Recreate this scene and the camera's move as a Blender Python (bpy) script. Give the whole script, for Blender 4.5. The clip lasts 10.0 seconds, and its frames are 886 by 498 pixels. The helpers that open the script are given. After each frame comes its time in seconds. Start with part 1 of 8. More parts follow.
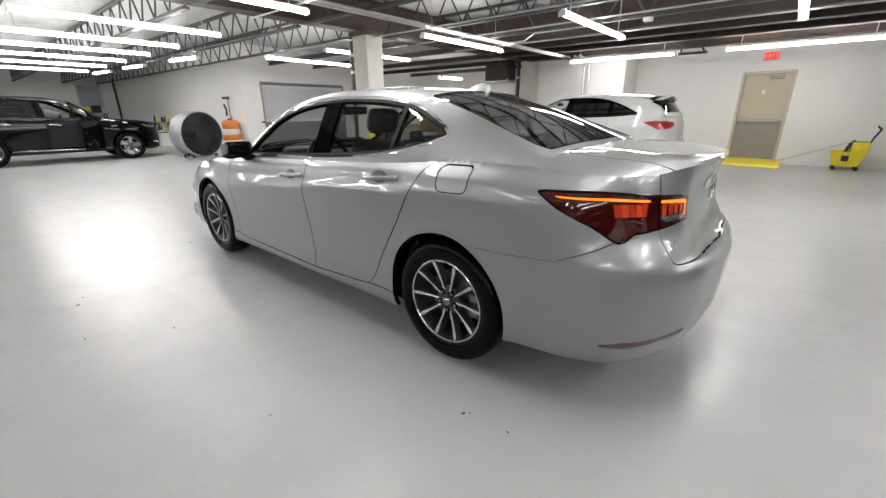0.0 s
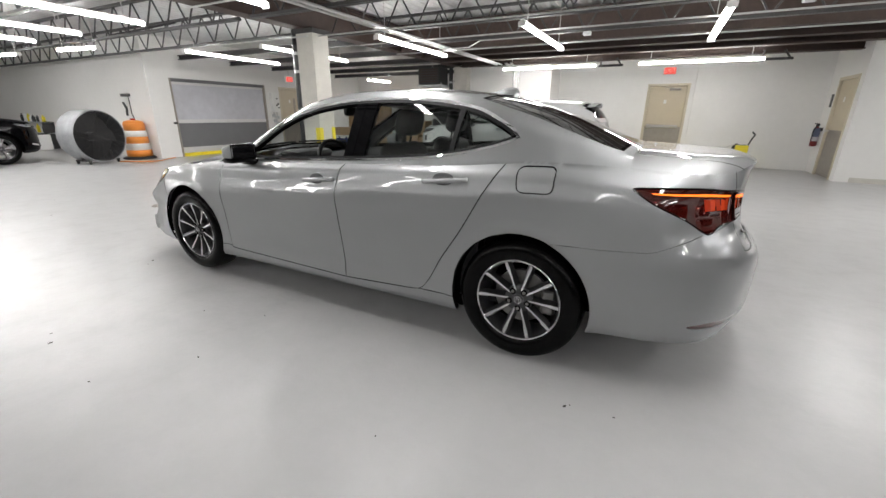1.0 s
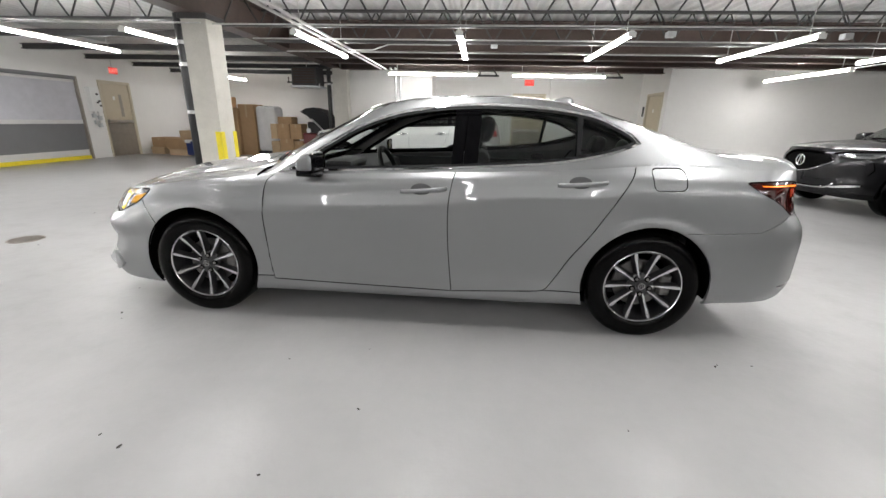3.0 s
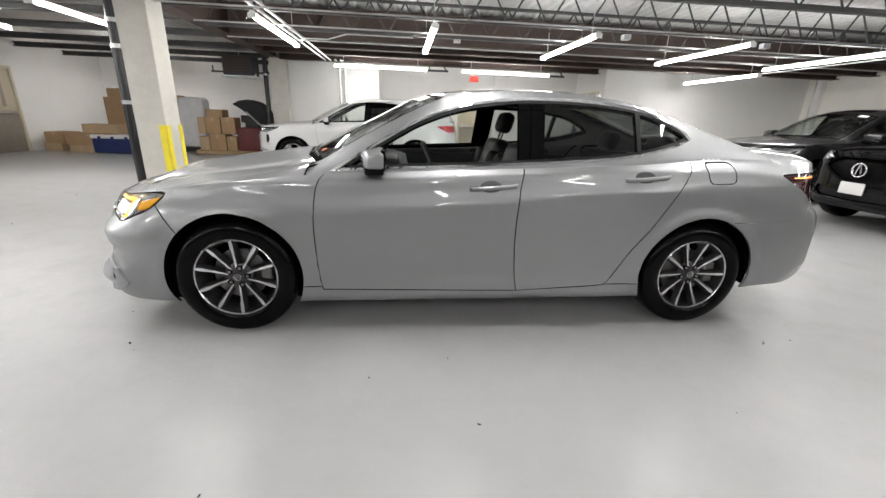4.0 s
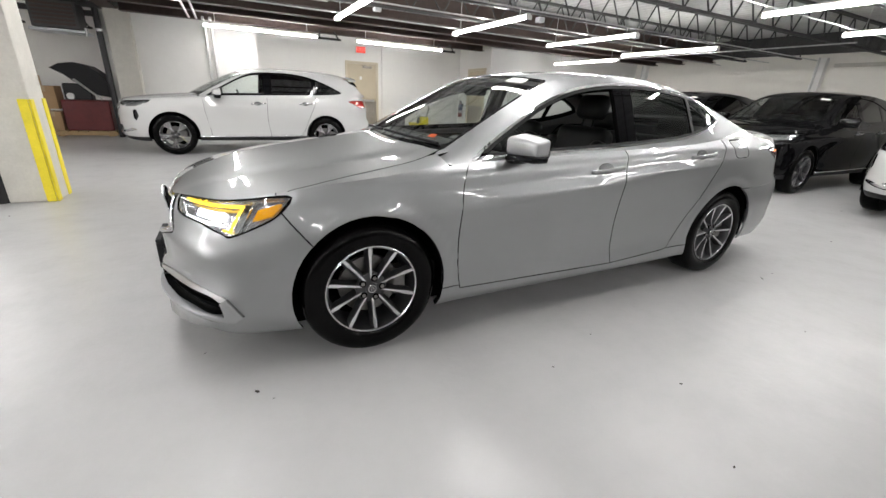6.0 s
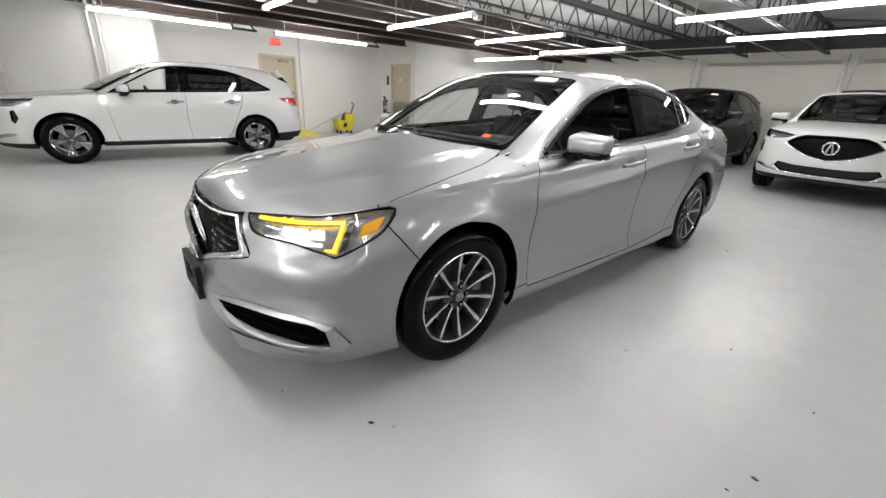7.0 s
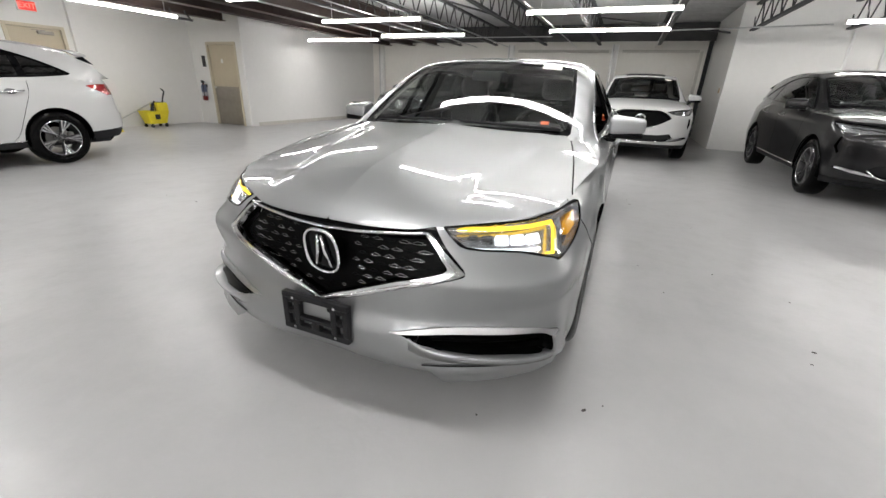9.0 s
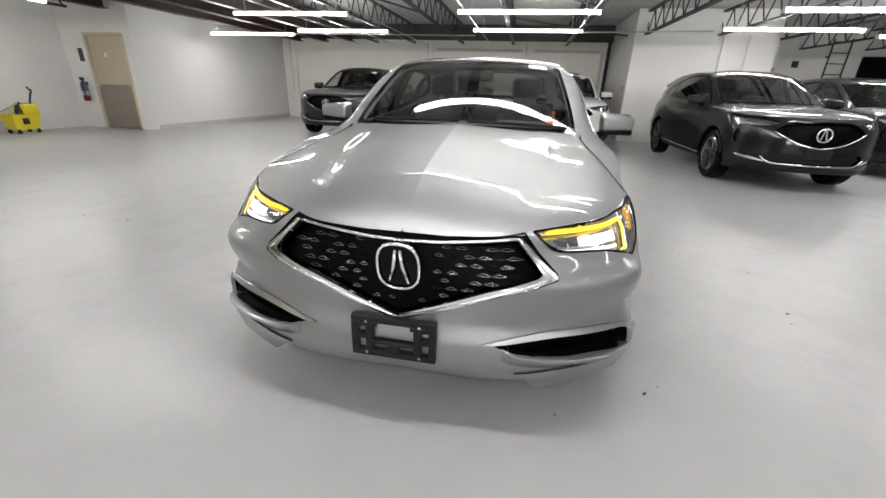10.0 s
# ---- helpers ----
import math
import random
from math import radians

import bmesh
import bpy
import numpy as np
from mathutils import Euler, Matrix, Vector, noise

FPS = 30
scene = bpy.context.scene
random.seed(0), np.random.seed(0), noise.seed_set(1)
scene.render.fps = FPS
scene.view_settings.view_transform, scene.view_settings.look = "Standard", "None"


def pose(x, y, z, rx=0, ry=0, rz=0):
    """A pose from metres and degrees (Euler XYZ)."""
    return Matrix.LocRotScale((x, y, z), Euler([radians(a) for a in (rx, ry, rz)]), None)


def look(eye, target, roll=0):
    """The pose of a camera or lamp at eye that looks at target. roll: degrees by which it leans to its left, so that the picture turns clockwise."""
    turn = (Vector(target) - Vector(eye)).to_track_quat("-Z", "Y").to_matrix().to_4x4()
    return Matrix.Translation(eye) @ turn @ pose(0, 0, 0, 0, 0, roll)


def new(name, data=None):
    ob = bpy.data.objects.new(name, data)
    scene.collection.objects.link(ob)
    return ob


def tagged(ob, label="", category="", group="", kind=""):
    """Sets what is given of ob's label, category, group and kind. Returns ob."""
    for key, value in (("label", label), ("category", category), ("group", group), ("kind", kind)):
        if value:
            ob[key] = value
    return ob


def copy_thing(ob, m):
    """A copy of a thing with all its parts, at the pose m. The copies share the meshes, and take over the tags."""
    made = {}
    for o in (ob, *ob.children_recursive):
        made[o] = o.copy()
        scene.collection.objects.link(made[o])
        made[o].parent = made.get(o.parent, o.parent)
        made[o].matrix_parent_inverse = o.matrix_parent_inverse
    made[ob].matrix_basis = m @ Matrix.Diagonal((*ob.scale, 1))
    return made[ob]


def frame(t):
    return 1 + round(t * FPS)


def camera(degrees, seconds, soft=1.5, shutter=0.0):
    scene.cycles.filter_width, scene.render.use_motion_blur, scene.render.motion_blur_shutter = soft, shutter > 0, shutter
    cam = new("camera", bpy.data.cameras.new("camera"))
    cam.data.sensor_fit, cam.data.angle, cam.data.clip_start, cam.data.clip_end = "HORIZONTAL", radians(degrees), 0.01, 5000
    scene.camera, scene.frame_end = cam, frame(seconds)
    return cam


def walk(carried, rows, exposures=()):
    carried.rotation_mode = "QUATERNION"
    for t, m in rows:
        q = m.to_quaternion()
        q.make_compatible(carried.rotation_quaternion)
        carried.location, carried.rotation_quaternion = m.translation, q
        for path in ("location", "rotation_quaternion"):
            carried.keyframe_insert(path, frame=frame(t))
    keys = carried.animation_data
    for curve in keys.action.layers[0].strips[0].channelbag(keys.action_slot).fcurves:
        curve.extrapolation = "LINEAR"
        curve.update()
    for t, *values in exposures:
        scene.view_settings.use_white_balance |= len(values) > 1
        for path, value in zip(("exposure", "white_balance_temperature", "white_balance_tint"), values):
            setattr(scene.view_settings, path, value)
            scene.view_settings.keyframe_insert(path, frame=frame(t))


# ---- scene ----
cam = camera(95.8, 10.0)
PATH = [
    (0, (-0.062, 0.058, 1.287), (-1.277, 1.506, 0.632), -0.3),
    (0.5, (-0.37, -0.206, 1.293), (-1.419, 1.369, 0.645), 0.1),
    (1, (-0.73, -0.388, 1.279), (-1.606, 1.293, 0.64), 0.6),
    (1.5, (-1.099, -0.556, 1.28), (-1.804, 1.206, 0.649), 0.8),
    (2, (-1.483, -0.697, 1.264), (-2.008, 1.13, 0.643), 1.0),
    (2.5, (-1.886, -0.777, 1.264), (-2.217, 1.099, 0.656), 1.3),
    (3, (-2.301, -0.815, 1.27), (-2.452, 1.083, 0.658), 1.4),
    (3.2, (-2.472, -0.8, 1.252), (-2.548, 1.102, 0.639), 1.5),
    (4.3, (-3.354, -0.641, 1.236), (-3.036, 1.228, 0.602), 2.2),
    (4.5, (-3.505, -0.596, 1.232), (-3.113, 1.256, 0.585), 2.3),
    (5, (-3.887, -0.476, 1.227), (-3.326, 1.326, 0.566), 2.5),
    (5.5, (-4.246, -0.349, 1.223), (-3.519, 1.388, 0.547), 2.7),
    (5.7, (-4.371, -0.296, 1.24), (-3.592, 1.41, 0.546), 2.8),
    (6.8, (-5.119, 0.195, 1.206), (-3.959, 1.665, 0.502), 2.9),
    (7, (-5.23, 0.301, 1.221), (-4.004, 1.713, 0.512), 2.7),
    (7.5, (-5.497, 0.571, 1.216), (-4.122, 1.832, 0.496), 2.3),
    (8, (-5.702, 0.853, 1.196), (-4.197, 1.949, 0.464), 2.2),
    (8.5, (-5.864, 1.156, 1.195), (-4.244, 2.066, 0.455), 2.0),
    (9, (-6.018, 1.458, 1.203), (-4.307, 2.175, 0.455), 2.1),
    (9.5, (-6.092, 1.764, 1.201), (-4.31, 2.279, 0.451), 2.2),
    (10, (-6.127, 2.031, 1.197), (-4.301, 2.36, 0.452), 2.0),
]
walk(cam, [(t, look(eye, target, roll)) for t, eye, target, roll in PATH],
     [(0, -0.02), (1.5, 0.04), (2.5, 0.08), (3.5, 0.14), (4.5, 0.20), (5.5, 0.20), (6.5, 0.12), (7.5, 0.06), (8.5, -0.02), (10, -0.04)])

# ---------------------------------------------------------------- world and exposure
world = bpy.data.worlds.new("world")
scene.world = world
world.use_nodes = True
world.node_tree.nodes["Background"].inputs[0].default_value = (0.5, 0.5, 0.5, 1)
world.node_tree.nodes["Background"].inputs[1].default_value = 0.02
TUBE_POWER = 50.5

# ---------------------------------------------------------------- materials
def material(name, color, rough=0.5, metal=0.0, coat=0.0, vary=0.0, scale=6.0, bump=0.0, bump_scale=60.0,
             emit=None, power=0.0, rough_vary=0.0, spec=0.5, fleck=0.0):
    m = bpy.data.materials.new(name)
    m.use_nodes = True
    nt = m.node_tree
    b = nt.nodes["Principled BSDF"]
    b.inputs["Base Color"].default_value = (*color, 1)
    b.inputs["Roughness"].default_value = rough
    b.inputs["Metallic"].default_value = metal
    b.inputs["Coat Weight"].default_value = coat
    b.inputs["Coat Roughness"].default_value = 0.03
    b.inputs["Specular IOR Level"].default_value = spec
    if emit:
        b.inputs["Emission Color"].default_value = (*emit, 1)
        b.inputs["Emission Strength"].default_value = power
    if vary or bump or rough_vary or fleck:
        tc = nt.nodes.new("ShaderNodeTexCoord")
    if vary or rough_vary:
        big = nt.nodes.new("ShaderNodeTexNoise")
        big.inputs["Scale"].default_value = scale
        big.inputs["Detail"].default_value = 6
        big.inputs["Roughness"].default_value = 0.65
        nt.links.new(tc.outputs["Object"], big.inputs["Vector"])
    if vary:
        fine = nt.nodes.new("ShaderNodeTexNoise")
        fine.inputs["Scale"].default_value = scale * 9
        fine.inputs["Detail"].default_value = 3
        nt.links.new(tc.outputs["Object"], fine.inputs["Vector"])
        both = nt.nodes.new("ShaderNodeMix")
        both.data_type = "FLOAT"
        both.inputs[0].default_value = 0.35
        nt.links.new(big.outputs["Fac"], both.inputs[2])
        nt.links.new(fine.outputs["Fac"], both.inputs[3])
        ramp = nt.nodes.new("ShaderNodeValToRGB")
        ramp.color_ramp.elements[0].position = 0.3
        ramp.color_ramp.elements[1].position = 0.7
        ramp.color_ramp.elements[0].color = (*[max(0, c * (1 - vary)) for c in color], 1)
        ramp.color_ramp.elements[1].color = (*[min(1, c * (1 + vary)) for c in color], 1)
        nt.links.new(both.outputs[0], ramp.inputs[0])
        nt.links.new(ramp.outputs[0], b.inputs["Base Color"])
    if rough_vary:
        mr = nt.nodes.new("ShaderNodeMapRange")
        mr.inputs["From Min"].default_value, mr.inputs["From Max"].default_value = 0.35, 0.65
        mr.inputs["To Min"].default_value = max(0.02, rough - rough_vary)
        mr.inputs["To Max"].default_value = rough + rough_vary
        nt.links.new(big.outputs["Fac"], mr.inputs["Value"])
        nt.links.new(mr.outputs[0], b.inputs["Roughness"])
    if bump:
        nb = nt.nodes.new("ShaderNodeTexNoise")
        nb.inputs["Scale"].default_value = bump_scale
        nb.inputs["Detail"].default_value = 4
        nt.links.new(tc.outputs["Object"], nb.inputs["Vector"])
        bp = nt.nodes.new("ShaderNodeBump")
        bp.inputs["Strength"].default_value = bump
        bp.inputs["Distance"].default_value = 0.01
        nt.links.new(nb.outputs["Fac"], bp.inputs["Height"])
        nt.links.new(bp.outputs[0], b.inputs["Normal"])
    return m


def floor_material(name):
    """Poured grey epoxy: a soft sheen that breaks up into patches, faint trowel waves, a few scuffs."""
    m = bpy.data.materials.new(name)
    m.use_nodes = True
    nt = m.node_tree
    b = nt.nodes["Principled BSDF"]
    tc = nt.nodes.new("ShaderNodeTexCoord")

    def noise_node(scale, detail=5, rough=0.6):
        n = nt.nodes.new("ShaderNodeTexNoise")
        n.inputs["Scale"].default_value, n.inputs["Detail"].default_value, n.inputs["Roughness"].default_value = scale, detail, rough
        nt.links.new(tc.outputs["Object"], n.inputs["Vector"])
        return n

    def spread(src, lo, hi, a=0.3, c=0.7):
        r = nt.nodes.new("ShaderNodeMapRange")
        r.inputs["From Min"].default_value, r.inputs["From Max"].default_value = a, c
        r.inputs["To Min"].default_value, r.inputs["To Max"].default_value = lo, hi
        nt.links.new(src, r.inputs["Value"])
        return r.outputs[0]
    big, mid = noise_node(0.45, 4), noise_node(1.6, 6, 0.62)
    tone = nt.nodes.new("ShaderNodeMix")
    tone.data_type = "RGBA"
    nt.links.new(spread(big.outputs["Fac"], 0.0, 1.0, 0.2, 0.8), tone.inputs[0])
    tone.inputs[6].default_value = (0.385, 0.383, 0.382, 1)
    tone.inputs[7].default_value = (0.42, 0.418, 0.417, 1)
    nt.links.new(tone.outputs[2], b.inputs["Base Color"])
    nt.links.new(spread(mid.outputs["Fac"], 0.276, 0.300, 0.32, 0.68), b.inputs["Roughness"])
    sheen = noise_node(3.2, 8, 0.68)
    nt.links.new(spread(sheen.outputs["Fac"], 0.10, 0.48, 0.36, 0.64), b.inputs["Specular IOR Level"])
    wave, fine = noise_node(3.4, 4), noise_node(45.0, 4)
    add = nt.nodes.new("ShaderNodeMath")
    add.operation = "MULTIPLY_ADD"
    add.inputs[1].default_value = 0.05
    nt.links.new(fine.outputs["Fac"], add.inputs[0])
    nt.links.new(wave.outputs["Fac"], add.inputs[2])
    bp = nt.nodes.new("ShaderNodeBump")
    bp.inputs["Strength"].default_value, bp.inputs["Distance"].default_value = 0.28, 0.02
    nt.links.new(add.outputs[0], bp.inputs["Height"])
    nt.links.new(bp.outputs[0], b.inputs["Normal"])
    return m


def glass_material(name, tint, mix):
    """A thin tinted pane: part clear, part dark, with a clear gloss."""
    m = bpy.data.materials.new(name)
    m.use_nodes = True
    nt = m.node_tree
    nt.nodes.remove(nt.nodes["Principled BSDF"])
    out = nt.nodes["Material Output"]
    tr = nt.nodes.new("ShaderNodeBsdfTransparent")
    tr.inputs[0].default_value = (*tint, 1)
    gl = nt.nodes.new("ShaderNodeBsdfGlossy")
    gl.inputs["Roughness"].default_value = 0.01
    fr = nt.nodes.new("ShaderNodeLayerWeight")
    fr.inputs[0].default_value = 0.5
    power = nt.nodes.new("ShaderNodeMath")
    power.operation = "POWER"
    power.inputs[1].default_value = 5.0
    nt.links.new(fr.outputs["Facing"], power.inputs[0])
    boost = nt.nodes.new("ShaderNodeMath")
    boost.operation = "MULTIPLY_ADD"
    boost.inputs[1].default_value, boost.inputs[2].default_value = 0.94 * mix, 0.055 * mix
    boost.use_clamp = True
    ms = nt.nodes.new("ShaderNodeMixShader")
    nt.links.new(power.outputs[0], boost.inputs[0])
    nt.links.new(boost.outputs[0], ms.inputs[0])
    nt.links.new(tr.outputs[0], ms.inputs[1])
    nt.links.new(gl.outputs[0], ms.inputs[2])
    nt.links.new(ms.outputs[0], out.inputs[0])
    return m


M_FLOOR = floor_material("grey epoxy floor")
M_WALL = material("white painted block wall", (0.77, 0.76, 0.738), rough=0.6, vary=0.03, scale=1.2, bump=0.08, bump_scale=120)
M_CREAM = material("cream painted block wall", (0.78, 0.755, 0.70), rough=0.65, vary=0.04, scale=1.0, bump=0.1, bump_scale=90)
M_DARKWALL = material("bare concrete block", (0.20, 0.195, 0.185), rough=0.8, vary=0.15, scale=2, bump=0.2, bump_scale=40)
M_CONCRETE = material("painted concrete", (0.56, 0.54, 0.49), rough=0.7, vary=0.1, scale=5, bump=0.2, bump_scale=40)
M_DECK = material("galvanised deck", (0.50, 0.50, 0.495), rough=0.5, metal=0.2, vary=0.2, scale=2)
M_STEEL = material("dark painted steel", (0.036, 0.035, 0.035), rough=0.55, vary=0.3, scale=3)
M_BROWN = material("brown primer steel", (0.045, 0.027, 0.021), rough=0.65, vary=0.35, scale=2)
M_PIPE = material("galvanised conduit", (0.55, 0.55, 0.54), rough=0.35, metal=0.8, vary=0.15, scale=12)
M_BLACKPIPE = material("black pipe", (0.012, 0.012, 0.013), rough=0.35)
M_YELLOW = material("yellow paint", (0.80, 0.66, 0.03), rough=0.5, vary=0.12, scale=8)
M_BEIGE = material("beige steel door", (0.52, 0.45, 0.33), rough=0.45, vary=0.05, scale=4)
M_BEIGEF = material("beige door frame", (0.56, 0.50, 0.38), rough=0.45, vary=0.05, scale=4)
M_KICK = material("steel kick plate", (0.34, 0.31, 0.27), rough=0.38, metal=0.6, vary=0.12, scale=7)
M_STAINLESS = material("brushed steel", (0.62, 0.60, 0.57), rough=0.3, metal=1.0, vary=0.1, scale=20)
M_TUBE = material("lit diffuser", (0.9, 0.9, 0.85), rough=0.4, emit=(1.0, 0.985, 0.975), power=TUBE_POWER)
M_WHITE = material("white enamel", (0.78, 0.78, 0.76), rough=0.35)
M_RED = material("red sign face", (0.55, 0.03, 0.02), rough=0.4, emit=(1.0, 0.05, 0.03), power=0.4)
M_DARK = material("black plastic", (0.014, 0.014, 0.015), rough=0.45, vary=0.2, scale=30)
M_CARD = material("brown cardboard", (0.40, 0.26, 0.14), rough=0.85, vary=0.12, scale=5, bump=0.15, bump_scale=50)
M_CARD2 = material("pale cardboard", (0.47, 0.34, 0.21), rough=0.85, vary=0.12, scale=5)
M_TAPE = material("packing tape", (0.50, 0.38, 0.24), rough=0.25)
M_WOOD = material("pallet pine", (0.42, 0.30, 0.16), rough=0.8, vary=0.3, scale=8)
M_BLUE = material("blue plastic", (0.012, 0.025, 0.12), rough=0.4, vary=0.15, scale=6)
M_ORANGE = material("orange plastic", (0.78, 0.26, 0.04), rough=0.5, vary=0.1, scale=6)
M_REFLECT = material("white band", (0.75, 0.75, 0.73), rough=0.4)
M_GALV = material("galvanised sheet", (0.55, 0.57, 0.58), rough=0.4, metal=0.75, vary=0.2, scale=5)
M_SHRINK = material("shrink wrap", (0.76, 0.76, 0.77), rough=0.25, vary=0.12, scale=4, bump=0.5, bump_scale=12)
M_CURTAIN = material("grey door curtain", (0.17, 0.17, 0.175), rough=0.5, vary=0.06, scale=3)
M_CURTAINL = material("pale vinyl curtain", (0.62, 0.61, 0.60), rough=0.35, vary=0.04, scale=3)
M_VINYL = material("clear vinyl window", (0.55, 0.55, 0.59), rough=0.11, vary=0.12, scale=0.7, bump=0.05, bump_scale=2)
M_EXTRED = material("extinguisher red", (0.50, 0.015, 0.015), rough=0.25)
M_DIRT = material("dark grit", (0.05, 0.045, 0.04), rough=0.9)
# colours the turned-in sheet edges near black, as the shade in panel gaps
M_GAP = material("dark panel gap", (0.003, 0.003, 0.003), rough=0.9, spec=0.0)
M_OLDGALV = material("weathered galvanised drum", (0.34, 0.35, 0.36), rough=0.55, metal=0.45, vary=0.3, scale=4)

# ---------------------------------------------------------------- mesh helpers
def mesh_of(name, bm, smooth=False, angle=40):
    me = bpy.data.meshes.new(name)
    if smooth:
        for f in bm.faces:
            f.smooth = True
        lim = radians(angle)
        for e in bm.edges:
            if len(e.link_faces) != 2 or e.calc_face_angle(0) > lim:
                e.smooth = False
    bm.to_mesh(me)
    bm.free()
    if "surface_normal" in me.attributes:
        surface_normals(me)
    return me


def surface_normals(me):
    """Shades a laid-on sheet by its surface's own normals, but for its turned-in edges."""
    def read(rows, name, k):
        out = np.zeros(len(rows) * k, dtype=np.float32 if k == 3 else np.int32)
        rows.foreach_get(name, out)
        return out.reshape(-1, 3) if k == 3 else out
    sn = read(me.attributes["surface_normal"].data, "vector", 3)
    vi = read(me.loops, "vertex_index", 1)
    corner = read(me.corner_normals, "vector", 3)
    face = np.repeat(read(me.polygons, "normal", 3), read(me.polygons, "loop_total", 1), axis=0)
    mine = sn[vi]
    area = np.zeros(len(me.polygons), dtype=np.float32)
    me.polygons.foreach_get("area", area)
    small = np.repeat((area < 2e-4) & (read(me.polygons, "material_index", 1) == 0), read(me.polygons, "loop_total", 1))
    use = ((mine * face).sum(axis=1) > 0.82) | (small & ((mine * mine).sum(axis=1) > 0.5))
    corner[use] = mine[use]
    me.attributes.remove(me.attributes["surface_normal"])
    me.normals_split_custom_set(corner.tolist())


def part(name, bm, mat, parent=None, label="", smooth=False, at=None, angle=40):
    """Links a bmesh as one mesh object under a thing or a part."""
    me = mesh_of(name, bm, smooth, angle)
    if mat:
        me.materials.append(mat)
        if any(p.material_index == 1 for p in me.polygons):
            me.materials.append(M_GAP)
    ob = new(name, me)
    if parent:
        ob.parent = parent
    if at is not None:
        ob.matrix_basis = at
    if label:
        ob["label"] = label
    return ob


def thing(name, label, category, group="", m=None):
    ob = new(name)
    ob.empty_display_size = 0.2
    if m is not None:
        ob.matrix_basis = m
    return tagged(ob, label, category, group)


def box(bm, x0, y0, z0, x1, y1, z1, bevel=0.0, seg=1):
    r = bmesh.ops.create_cube(bm, size=1)
    vs = r["verts"]
    bmesh.ops.scale(bm, vec=(abs(x1 - x0), abs(y1 - y0), abs(z1 - z0)), verts=vs)
    bmesh.ops.translate(bm, vec=((x0 + x1) / 2, (y0 + y1) / 2, (z0 + z1) / 2), verts=vs)
    if bevel:
        es = list({e for v in vs for e in v.link_edges})
        bmesh.ops.bevel(bm, geom=es, offset=bevel, segments=seg, affect="EDGES", profile=0.5)
    return bm


def boxm(*a, **k):
    return box(bmesh.new(), *a, **k)


def tube(bm, a, b, r, n=12, r2=None, caps=True):
    a, b = Vector(a), Vector(b)
    d = b - a
    q = d.to_track_quat("Z", "Y").to_matrix().to_4x4()
    m = Matrix.Translation((a + b) / 2) @ q
    bmesh.ops.create_cone(bm, cap_ends=caps, segments=n, radius1=r, radius2=r if r2 is None else r2, depth=d.length, matrix=m)
    return bm


def polytube(bm, pts, r, n=10):
    for a, b in zip(pts, pts[1:]):
        tube(bm, a, b, r, n)
    for p in pts[1:-1]:
        bmesh.ops.create_icosphere(bm, subdivisions=1, radius=r * 1.02, matrix=Matrix.Translation(p))
    return bm


def lathe(bm, profile, n=24, m=None, caps=True):
    """Turns (radius, height) pairs round z."""
    rings = []
    for r, z in profile:
        rings.append([bm.verts.new((r * math.cos(2 * math.pi * i / n), r * math.sin(2 * math.pi * i / n), z)) for i in range(n)])
    for a, b in zip(rings, rings[1:]):
        for i in range(n):
            bm.faces.new((a[i], a[(i + 1) % n], b[(i + 1) % n], b[i]))
    if caps and profile[0][0] > 1e-6:
        bm.faces.new(rings[0][::-1])
    if caps and profile[-1][0] > 1e-6:
        bm.faces.new(rings[-1])
    if m is not None:
        bmesh.ops.transform(bm, matrix=m, verts=[v for r in rings for v in r])
    return bm


def structure(name, bm, mat, label, smooth=False):
    return tagged(part(name, bm, mat, None, "", smooth), label, kind="structure")

# ---------------------------------------------------------------- the garage
DECK = 3.2
WEST, FARWEST, NORTH, EAST, SOUTH = -13.2, -27.5, 13.1, 9.0, -9.0


def wall(name, x0, y0, x1, y1, mat=M_WALL, z1=DECK, label="white painted block wall"):
    return structure(name, boxm(min(x0, x1), min(y0, y1), 0, max(x0, x1), max(y0, y1), z1), mat, label)


floor_bm = boxm(FARWEST - 0.3, SOUTH - 0.3, -0.2, EAST + 0.4, 15.4, 0)
structure("floor", floor_bm, M_FLOOR, "glossy light grey epoxy garage floor")

# west side: rolling door wall, stepped back further south
RD0, RD1, RDH = 6.80, 9.95, 2.17           # rolling door opening
DC0, DC1 = 10.62, 11.62                     # exit door opening in the west wall
wall("wall_west_a", WEST - 0.25, 6.2, WEST, RD0)
wall("wall_west_b", WEST - 0.25, RD1, WEST, DC0)
wall("wall_west_c", WEST - 0.25, DC1, WEST, 15.1)
structure("wall_west_lintel_a", boxm(WEST - 0.25, RD0, RDH, WEST, RD1, DECK), M_WALL, "white painted wall over the rolling door")
structure("wall_west_lintel_b", boxm(WEST - 0.25, DC0, 2.14, WEST, DC1, DECK), M_WALL, "white painted wall over the exit door")
wall("wall_step_west", FARWEST, 6.2, WEST - 0.25, 6.45)
wall("wall_far_west", FARWEST - 0.25, SOUTH, FARWEST, 6.45)
# unseen wall, kept dark to dim what the car's side reflects
wall("wall_south", FARWEST, SOUTH - 0.25, EAST + 0.3, SOUTH, M_DARKWALL, label="bare grey concrete block wall")
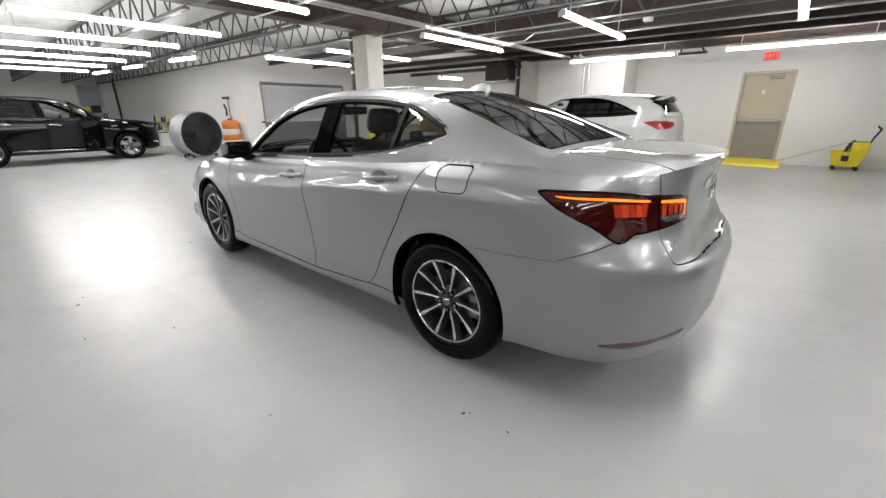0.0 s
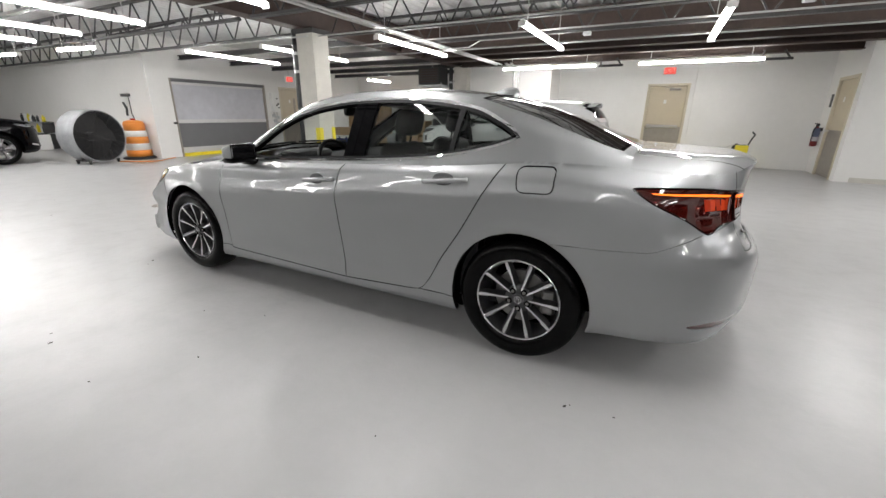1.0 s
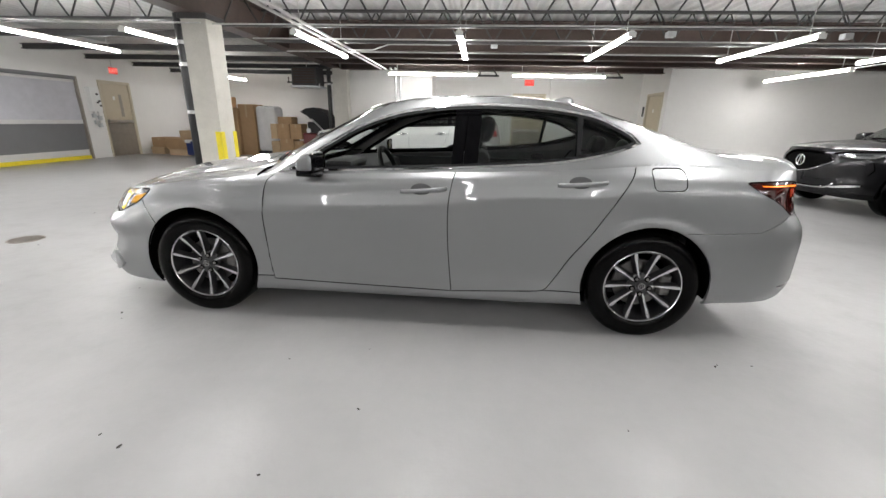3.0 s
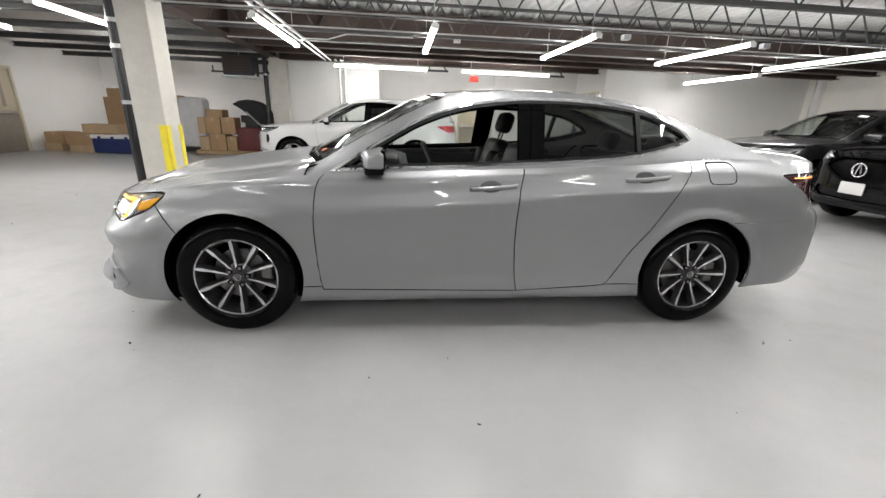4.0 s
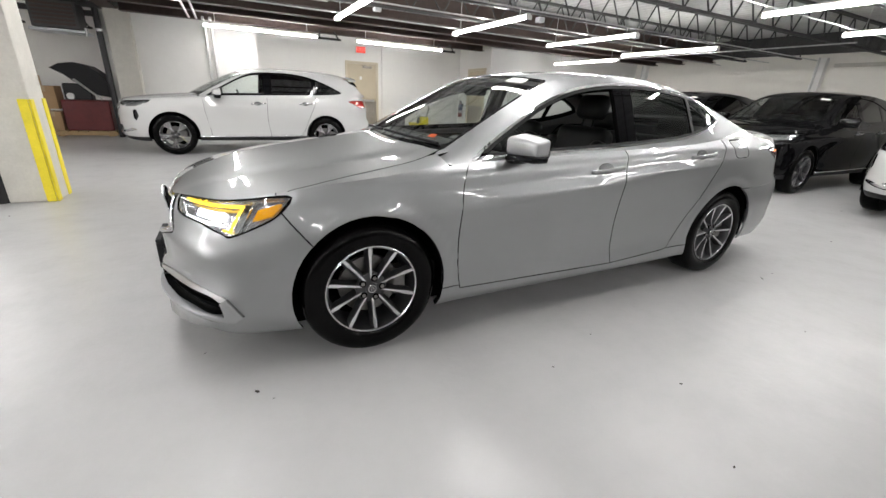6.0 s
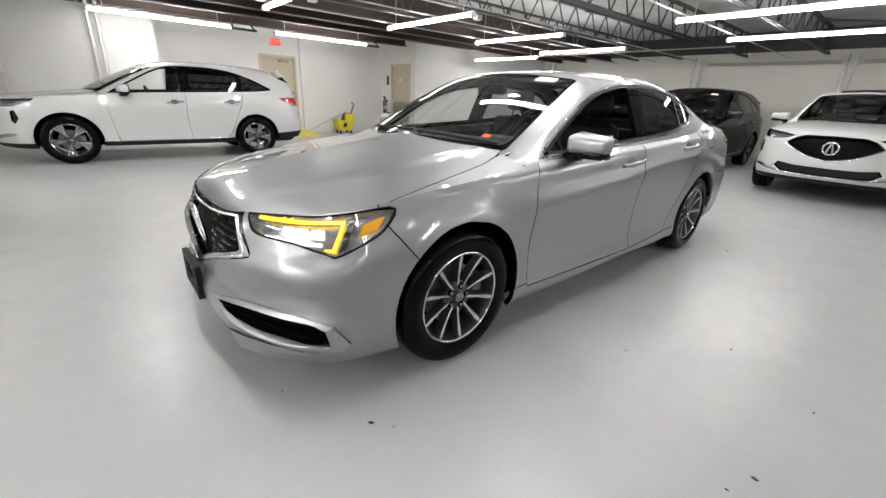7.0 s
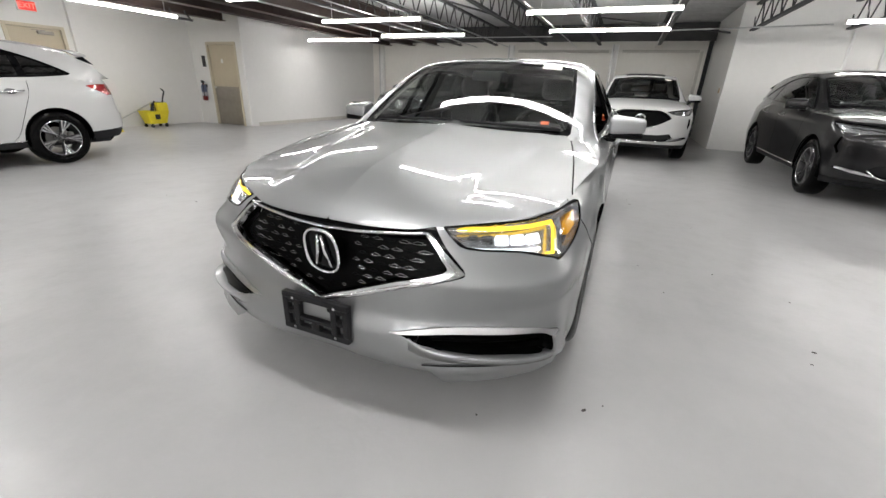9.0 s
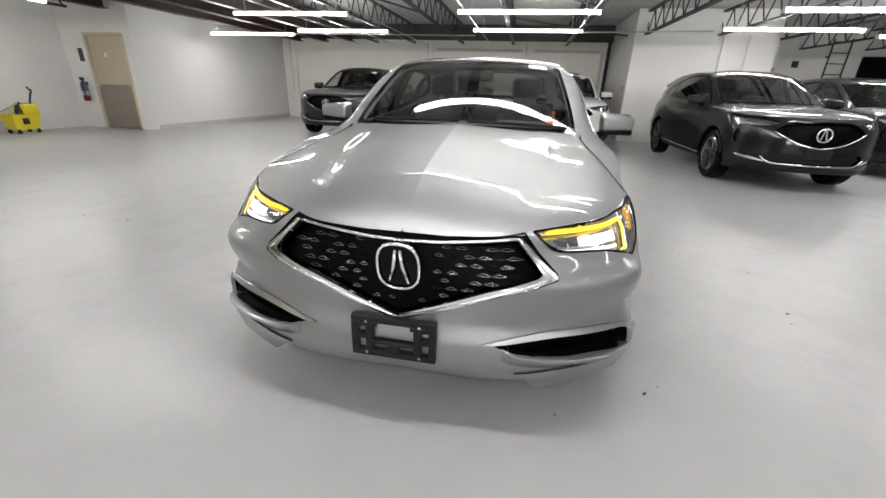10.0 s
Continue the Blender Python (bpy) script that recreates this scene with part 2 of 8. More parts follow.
# north side
wall("wall_bay", WEST - 0.25, 15.1, -6.9, 15.35)
wall("wall_bay_side", -6.9, 12.3, -6.6, 15.35)
wall("wall_north_a", -6.6, 12.0, -3.76, 12.3)
wall("wall_north_return", -4.06, 12.3, -3.76, NORTH + 0.25)
DA0, DA1 = -1.22, -0.28
wall("wall_north_b", -3.76, NORTH, DA0, NORTH + 0.25)
wall("wall_north_c", DA1, NORTH, 2.65, NORTH + 0.25)
structure("wall_north_lintel", boxm(DA0, NORTH, 2.14, DA1, NORTH + 0.25, DECK), M_WALL, "white painted wall over the exit door")
structure("pilaster_north", boxm(-0.12, NORTH - 0.09, 0, 2.65, NORTH, DECK), M_WALL, "white painted wall set slightly forward")
# east side
DB0, DB1 = 11.33, 12.33
wall("wall_door_east_a", 2.65, DB1, 2.9, NORTH + 0.25)
wall("wall_door_east_b", 2.65, 11.05, 2.9, DB0)
structure("wall_door_east_lintel", boxm(2.65, DB0, 2.13, 2.9, DB1, DECK), M_WALL, "white painted wall over the side door")
wall("wall_east_return", 2.9, 11.05, EAST, 11.3)
wall("wall_east", EAST, -0.4, EAST + 0.25, 11.3, M_CREAM, label="cream painted block wall")
wall("wall_block_side", 6.06, -0.85, EAST + 0.25, -0.55, M_WALL)
wall("wall_block_front", 6.06, -3.7, 6.36, -0.85, M_WALL)
wall("wall_block_back", 6.36, -4.0, EAST + 0.25, -3.7, M_WALL)
wall("wall_east_south", EAST, SOUTH, EAST + 0.25, -4.0, M_WALL)

# deck with ribs that run north to south
bm = bmesh.new()
xs = []
x = FARWEST - 0.3
while x < EAST + 0.4:
    xs += [(x, 0), (x + 0.05, 0.04), (x + 0.10, 0.04), (x + 0.15, 0)]
    x += 0.2
va = [bm.verts.new((px, SOUTH - 0.3, DECK + 0.02 + pz)) for px, pz in xs]
vb = [bm.verts.new((px, 15.5, DECK + 0.02 + pz)) for px, pz in xs]
for i in range(len(xs) - 1):
    bm.faces.new((va[i], va[i + 1], vb[i + 1], vb[i]))
structure("ceiling", bm, M_DECK, "corrugated galvanised steel roof deck")


def joist(y, x0, x1, z0=2.63, z1=3.14):
    """An open-web steel joist that runs east to west."""
    bm = bmesh.new()
    for z in (z0, z1):
        box(bm, x0, y - 0.045, z - 0.02, x1, y - 0.008, z + 0.02)
        box(bm, x0, y + 0.008, z - 0.02, x1, y + 0.045, z + 0.02)
    n = max(2, round((x1 - x0) / 0.62))
    st = (x1 - x0) / n
    for i in range(n):
        a = x0 + i * st
        tube(bm, (a, y, z0), (a + st / 2, y, z1), 0.014, 6, caps=False)
        tube(bm, (a + st / 2, y, z1), (a + st, y, z0), 0.014, 6, caps=False)
    return structure("joist", bm, M_STEEL, "dark painted open-web steel roof joist")


def ibeam(name, ax, p, a, b, z0, depth, w=0.2, mat=M_BROWN, label="brown primed steel roof beam"):
    bm = bmesh.new()
    for (u0, u1, c0, c1) in ((-w / 2, w / 2, z0, z0 + 0.02), (-w / 2, w / 2, z0 + depth - 0.02, z0 + depth), (-0.008, 0.008, z0 + 0.02, z0 + depth - 0.02)):
        if ax == "x":
            box(bm, a, p + u0, c0, b, p + u1, c1)
        else:
            box(bm, p + u0, a, c0, p + u1, b, c1)
    return structure(name, bm, mat, label)


for y in (-7.6, -5.9, -4.2, -2.5, -0.8, 0.9, 2.6, 4.3, 6.0, 7.35):
    joist(y, -6.45, EAST)
for y in (-7.6, -5.9, -4.2, -2.5, -0.8, 0.9, 2.6, 4.3, 5.6):
    joist(y, FARWEST, -6.75)
for y in (7.2, 8.8, 10.4, 12.0, 13.6):
    ibeam("beam", "x", y, WEST, -6.75, 2.66, 0.12, 0.1, M_STEEL, "slim dark steel roof beam")
for y in (8.3, 9.3, 10.3, 11.6):
    ibeam("beam", "x", y, -6.4, 2.65 if y > 11 else EAST, 2.62, 0.56, 0.22)
ibeam("girder", "y", -6.6, SOUTH, 12.3, 2.66, 0.54, 0.3, label="deep brown steel girder on the column")

structure("edge_beam", boxm(EAST - 0.05, -0.55, 2.72, EAST - 0.002, 11.05, DECK), M_STEEL, "dark steel edge beam along the top of the cream wall")

# ---------------------------------------------------------------- strip lights
def strip_light_mesh(n):
    """n four-foot fixtures end to end, along y, lit side down."""
    root = thing("strip_light", "", "ceiling light")
    half = n * 1.22 / 2
    part("housing", boxm(-0.030, -half, 0.034, 0.030, half, 0.062, 0.006), M_WHITE, root)
    for i in range(n):
        a = -half + i * 1.22 + 0.012
        bm = bmesh.new()
        prof = [(0.046 * math.cos(radians(k)), 0.014 - 0.026 * math.sin(radians(k))) for k in range(-15, 196, 30)]
        va = [bm.verts.new((px, a, pz)) for px, pz in prof]
        vb = [bm.verts.new((px, a + 1.196, pz)) for px, pz in prof]
        for k in range(len(prof) - 1):
            bm.faces.new((va[k], vb[k], vb[k + 1], va[k + 1]))
        bm.faces.new(va)
        bm.faces.new(vb[::-1])
        part("diffuser", bm, M_TUBE, root, "glowing white acrylic diffuser")
    for s in (-1, 1):
        part("end_cap", boxm(-0.054, min(s * half, s * (half - 0.013)), -0.024, 0.054, max(s * half, s * (half - 0.013)), 0.040), M_WHITE, root)
        part("hanger", tube(bmesh.new(), (0, s * half * 0.8, 0.06), (0, s * half * 0.8, 0.92), 0.006, 6), M_PIPE, root)
    return root


LZ = 2.45
double = strip_light_mesh(2)
double.matrix_basis = pose(-5.1, 6.78, LZ)
LABEL = "lit white linear strip light hung under the joists"
tagged(double, LABEL, group="strip lights")
spots = [(-2.65, 6.78), (-0.26, 6.77), (2.2, 6.77), (4.68, 6.77), (-7.72, 6.68), (-9.78, 6.45)]
spots += [(x, 2.15) for x in (-5.05, -2.65, -0.3, 1.95, 4.3)]
spots += [(x, 2.12) for x in (-7.55, -9.4, -11.1, -12.9, -14.8, -16.9)]
# west of x -0.4 this row is unseen, added to light south and west
spots += [(x, -2.9) for x in (-25.4, -23.3, -21.2, -19.1, -16.9, -14.8, -9.9, -7.4, -5.0, -2.65, -0.4, 1.72, 3.78)]
# unseen row, added to brighten the far west wall and south-east recess
spots += [(x, -6.9) for x in (-25.0, -21.5, -18.0, 1.4)]
for x, y in spots:
    copy_thing(double, pose(x, y, LZ))
for x in (-3.65, -0.25):
    copy_thing(double, pose(x, 11.05, LZ, 0, 0, 90))
copy_thing(double, pose(4.72, 9.35, 2.36))
single = strip_light_mesh(1)
tagged(single, LABEL, group="strip lights")
single.matrix_basis = pose(-11.5, 4.14, LZ, 0, 0, 98)
copy_thing(single, pose(-14.4, 3.88, LZ, 0, 0, 98))
copy_thing(single, pose(-17.0, 3.7, LZ, 0, 0, 98))
# two extra tubes set behind the column to brighten the north bay; no known fixture
copy_thing(single, pose(-10.8, 13.2, LZ))
copy_thing(single, pose(-10.6, 13.2, LZ))
copy_thing(double, pose(4.65, -6.15, LZ))

# ---------------------------------------------------------------- car kit
def pchip(pts):
    """A smooth curve through (x, y) pairs that never overshoots."""
    xs = [p[0] for p in pts]
    ys = [p[1] for p in pts]
    n = len(xs)
    h = [xs[i + 1] - xs[i] for i in range(n - 1)]
    d = [(ys[i + 1] - ys[i]) / h[i] for i in range(n - 1)]
    m = [d[0]] + [0.0] * (n - 2) + [d[-1]]
    for i in range(1, n - 1):
        if d[i - 1] * d[i] > 0:
            w1, w2 = 2 * h[i] + h[i - 1], h[i] + 2 * h[i - 1]
            m[i] = (w1 + w2) / (w1 / d[i - 1] + w2 / d[i])

    def f(x):
        if x <= xs[0]:
            return ys[0]
        if x >= xs[-1]:
            return ys[-1]
        i = 0
        while x > xs[i + 1]:
            i += 1
        t = (x - xs[i]) / h[i]
        t2, t3 = t * t, t * t * t
        return (2 * t3 - 3 * t2 + 1) * ys[i] + (t3 - 2 * t2 + t) * h[i] * m[i] + (-2 * t3 + 3 * t2) * ys[i + 1] + (t3 - t2) * h[i] * m[i + 1]
    return f


def table(xs, ys):
    """Fast linear lookup."""
    ax, ay = np.array(xs, float), np.array(ys, float)
    return lambda x: float(np.interp(x, ax, ay))


def spline(pts, per=24, closed=False):
    """Catmull-Rom points through the given ones."""
    P = [np.array(p, float) for p in pts]
    n = len(P)
    out = []
    for i in range(n if closed else n - 1):
        p1, p2 = P[i], P[(i + 1) % n]
        p0 = P[i - 1] if (i or closed) else 2 * p1 - p2
        p3 = P[(i + 2) % n] if (closed or i + 2 < n) else 2 * p2 - p1
        for k in range(per):
            t = k / per
            out.append(0.5 * (2 * p1 + (p2 - p0) * t + (2 * p0 - 5 * p1 + 4 * p2 - p3) * t * t + (3 * p1 - p0 - 3 * p2 + p3) * t ** 3))
    if not closed:
        out.append(P[-1])
    return out


def rounded(poly, r, n=4):
    """A closed polygon with its corners rounded."""
    out = []
    m = len(poly)
    for i in range(m):
        p, a, b = (np.array(poly[k], float) for k in (i, i - 1, (i + 1) % m))
        da, db = a - p, b - p
        la, lb = np.linalg.norm(da), np.linalg.norm(db)
        rr = min(r, la * 0.45, lb * 0.45)
        s, e = p + da / la * rr, p + db / lb * rr
        for k in range(n + 1):
            t = k / n
            out.append(tuple((1 - t) ** 2 * s + 2 * t * (1 - t) * p + t * t * e))
    return out


def inside(poly, x, y):
    c = False
    j = len(poly) - 1
    for i in range(len(poly)):
        xi, yi = poly[i][0], poly[i][1]
        xj, yj = poly[j][0], poly[j][1]
        if (yi > y) != (yj > y) and x < (xj - xi) * (y - yi) / (yj - yi) + xi:
            c = not c
        j = i
    return c


class Skin:
    """A flat sheet that is cut by outlines and then laid on a curved surface."""

    def __init__(self, columns):
        self.bm = bmesh.new()
        rows = [[self.bm.verts.new((u, v, 0)) for u, v in col] for col in columns]
        for a, b in zip(rows, rows[1:]):
            for k in range(len(a) - 1):
                vs = []
                for q in (a[k], b[k], b[k + 1], a[k + 1]):
                    if all((q.co - w.co).length > 1e-5 for w in vs):
                        vs.append(q)
                if len(vs) > 2:
                    self.bm.faces.new(vs)
        for v in [v for v in self.bm.verts if not v.link_faces]:
            self.bm.verts.remove(v)
        self.tag = {}
        self.bm.faces.ensure_lookup_table()
        self.layer = self.bm.faces.layers.int.new("panel")
        self.rim = self.bm.edges.layers.int.new("rim")
        for e in self.bm.edges:
            if len(e.link_faces) == 1:
                e[self.rim] = 1
        self.names = [""]

    def line(self, p, q):
        """Cuts along the piece of line from p to q."""
        p, q = Vector((p[0], p[1], 0)), Vector((q[0], q[1], 0))
        d = q - p
        if d.length < 1e-6:
            return
        d.normalize()
        no = Vector((-d.y, d.x, 0))
        lo = (min(p.x, q.x) - 1e-4, min(p.y, q.y) - 1e-4)
        hi = (max(p.x, q.x) + 1e-4, max(p.y, q.y) + 1e-4)
        geom = set()
        for f in self.bm.faces:
            xs = [v.co.x for v in f.verts]
            if max(xs) < lo[0] or min(xs) > hi[0]:
                continue
            ys = [v.co.y for v in f.verts]
            if max(ys) < lo[1] or min(ys) > hi[1]:
                continue
            ds = [(v.co - p).dot(no) for v in f.verts]
            if min(ds) < -1e-6 and max(ds) > 1e-6:
                geom.add(f)
        if geom:
            es = {e for f in geom for e in f.edges}
            vs = {v for f in geom for v in f.verts}
            bmesh.ops.bisect_plane(self.bm, geom=list(geom) + list(es) + list(vs), plane_co=p, plane_no=no, dist=2e-5)

    def cut(self, name, poly, over=None, closed=True):
        """Names the faces inside a closed outline."""
        for i in range(len(poly) if closed else len(poly) - 1):
            self.line(poly[i], poly[(i + 1) % len(poly)])
        if not closed:
            return
        self.names.append(name)
        k = len(self.names) - 1
        x0, x1 = min(p[0] for p in poly), max(p[0] for p in poly)
        for f in self.bm.faces:
            c = f.calc_center_median()
            if x0 <= c.x <= x1 and inside(poly, c.x, c.y):
                if over is None or self.names[f[self.layer]] in over:
                    f[self.layer] = k

    def rename(self, test, name):
        if name not in self.names:
            self.names.append(name)
        k = self.names.index(name)
        for f in self.bm.faces:
            c = f.calc_center_median()
            if test(c.x, c.y, self.names[f[self.layer]]):
                f[self.layer] = k

    def tidy(self, eps=0.0045):
        """Welds short edges, so that no slivers are left along the cuts."""
        bm = self.bm
        for _ in range(3):
            rank = {}
            for v in bm.verts:
                k = {f[self.layer] for f in v.link_faces}
                on_rim = any(e[self.rim] for e in v.link_edges)
                rank[v] = (3 if on_rim else 0) + len(k)
            target, used = {}, set()
            for e in sorted(bm.edges, key=lambda e: e.calc_length()):
                if e.calc_length() > eps:
                    break
                a, b = e.verts
                if a in target or b in target or a in used or b in used:
                    continue
                if rank[a] < rank[b]:
                    a, b = b, a
                if rank[b] >= 4 and rank[a] >= 4 and not e[self.rim]:
                    continue
                target[b] = a
                used.add(a)
            if not target:
                break
            bmesh.ops.weld_verts(bm, targetmap=target)
        bmesh.ops.triangulate(bm, faces=[f for f in bm.faces if len(f.verts) > 4], quad_method="BEAUTY", ngon_method="BEAUTY")

    def piece(self, names, place, gap=0.0029, lip=0.018, side=1, flip=False, sink=0.0, out=None, keep_rim=True, dark=True, fold=False):
        """The named faces as a bmesh laid on the surface, with a turned-in edge. side: 1, -1, or 0 for both joined."""
        if isinstance(names, str):
            names = (names,)
        if not self.tag.get("tidy"):
            self.tidy()
            self.tag["tidy"] = True
        ids = {i for i, n in enumerate(self.names) if n in names}
        fs = [f for f in self.bm.faces if f[self.layer] in ids]
        if not fs:
            return None
        src = bmesh.new() if out is None else out
        note = src.verts.layers.float_vector.get("surface_normal") or src.verts.layers.float_vector.new("surface_normal")
        edge_n = {}
        for f in fs:
            for e in f.edges:
                edge_n[e] = edge_n.get(e, 0) + 1
        border = [e for e, k in edge_n.items() if k == 1 and not (e[self.rim] and keep_rim)]
        shift = {}
        if gap:
            for e in border:
                f = next(f for f in e.link_faces if f[self.layer] in ids)
                d = (e.verts[1].co - e.verts[0].co).normalized()
                no = Vector((-d.y, d.x, 0))
                if (f.calc_center_median() - e.verts[0].co).dot(no) < 0:
                    no = -no
                for v in e.verts:
                    shift[v] = shift.get(v, Vector((0, 0, 0))) + no
            for v in shift:
                shift[v] = shift[v].normalized() * gap if shift[v].length > 1e-6 else Vector((0, 0, 0))

            def area(f, moved):
                q = [v.co + shift.get(v, Vector((0, 0, 0))) if moved else v.co for v in f.verts]
                return sum(q[k].x * q[k - 1].y - q[k - 1].x * q[k].y for k in range(len(q)))
            for _ in range(6):
                bad = [f for f in fs if any(v in shift for v in f.verts) and area(f, True) * area(f, False) <= 0.04 * area(f, False) ** 2]
                if not bad:
                    break
                for f in bad:
                    for v in f.verts:
                        if v in shift:
                            shift[v] = shift[v] * 0.4
        h = 0.004
        for sg in ((1, -1) if side == 0 else (side,)):
            vm, nrm = {}, {}
            for f in fs:
                for v in f.verts:
                    if v in vm:
                        continue
                    co = v.co + shift.get(v, Vector((0, 0, 0)))
                    p = place(co.x, co.y)
                    du = Vector(place(co.x + h, co.y)) - Vector(place(co.x - h, co.y))
                    dv = Vector(place(co.x, co.y + h)) - Vector(place(co.x, max(co.y - h, 0.0) if fold else co.y - h))
                    n = dv.cross(du)
                    if flip:
                        n = -n
                    n = n.normalized() if n.length > 1e-9 else Vector((0, 0, 1))
                    q = Vector((p[0], p[1] * sg, p[2]))
                    n.y *= sg
                    vm[v] = src.verts.new(q - n * sink)
                    vm[v][note] = n
                    nrm[v] = n
            for f in fs:
                vs = [vm[v] for v in f.verts]
                up = f.normal.z if f.normal.length > 0 else 1
                back = (sg == 1) != flip
                if up < 0:
                    back = not back
                if back:
                    vs = vs[::-1]
                try:
                    src.faces.new(vs)
                except ValueError:
                    pass
            if lip:
                low = {}
                for e in border:
                    a, b = e.verts
                    for q in (a, b):
                        if q not in low:
                            low[q] = src.verts.new(vm[q].co - nrm[q] * lip)
                    ed = src.edges.get((vm[a], vm[b]))
                    if ed and ed.link_faces:
                        order = list(ed.link_faces[0].verts)
                        k = order.index(vm[a])
                        if order[(k + 1) % len(order)] is vm[b]:
                            a, b = b, a
                        src.faces.new((vm[a], vm[b], low[b], low[a])).material_index = 1 if dark else 0
        if side == 0 and not fold:
            near = [v for v in src.verts if abs(v.co.y) < 1e-4]
            bmesh.ops.remove_doubles(src, verts=near, dist=1e-4)
        return src


class CarShape:
    """The surfaces of a car body. x runs from nose to tail with the front axle at 0, z up, y to the side."""

    def __init__(self, s):
        self.s = s
        o = s["outline"]
        pl = spline([(o[1][0], -o[1][1])] + o + [(o[-2][0], -o[-2][1])], 30)
        pl = [np.array(p) for p in pl[30:len(pl) - 30]]
        pl[0][1] = pl[-1][1] = 0.0
        for i in range(1, len(pl)):
            if pl[i][0] <= pl[i - 1][0]:
                pl[i][0] = pl[i - 1][0] + 1e-5
        arc = [0.0]
        for p, q in zip(pl, pl[1:]):
            arc.append(arc[-1] + float(np.linalg.norm(q - p)))
        self.length = arc[-1]
        self.fx, self.fy = table(arc, [p[0] for p in pl]), table(arc, [p[1] for p in pl])
        t = np.gradient(np.array(pl), axis=0)
        nx, ny = -t[:, 1], t[:, 0]
        l = np.hypot(nx, ny)
        nx, ny = nx / l, ny / l
        nx[0], ny[0], nx[-1], ny[-1] = -1, 0, 1, 0
        self.fnx, self.fny = table(arc, nx), table(arc, ny)
        self.a_of_x = table([p[0] for p in pl], arc)
        mid = max(range(len(pl)), key=lambda i: pl[i][1])
        self.a_front = table([p[1] for p in pl[:mid]], arc[:mid])
        self.a_rear = table([p[1] for p in pl[:mid:-1]], arc[:mid:-1])
        self.warp = s.get("warp", lambda x, z: z)
        self.stations = [(self.a_of_x(x), pchip([(self.warp(x, z), d) for z, d in pr])) for x, pr in s["profiles"]]
        zs, zb = pchip(s["shoulder"]), pchip(s["bottom"])
        self.zs = lambda a: zs(self.fx(a))
        self.zb = lambda a: zb(self.fx(a))
        na = s.get("cols", 130)
        self.cols = [self.length * i / na for i in range(na + 1)]
        sh = [self.low(a, self.zs(a)) for a in self.cols]
        xs = [p[0] for p in sh]
        for i in range(1, len(xs)):
            xs[i] = max(xs[i], xs[i - 1] + 1e-5)
        self.sh = sh
        self.sx0, self.sx1 = xs[0], xs[-1]
        self.ty, self.tz = table(xs, [p[1] for p in sh]), table(xs, [p[2] for p in sh])
        self.zc = pchip(s["centre"])
        self.ry, self.rz = pchip([(p[0], p[1]) for p in s["rail"]]), pchip([(p[0], p[2]) for p in s["rail"]])
        self.cx, self.cz = pchip([(p[0], p[1]) for p in s["spine"]]), pchip([(p[0], p[2]) for p in s["spine"]])
        self.r0, self.r1 = s["rail"][0][0], s["rail"][-1][0]
        inner = [x for x in xs if self.r0 + 0.012 < x < self.r1 - 0.012]
        self.ux = [self.r0]
        for p, q in zip(inner, inner[1:]):
            self.ux += [p, (p + q) / 2] if q - p > 0.03 else [p]
        self.ux += [inner[-1], self.r1]

    def inset(self, a, z):
        st = self.stations
        z = self.warp(self.fx(a), z)
        if a <= st[0][0]:
            return st[0][1](z)
        for (a0, f0), (a1, f1) in zip(st, st[1:]):
            if a <= a1:
                t = (a - a0) / (a1 - a0)
                t = t * t * (3 - 2 * t)
                return f0(z) * (1 - t) + f1(z) * t
        return st[-1][1](z)

    def low(self, a, z):
        a = min(max(a, 0.0), self.length)
        d = self.inset(a, z)
        if "ridge" in self.s:
            d += self.s["ridge"](self.fx(a), z)
        return (self.fx(a) - self.fnx(a) * d, max(0.0, self.fy(a) - self.fny(a) * d), z)

    def top(self, x, y):
        ys, zs = max(self.ty(x), 1e-4), self.tz(x)
        t = min(1.0, abs(y) / ys)
        p = self.s.get("dome", 6.0)
        z = zs + (self.zc(x) - zs) * (1 - t ** p)
        k = self.s.get("crease")
        if k:
            z += k(x, abs(y)) * (1 - t ** 8)
        return (x, y, z)

    def side(self, x, z):
        zb, zr = self.tz(x), self.rz(x)
        t = min(1.0, max(0.0, (z - zb) / max(1e-4, zr - zb)))
        return (x, self.ty(x) * (1 - t) + self.ry(x) * t + 0.075 * t * (1 - t ** self.s.get("upright", 1)) * min(1, (zr - zb) / 0.3), z)

    def roof(self, u, w):
        w = min(1.0, max(0.0, w))
        yr, zr = self.ry(u), self.rz(u)
        return (u + (self.cx(u) - u) * (1 - w * w), yr * w, zr + (self.cz(u) - zr) * (1 - w ** 2.3))

    def low_skin(self, rows=22):
        cols = []
        for a in self.cols:
            b, t = self.zb(a), self.zs(a)
            cols.append([(a, b + (t - b) * k / rows) for k in range(rows + 1)])
        return Skin(cols)

    def top_skin(self, rows=14):
        cols = []
        for p in self.sh:
            y = p[1]
            cols.append([(p[0], y * (1 - (k / rows) ** 1.6)) for k in range(rows + 1)])
        return Skin(cols)

    def side_skin(self, n=64, rows=12):
        cols = []
        for x in self.ux:
            b, t = self.tz(x), max(self.rz(x), self.tz(x) + 1e-3)
            cols.append([(x, b + (t - b) * k / rows) for k in range(rows + 1)])
        return Skin(cols)

    def roof_skin(self, n=64, rows=14):
        cols = []
        for u in self.ux:
            cols.append([(u, 1 - k / rows) for k in range(rows + 1)])
        return Skin(cols)

    def sx(self, pts):
        """Side outline (x, z) to sheet coordinates."""
        return [(self.a_of_x(x), z) for x, z in pts]

    def fr(self, pts):
        return [(self.a_front(y), z) for y, z in pts]

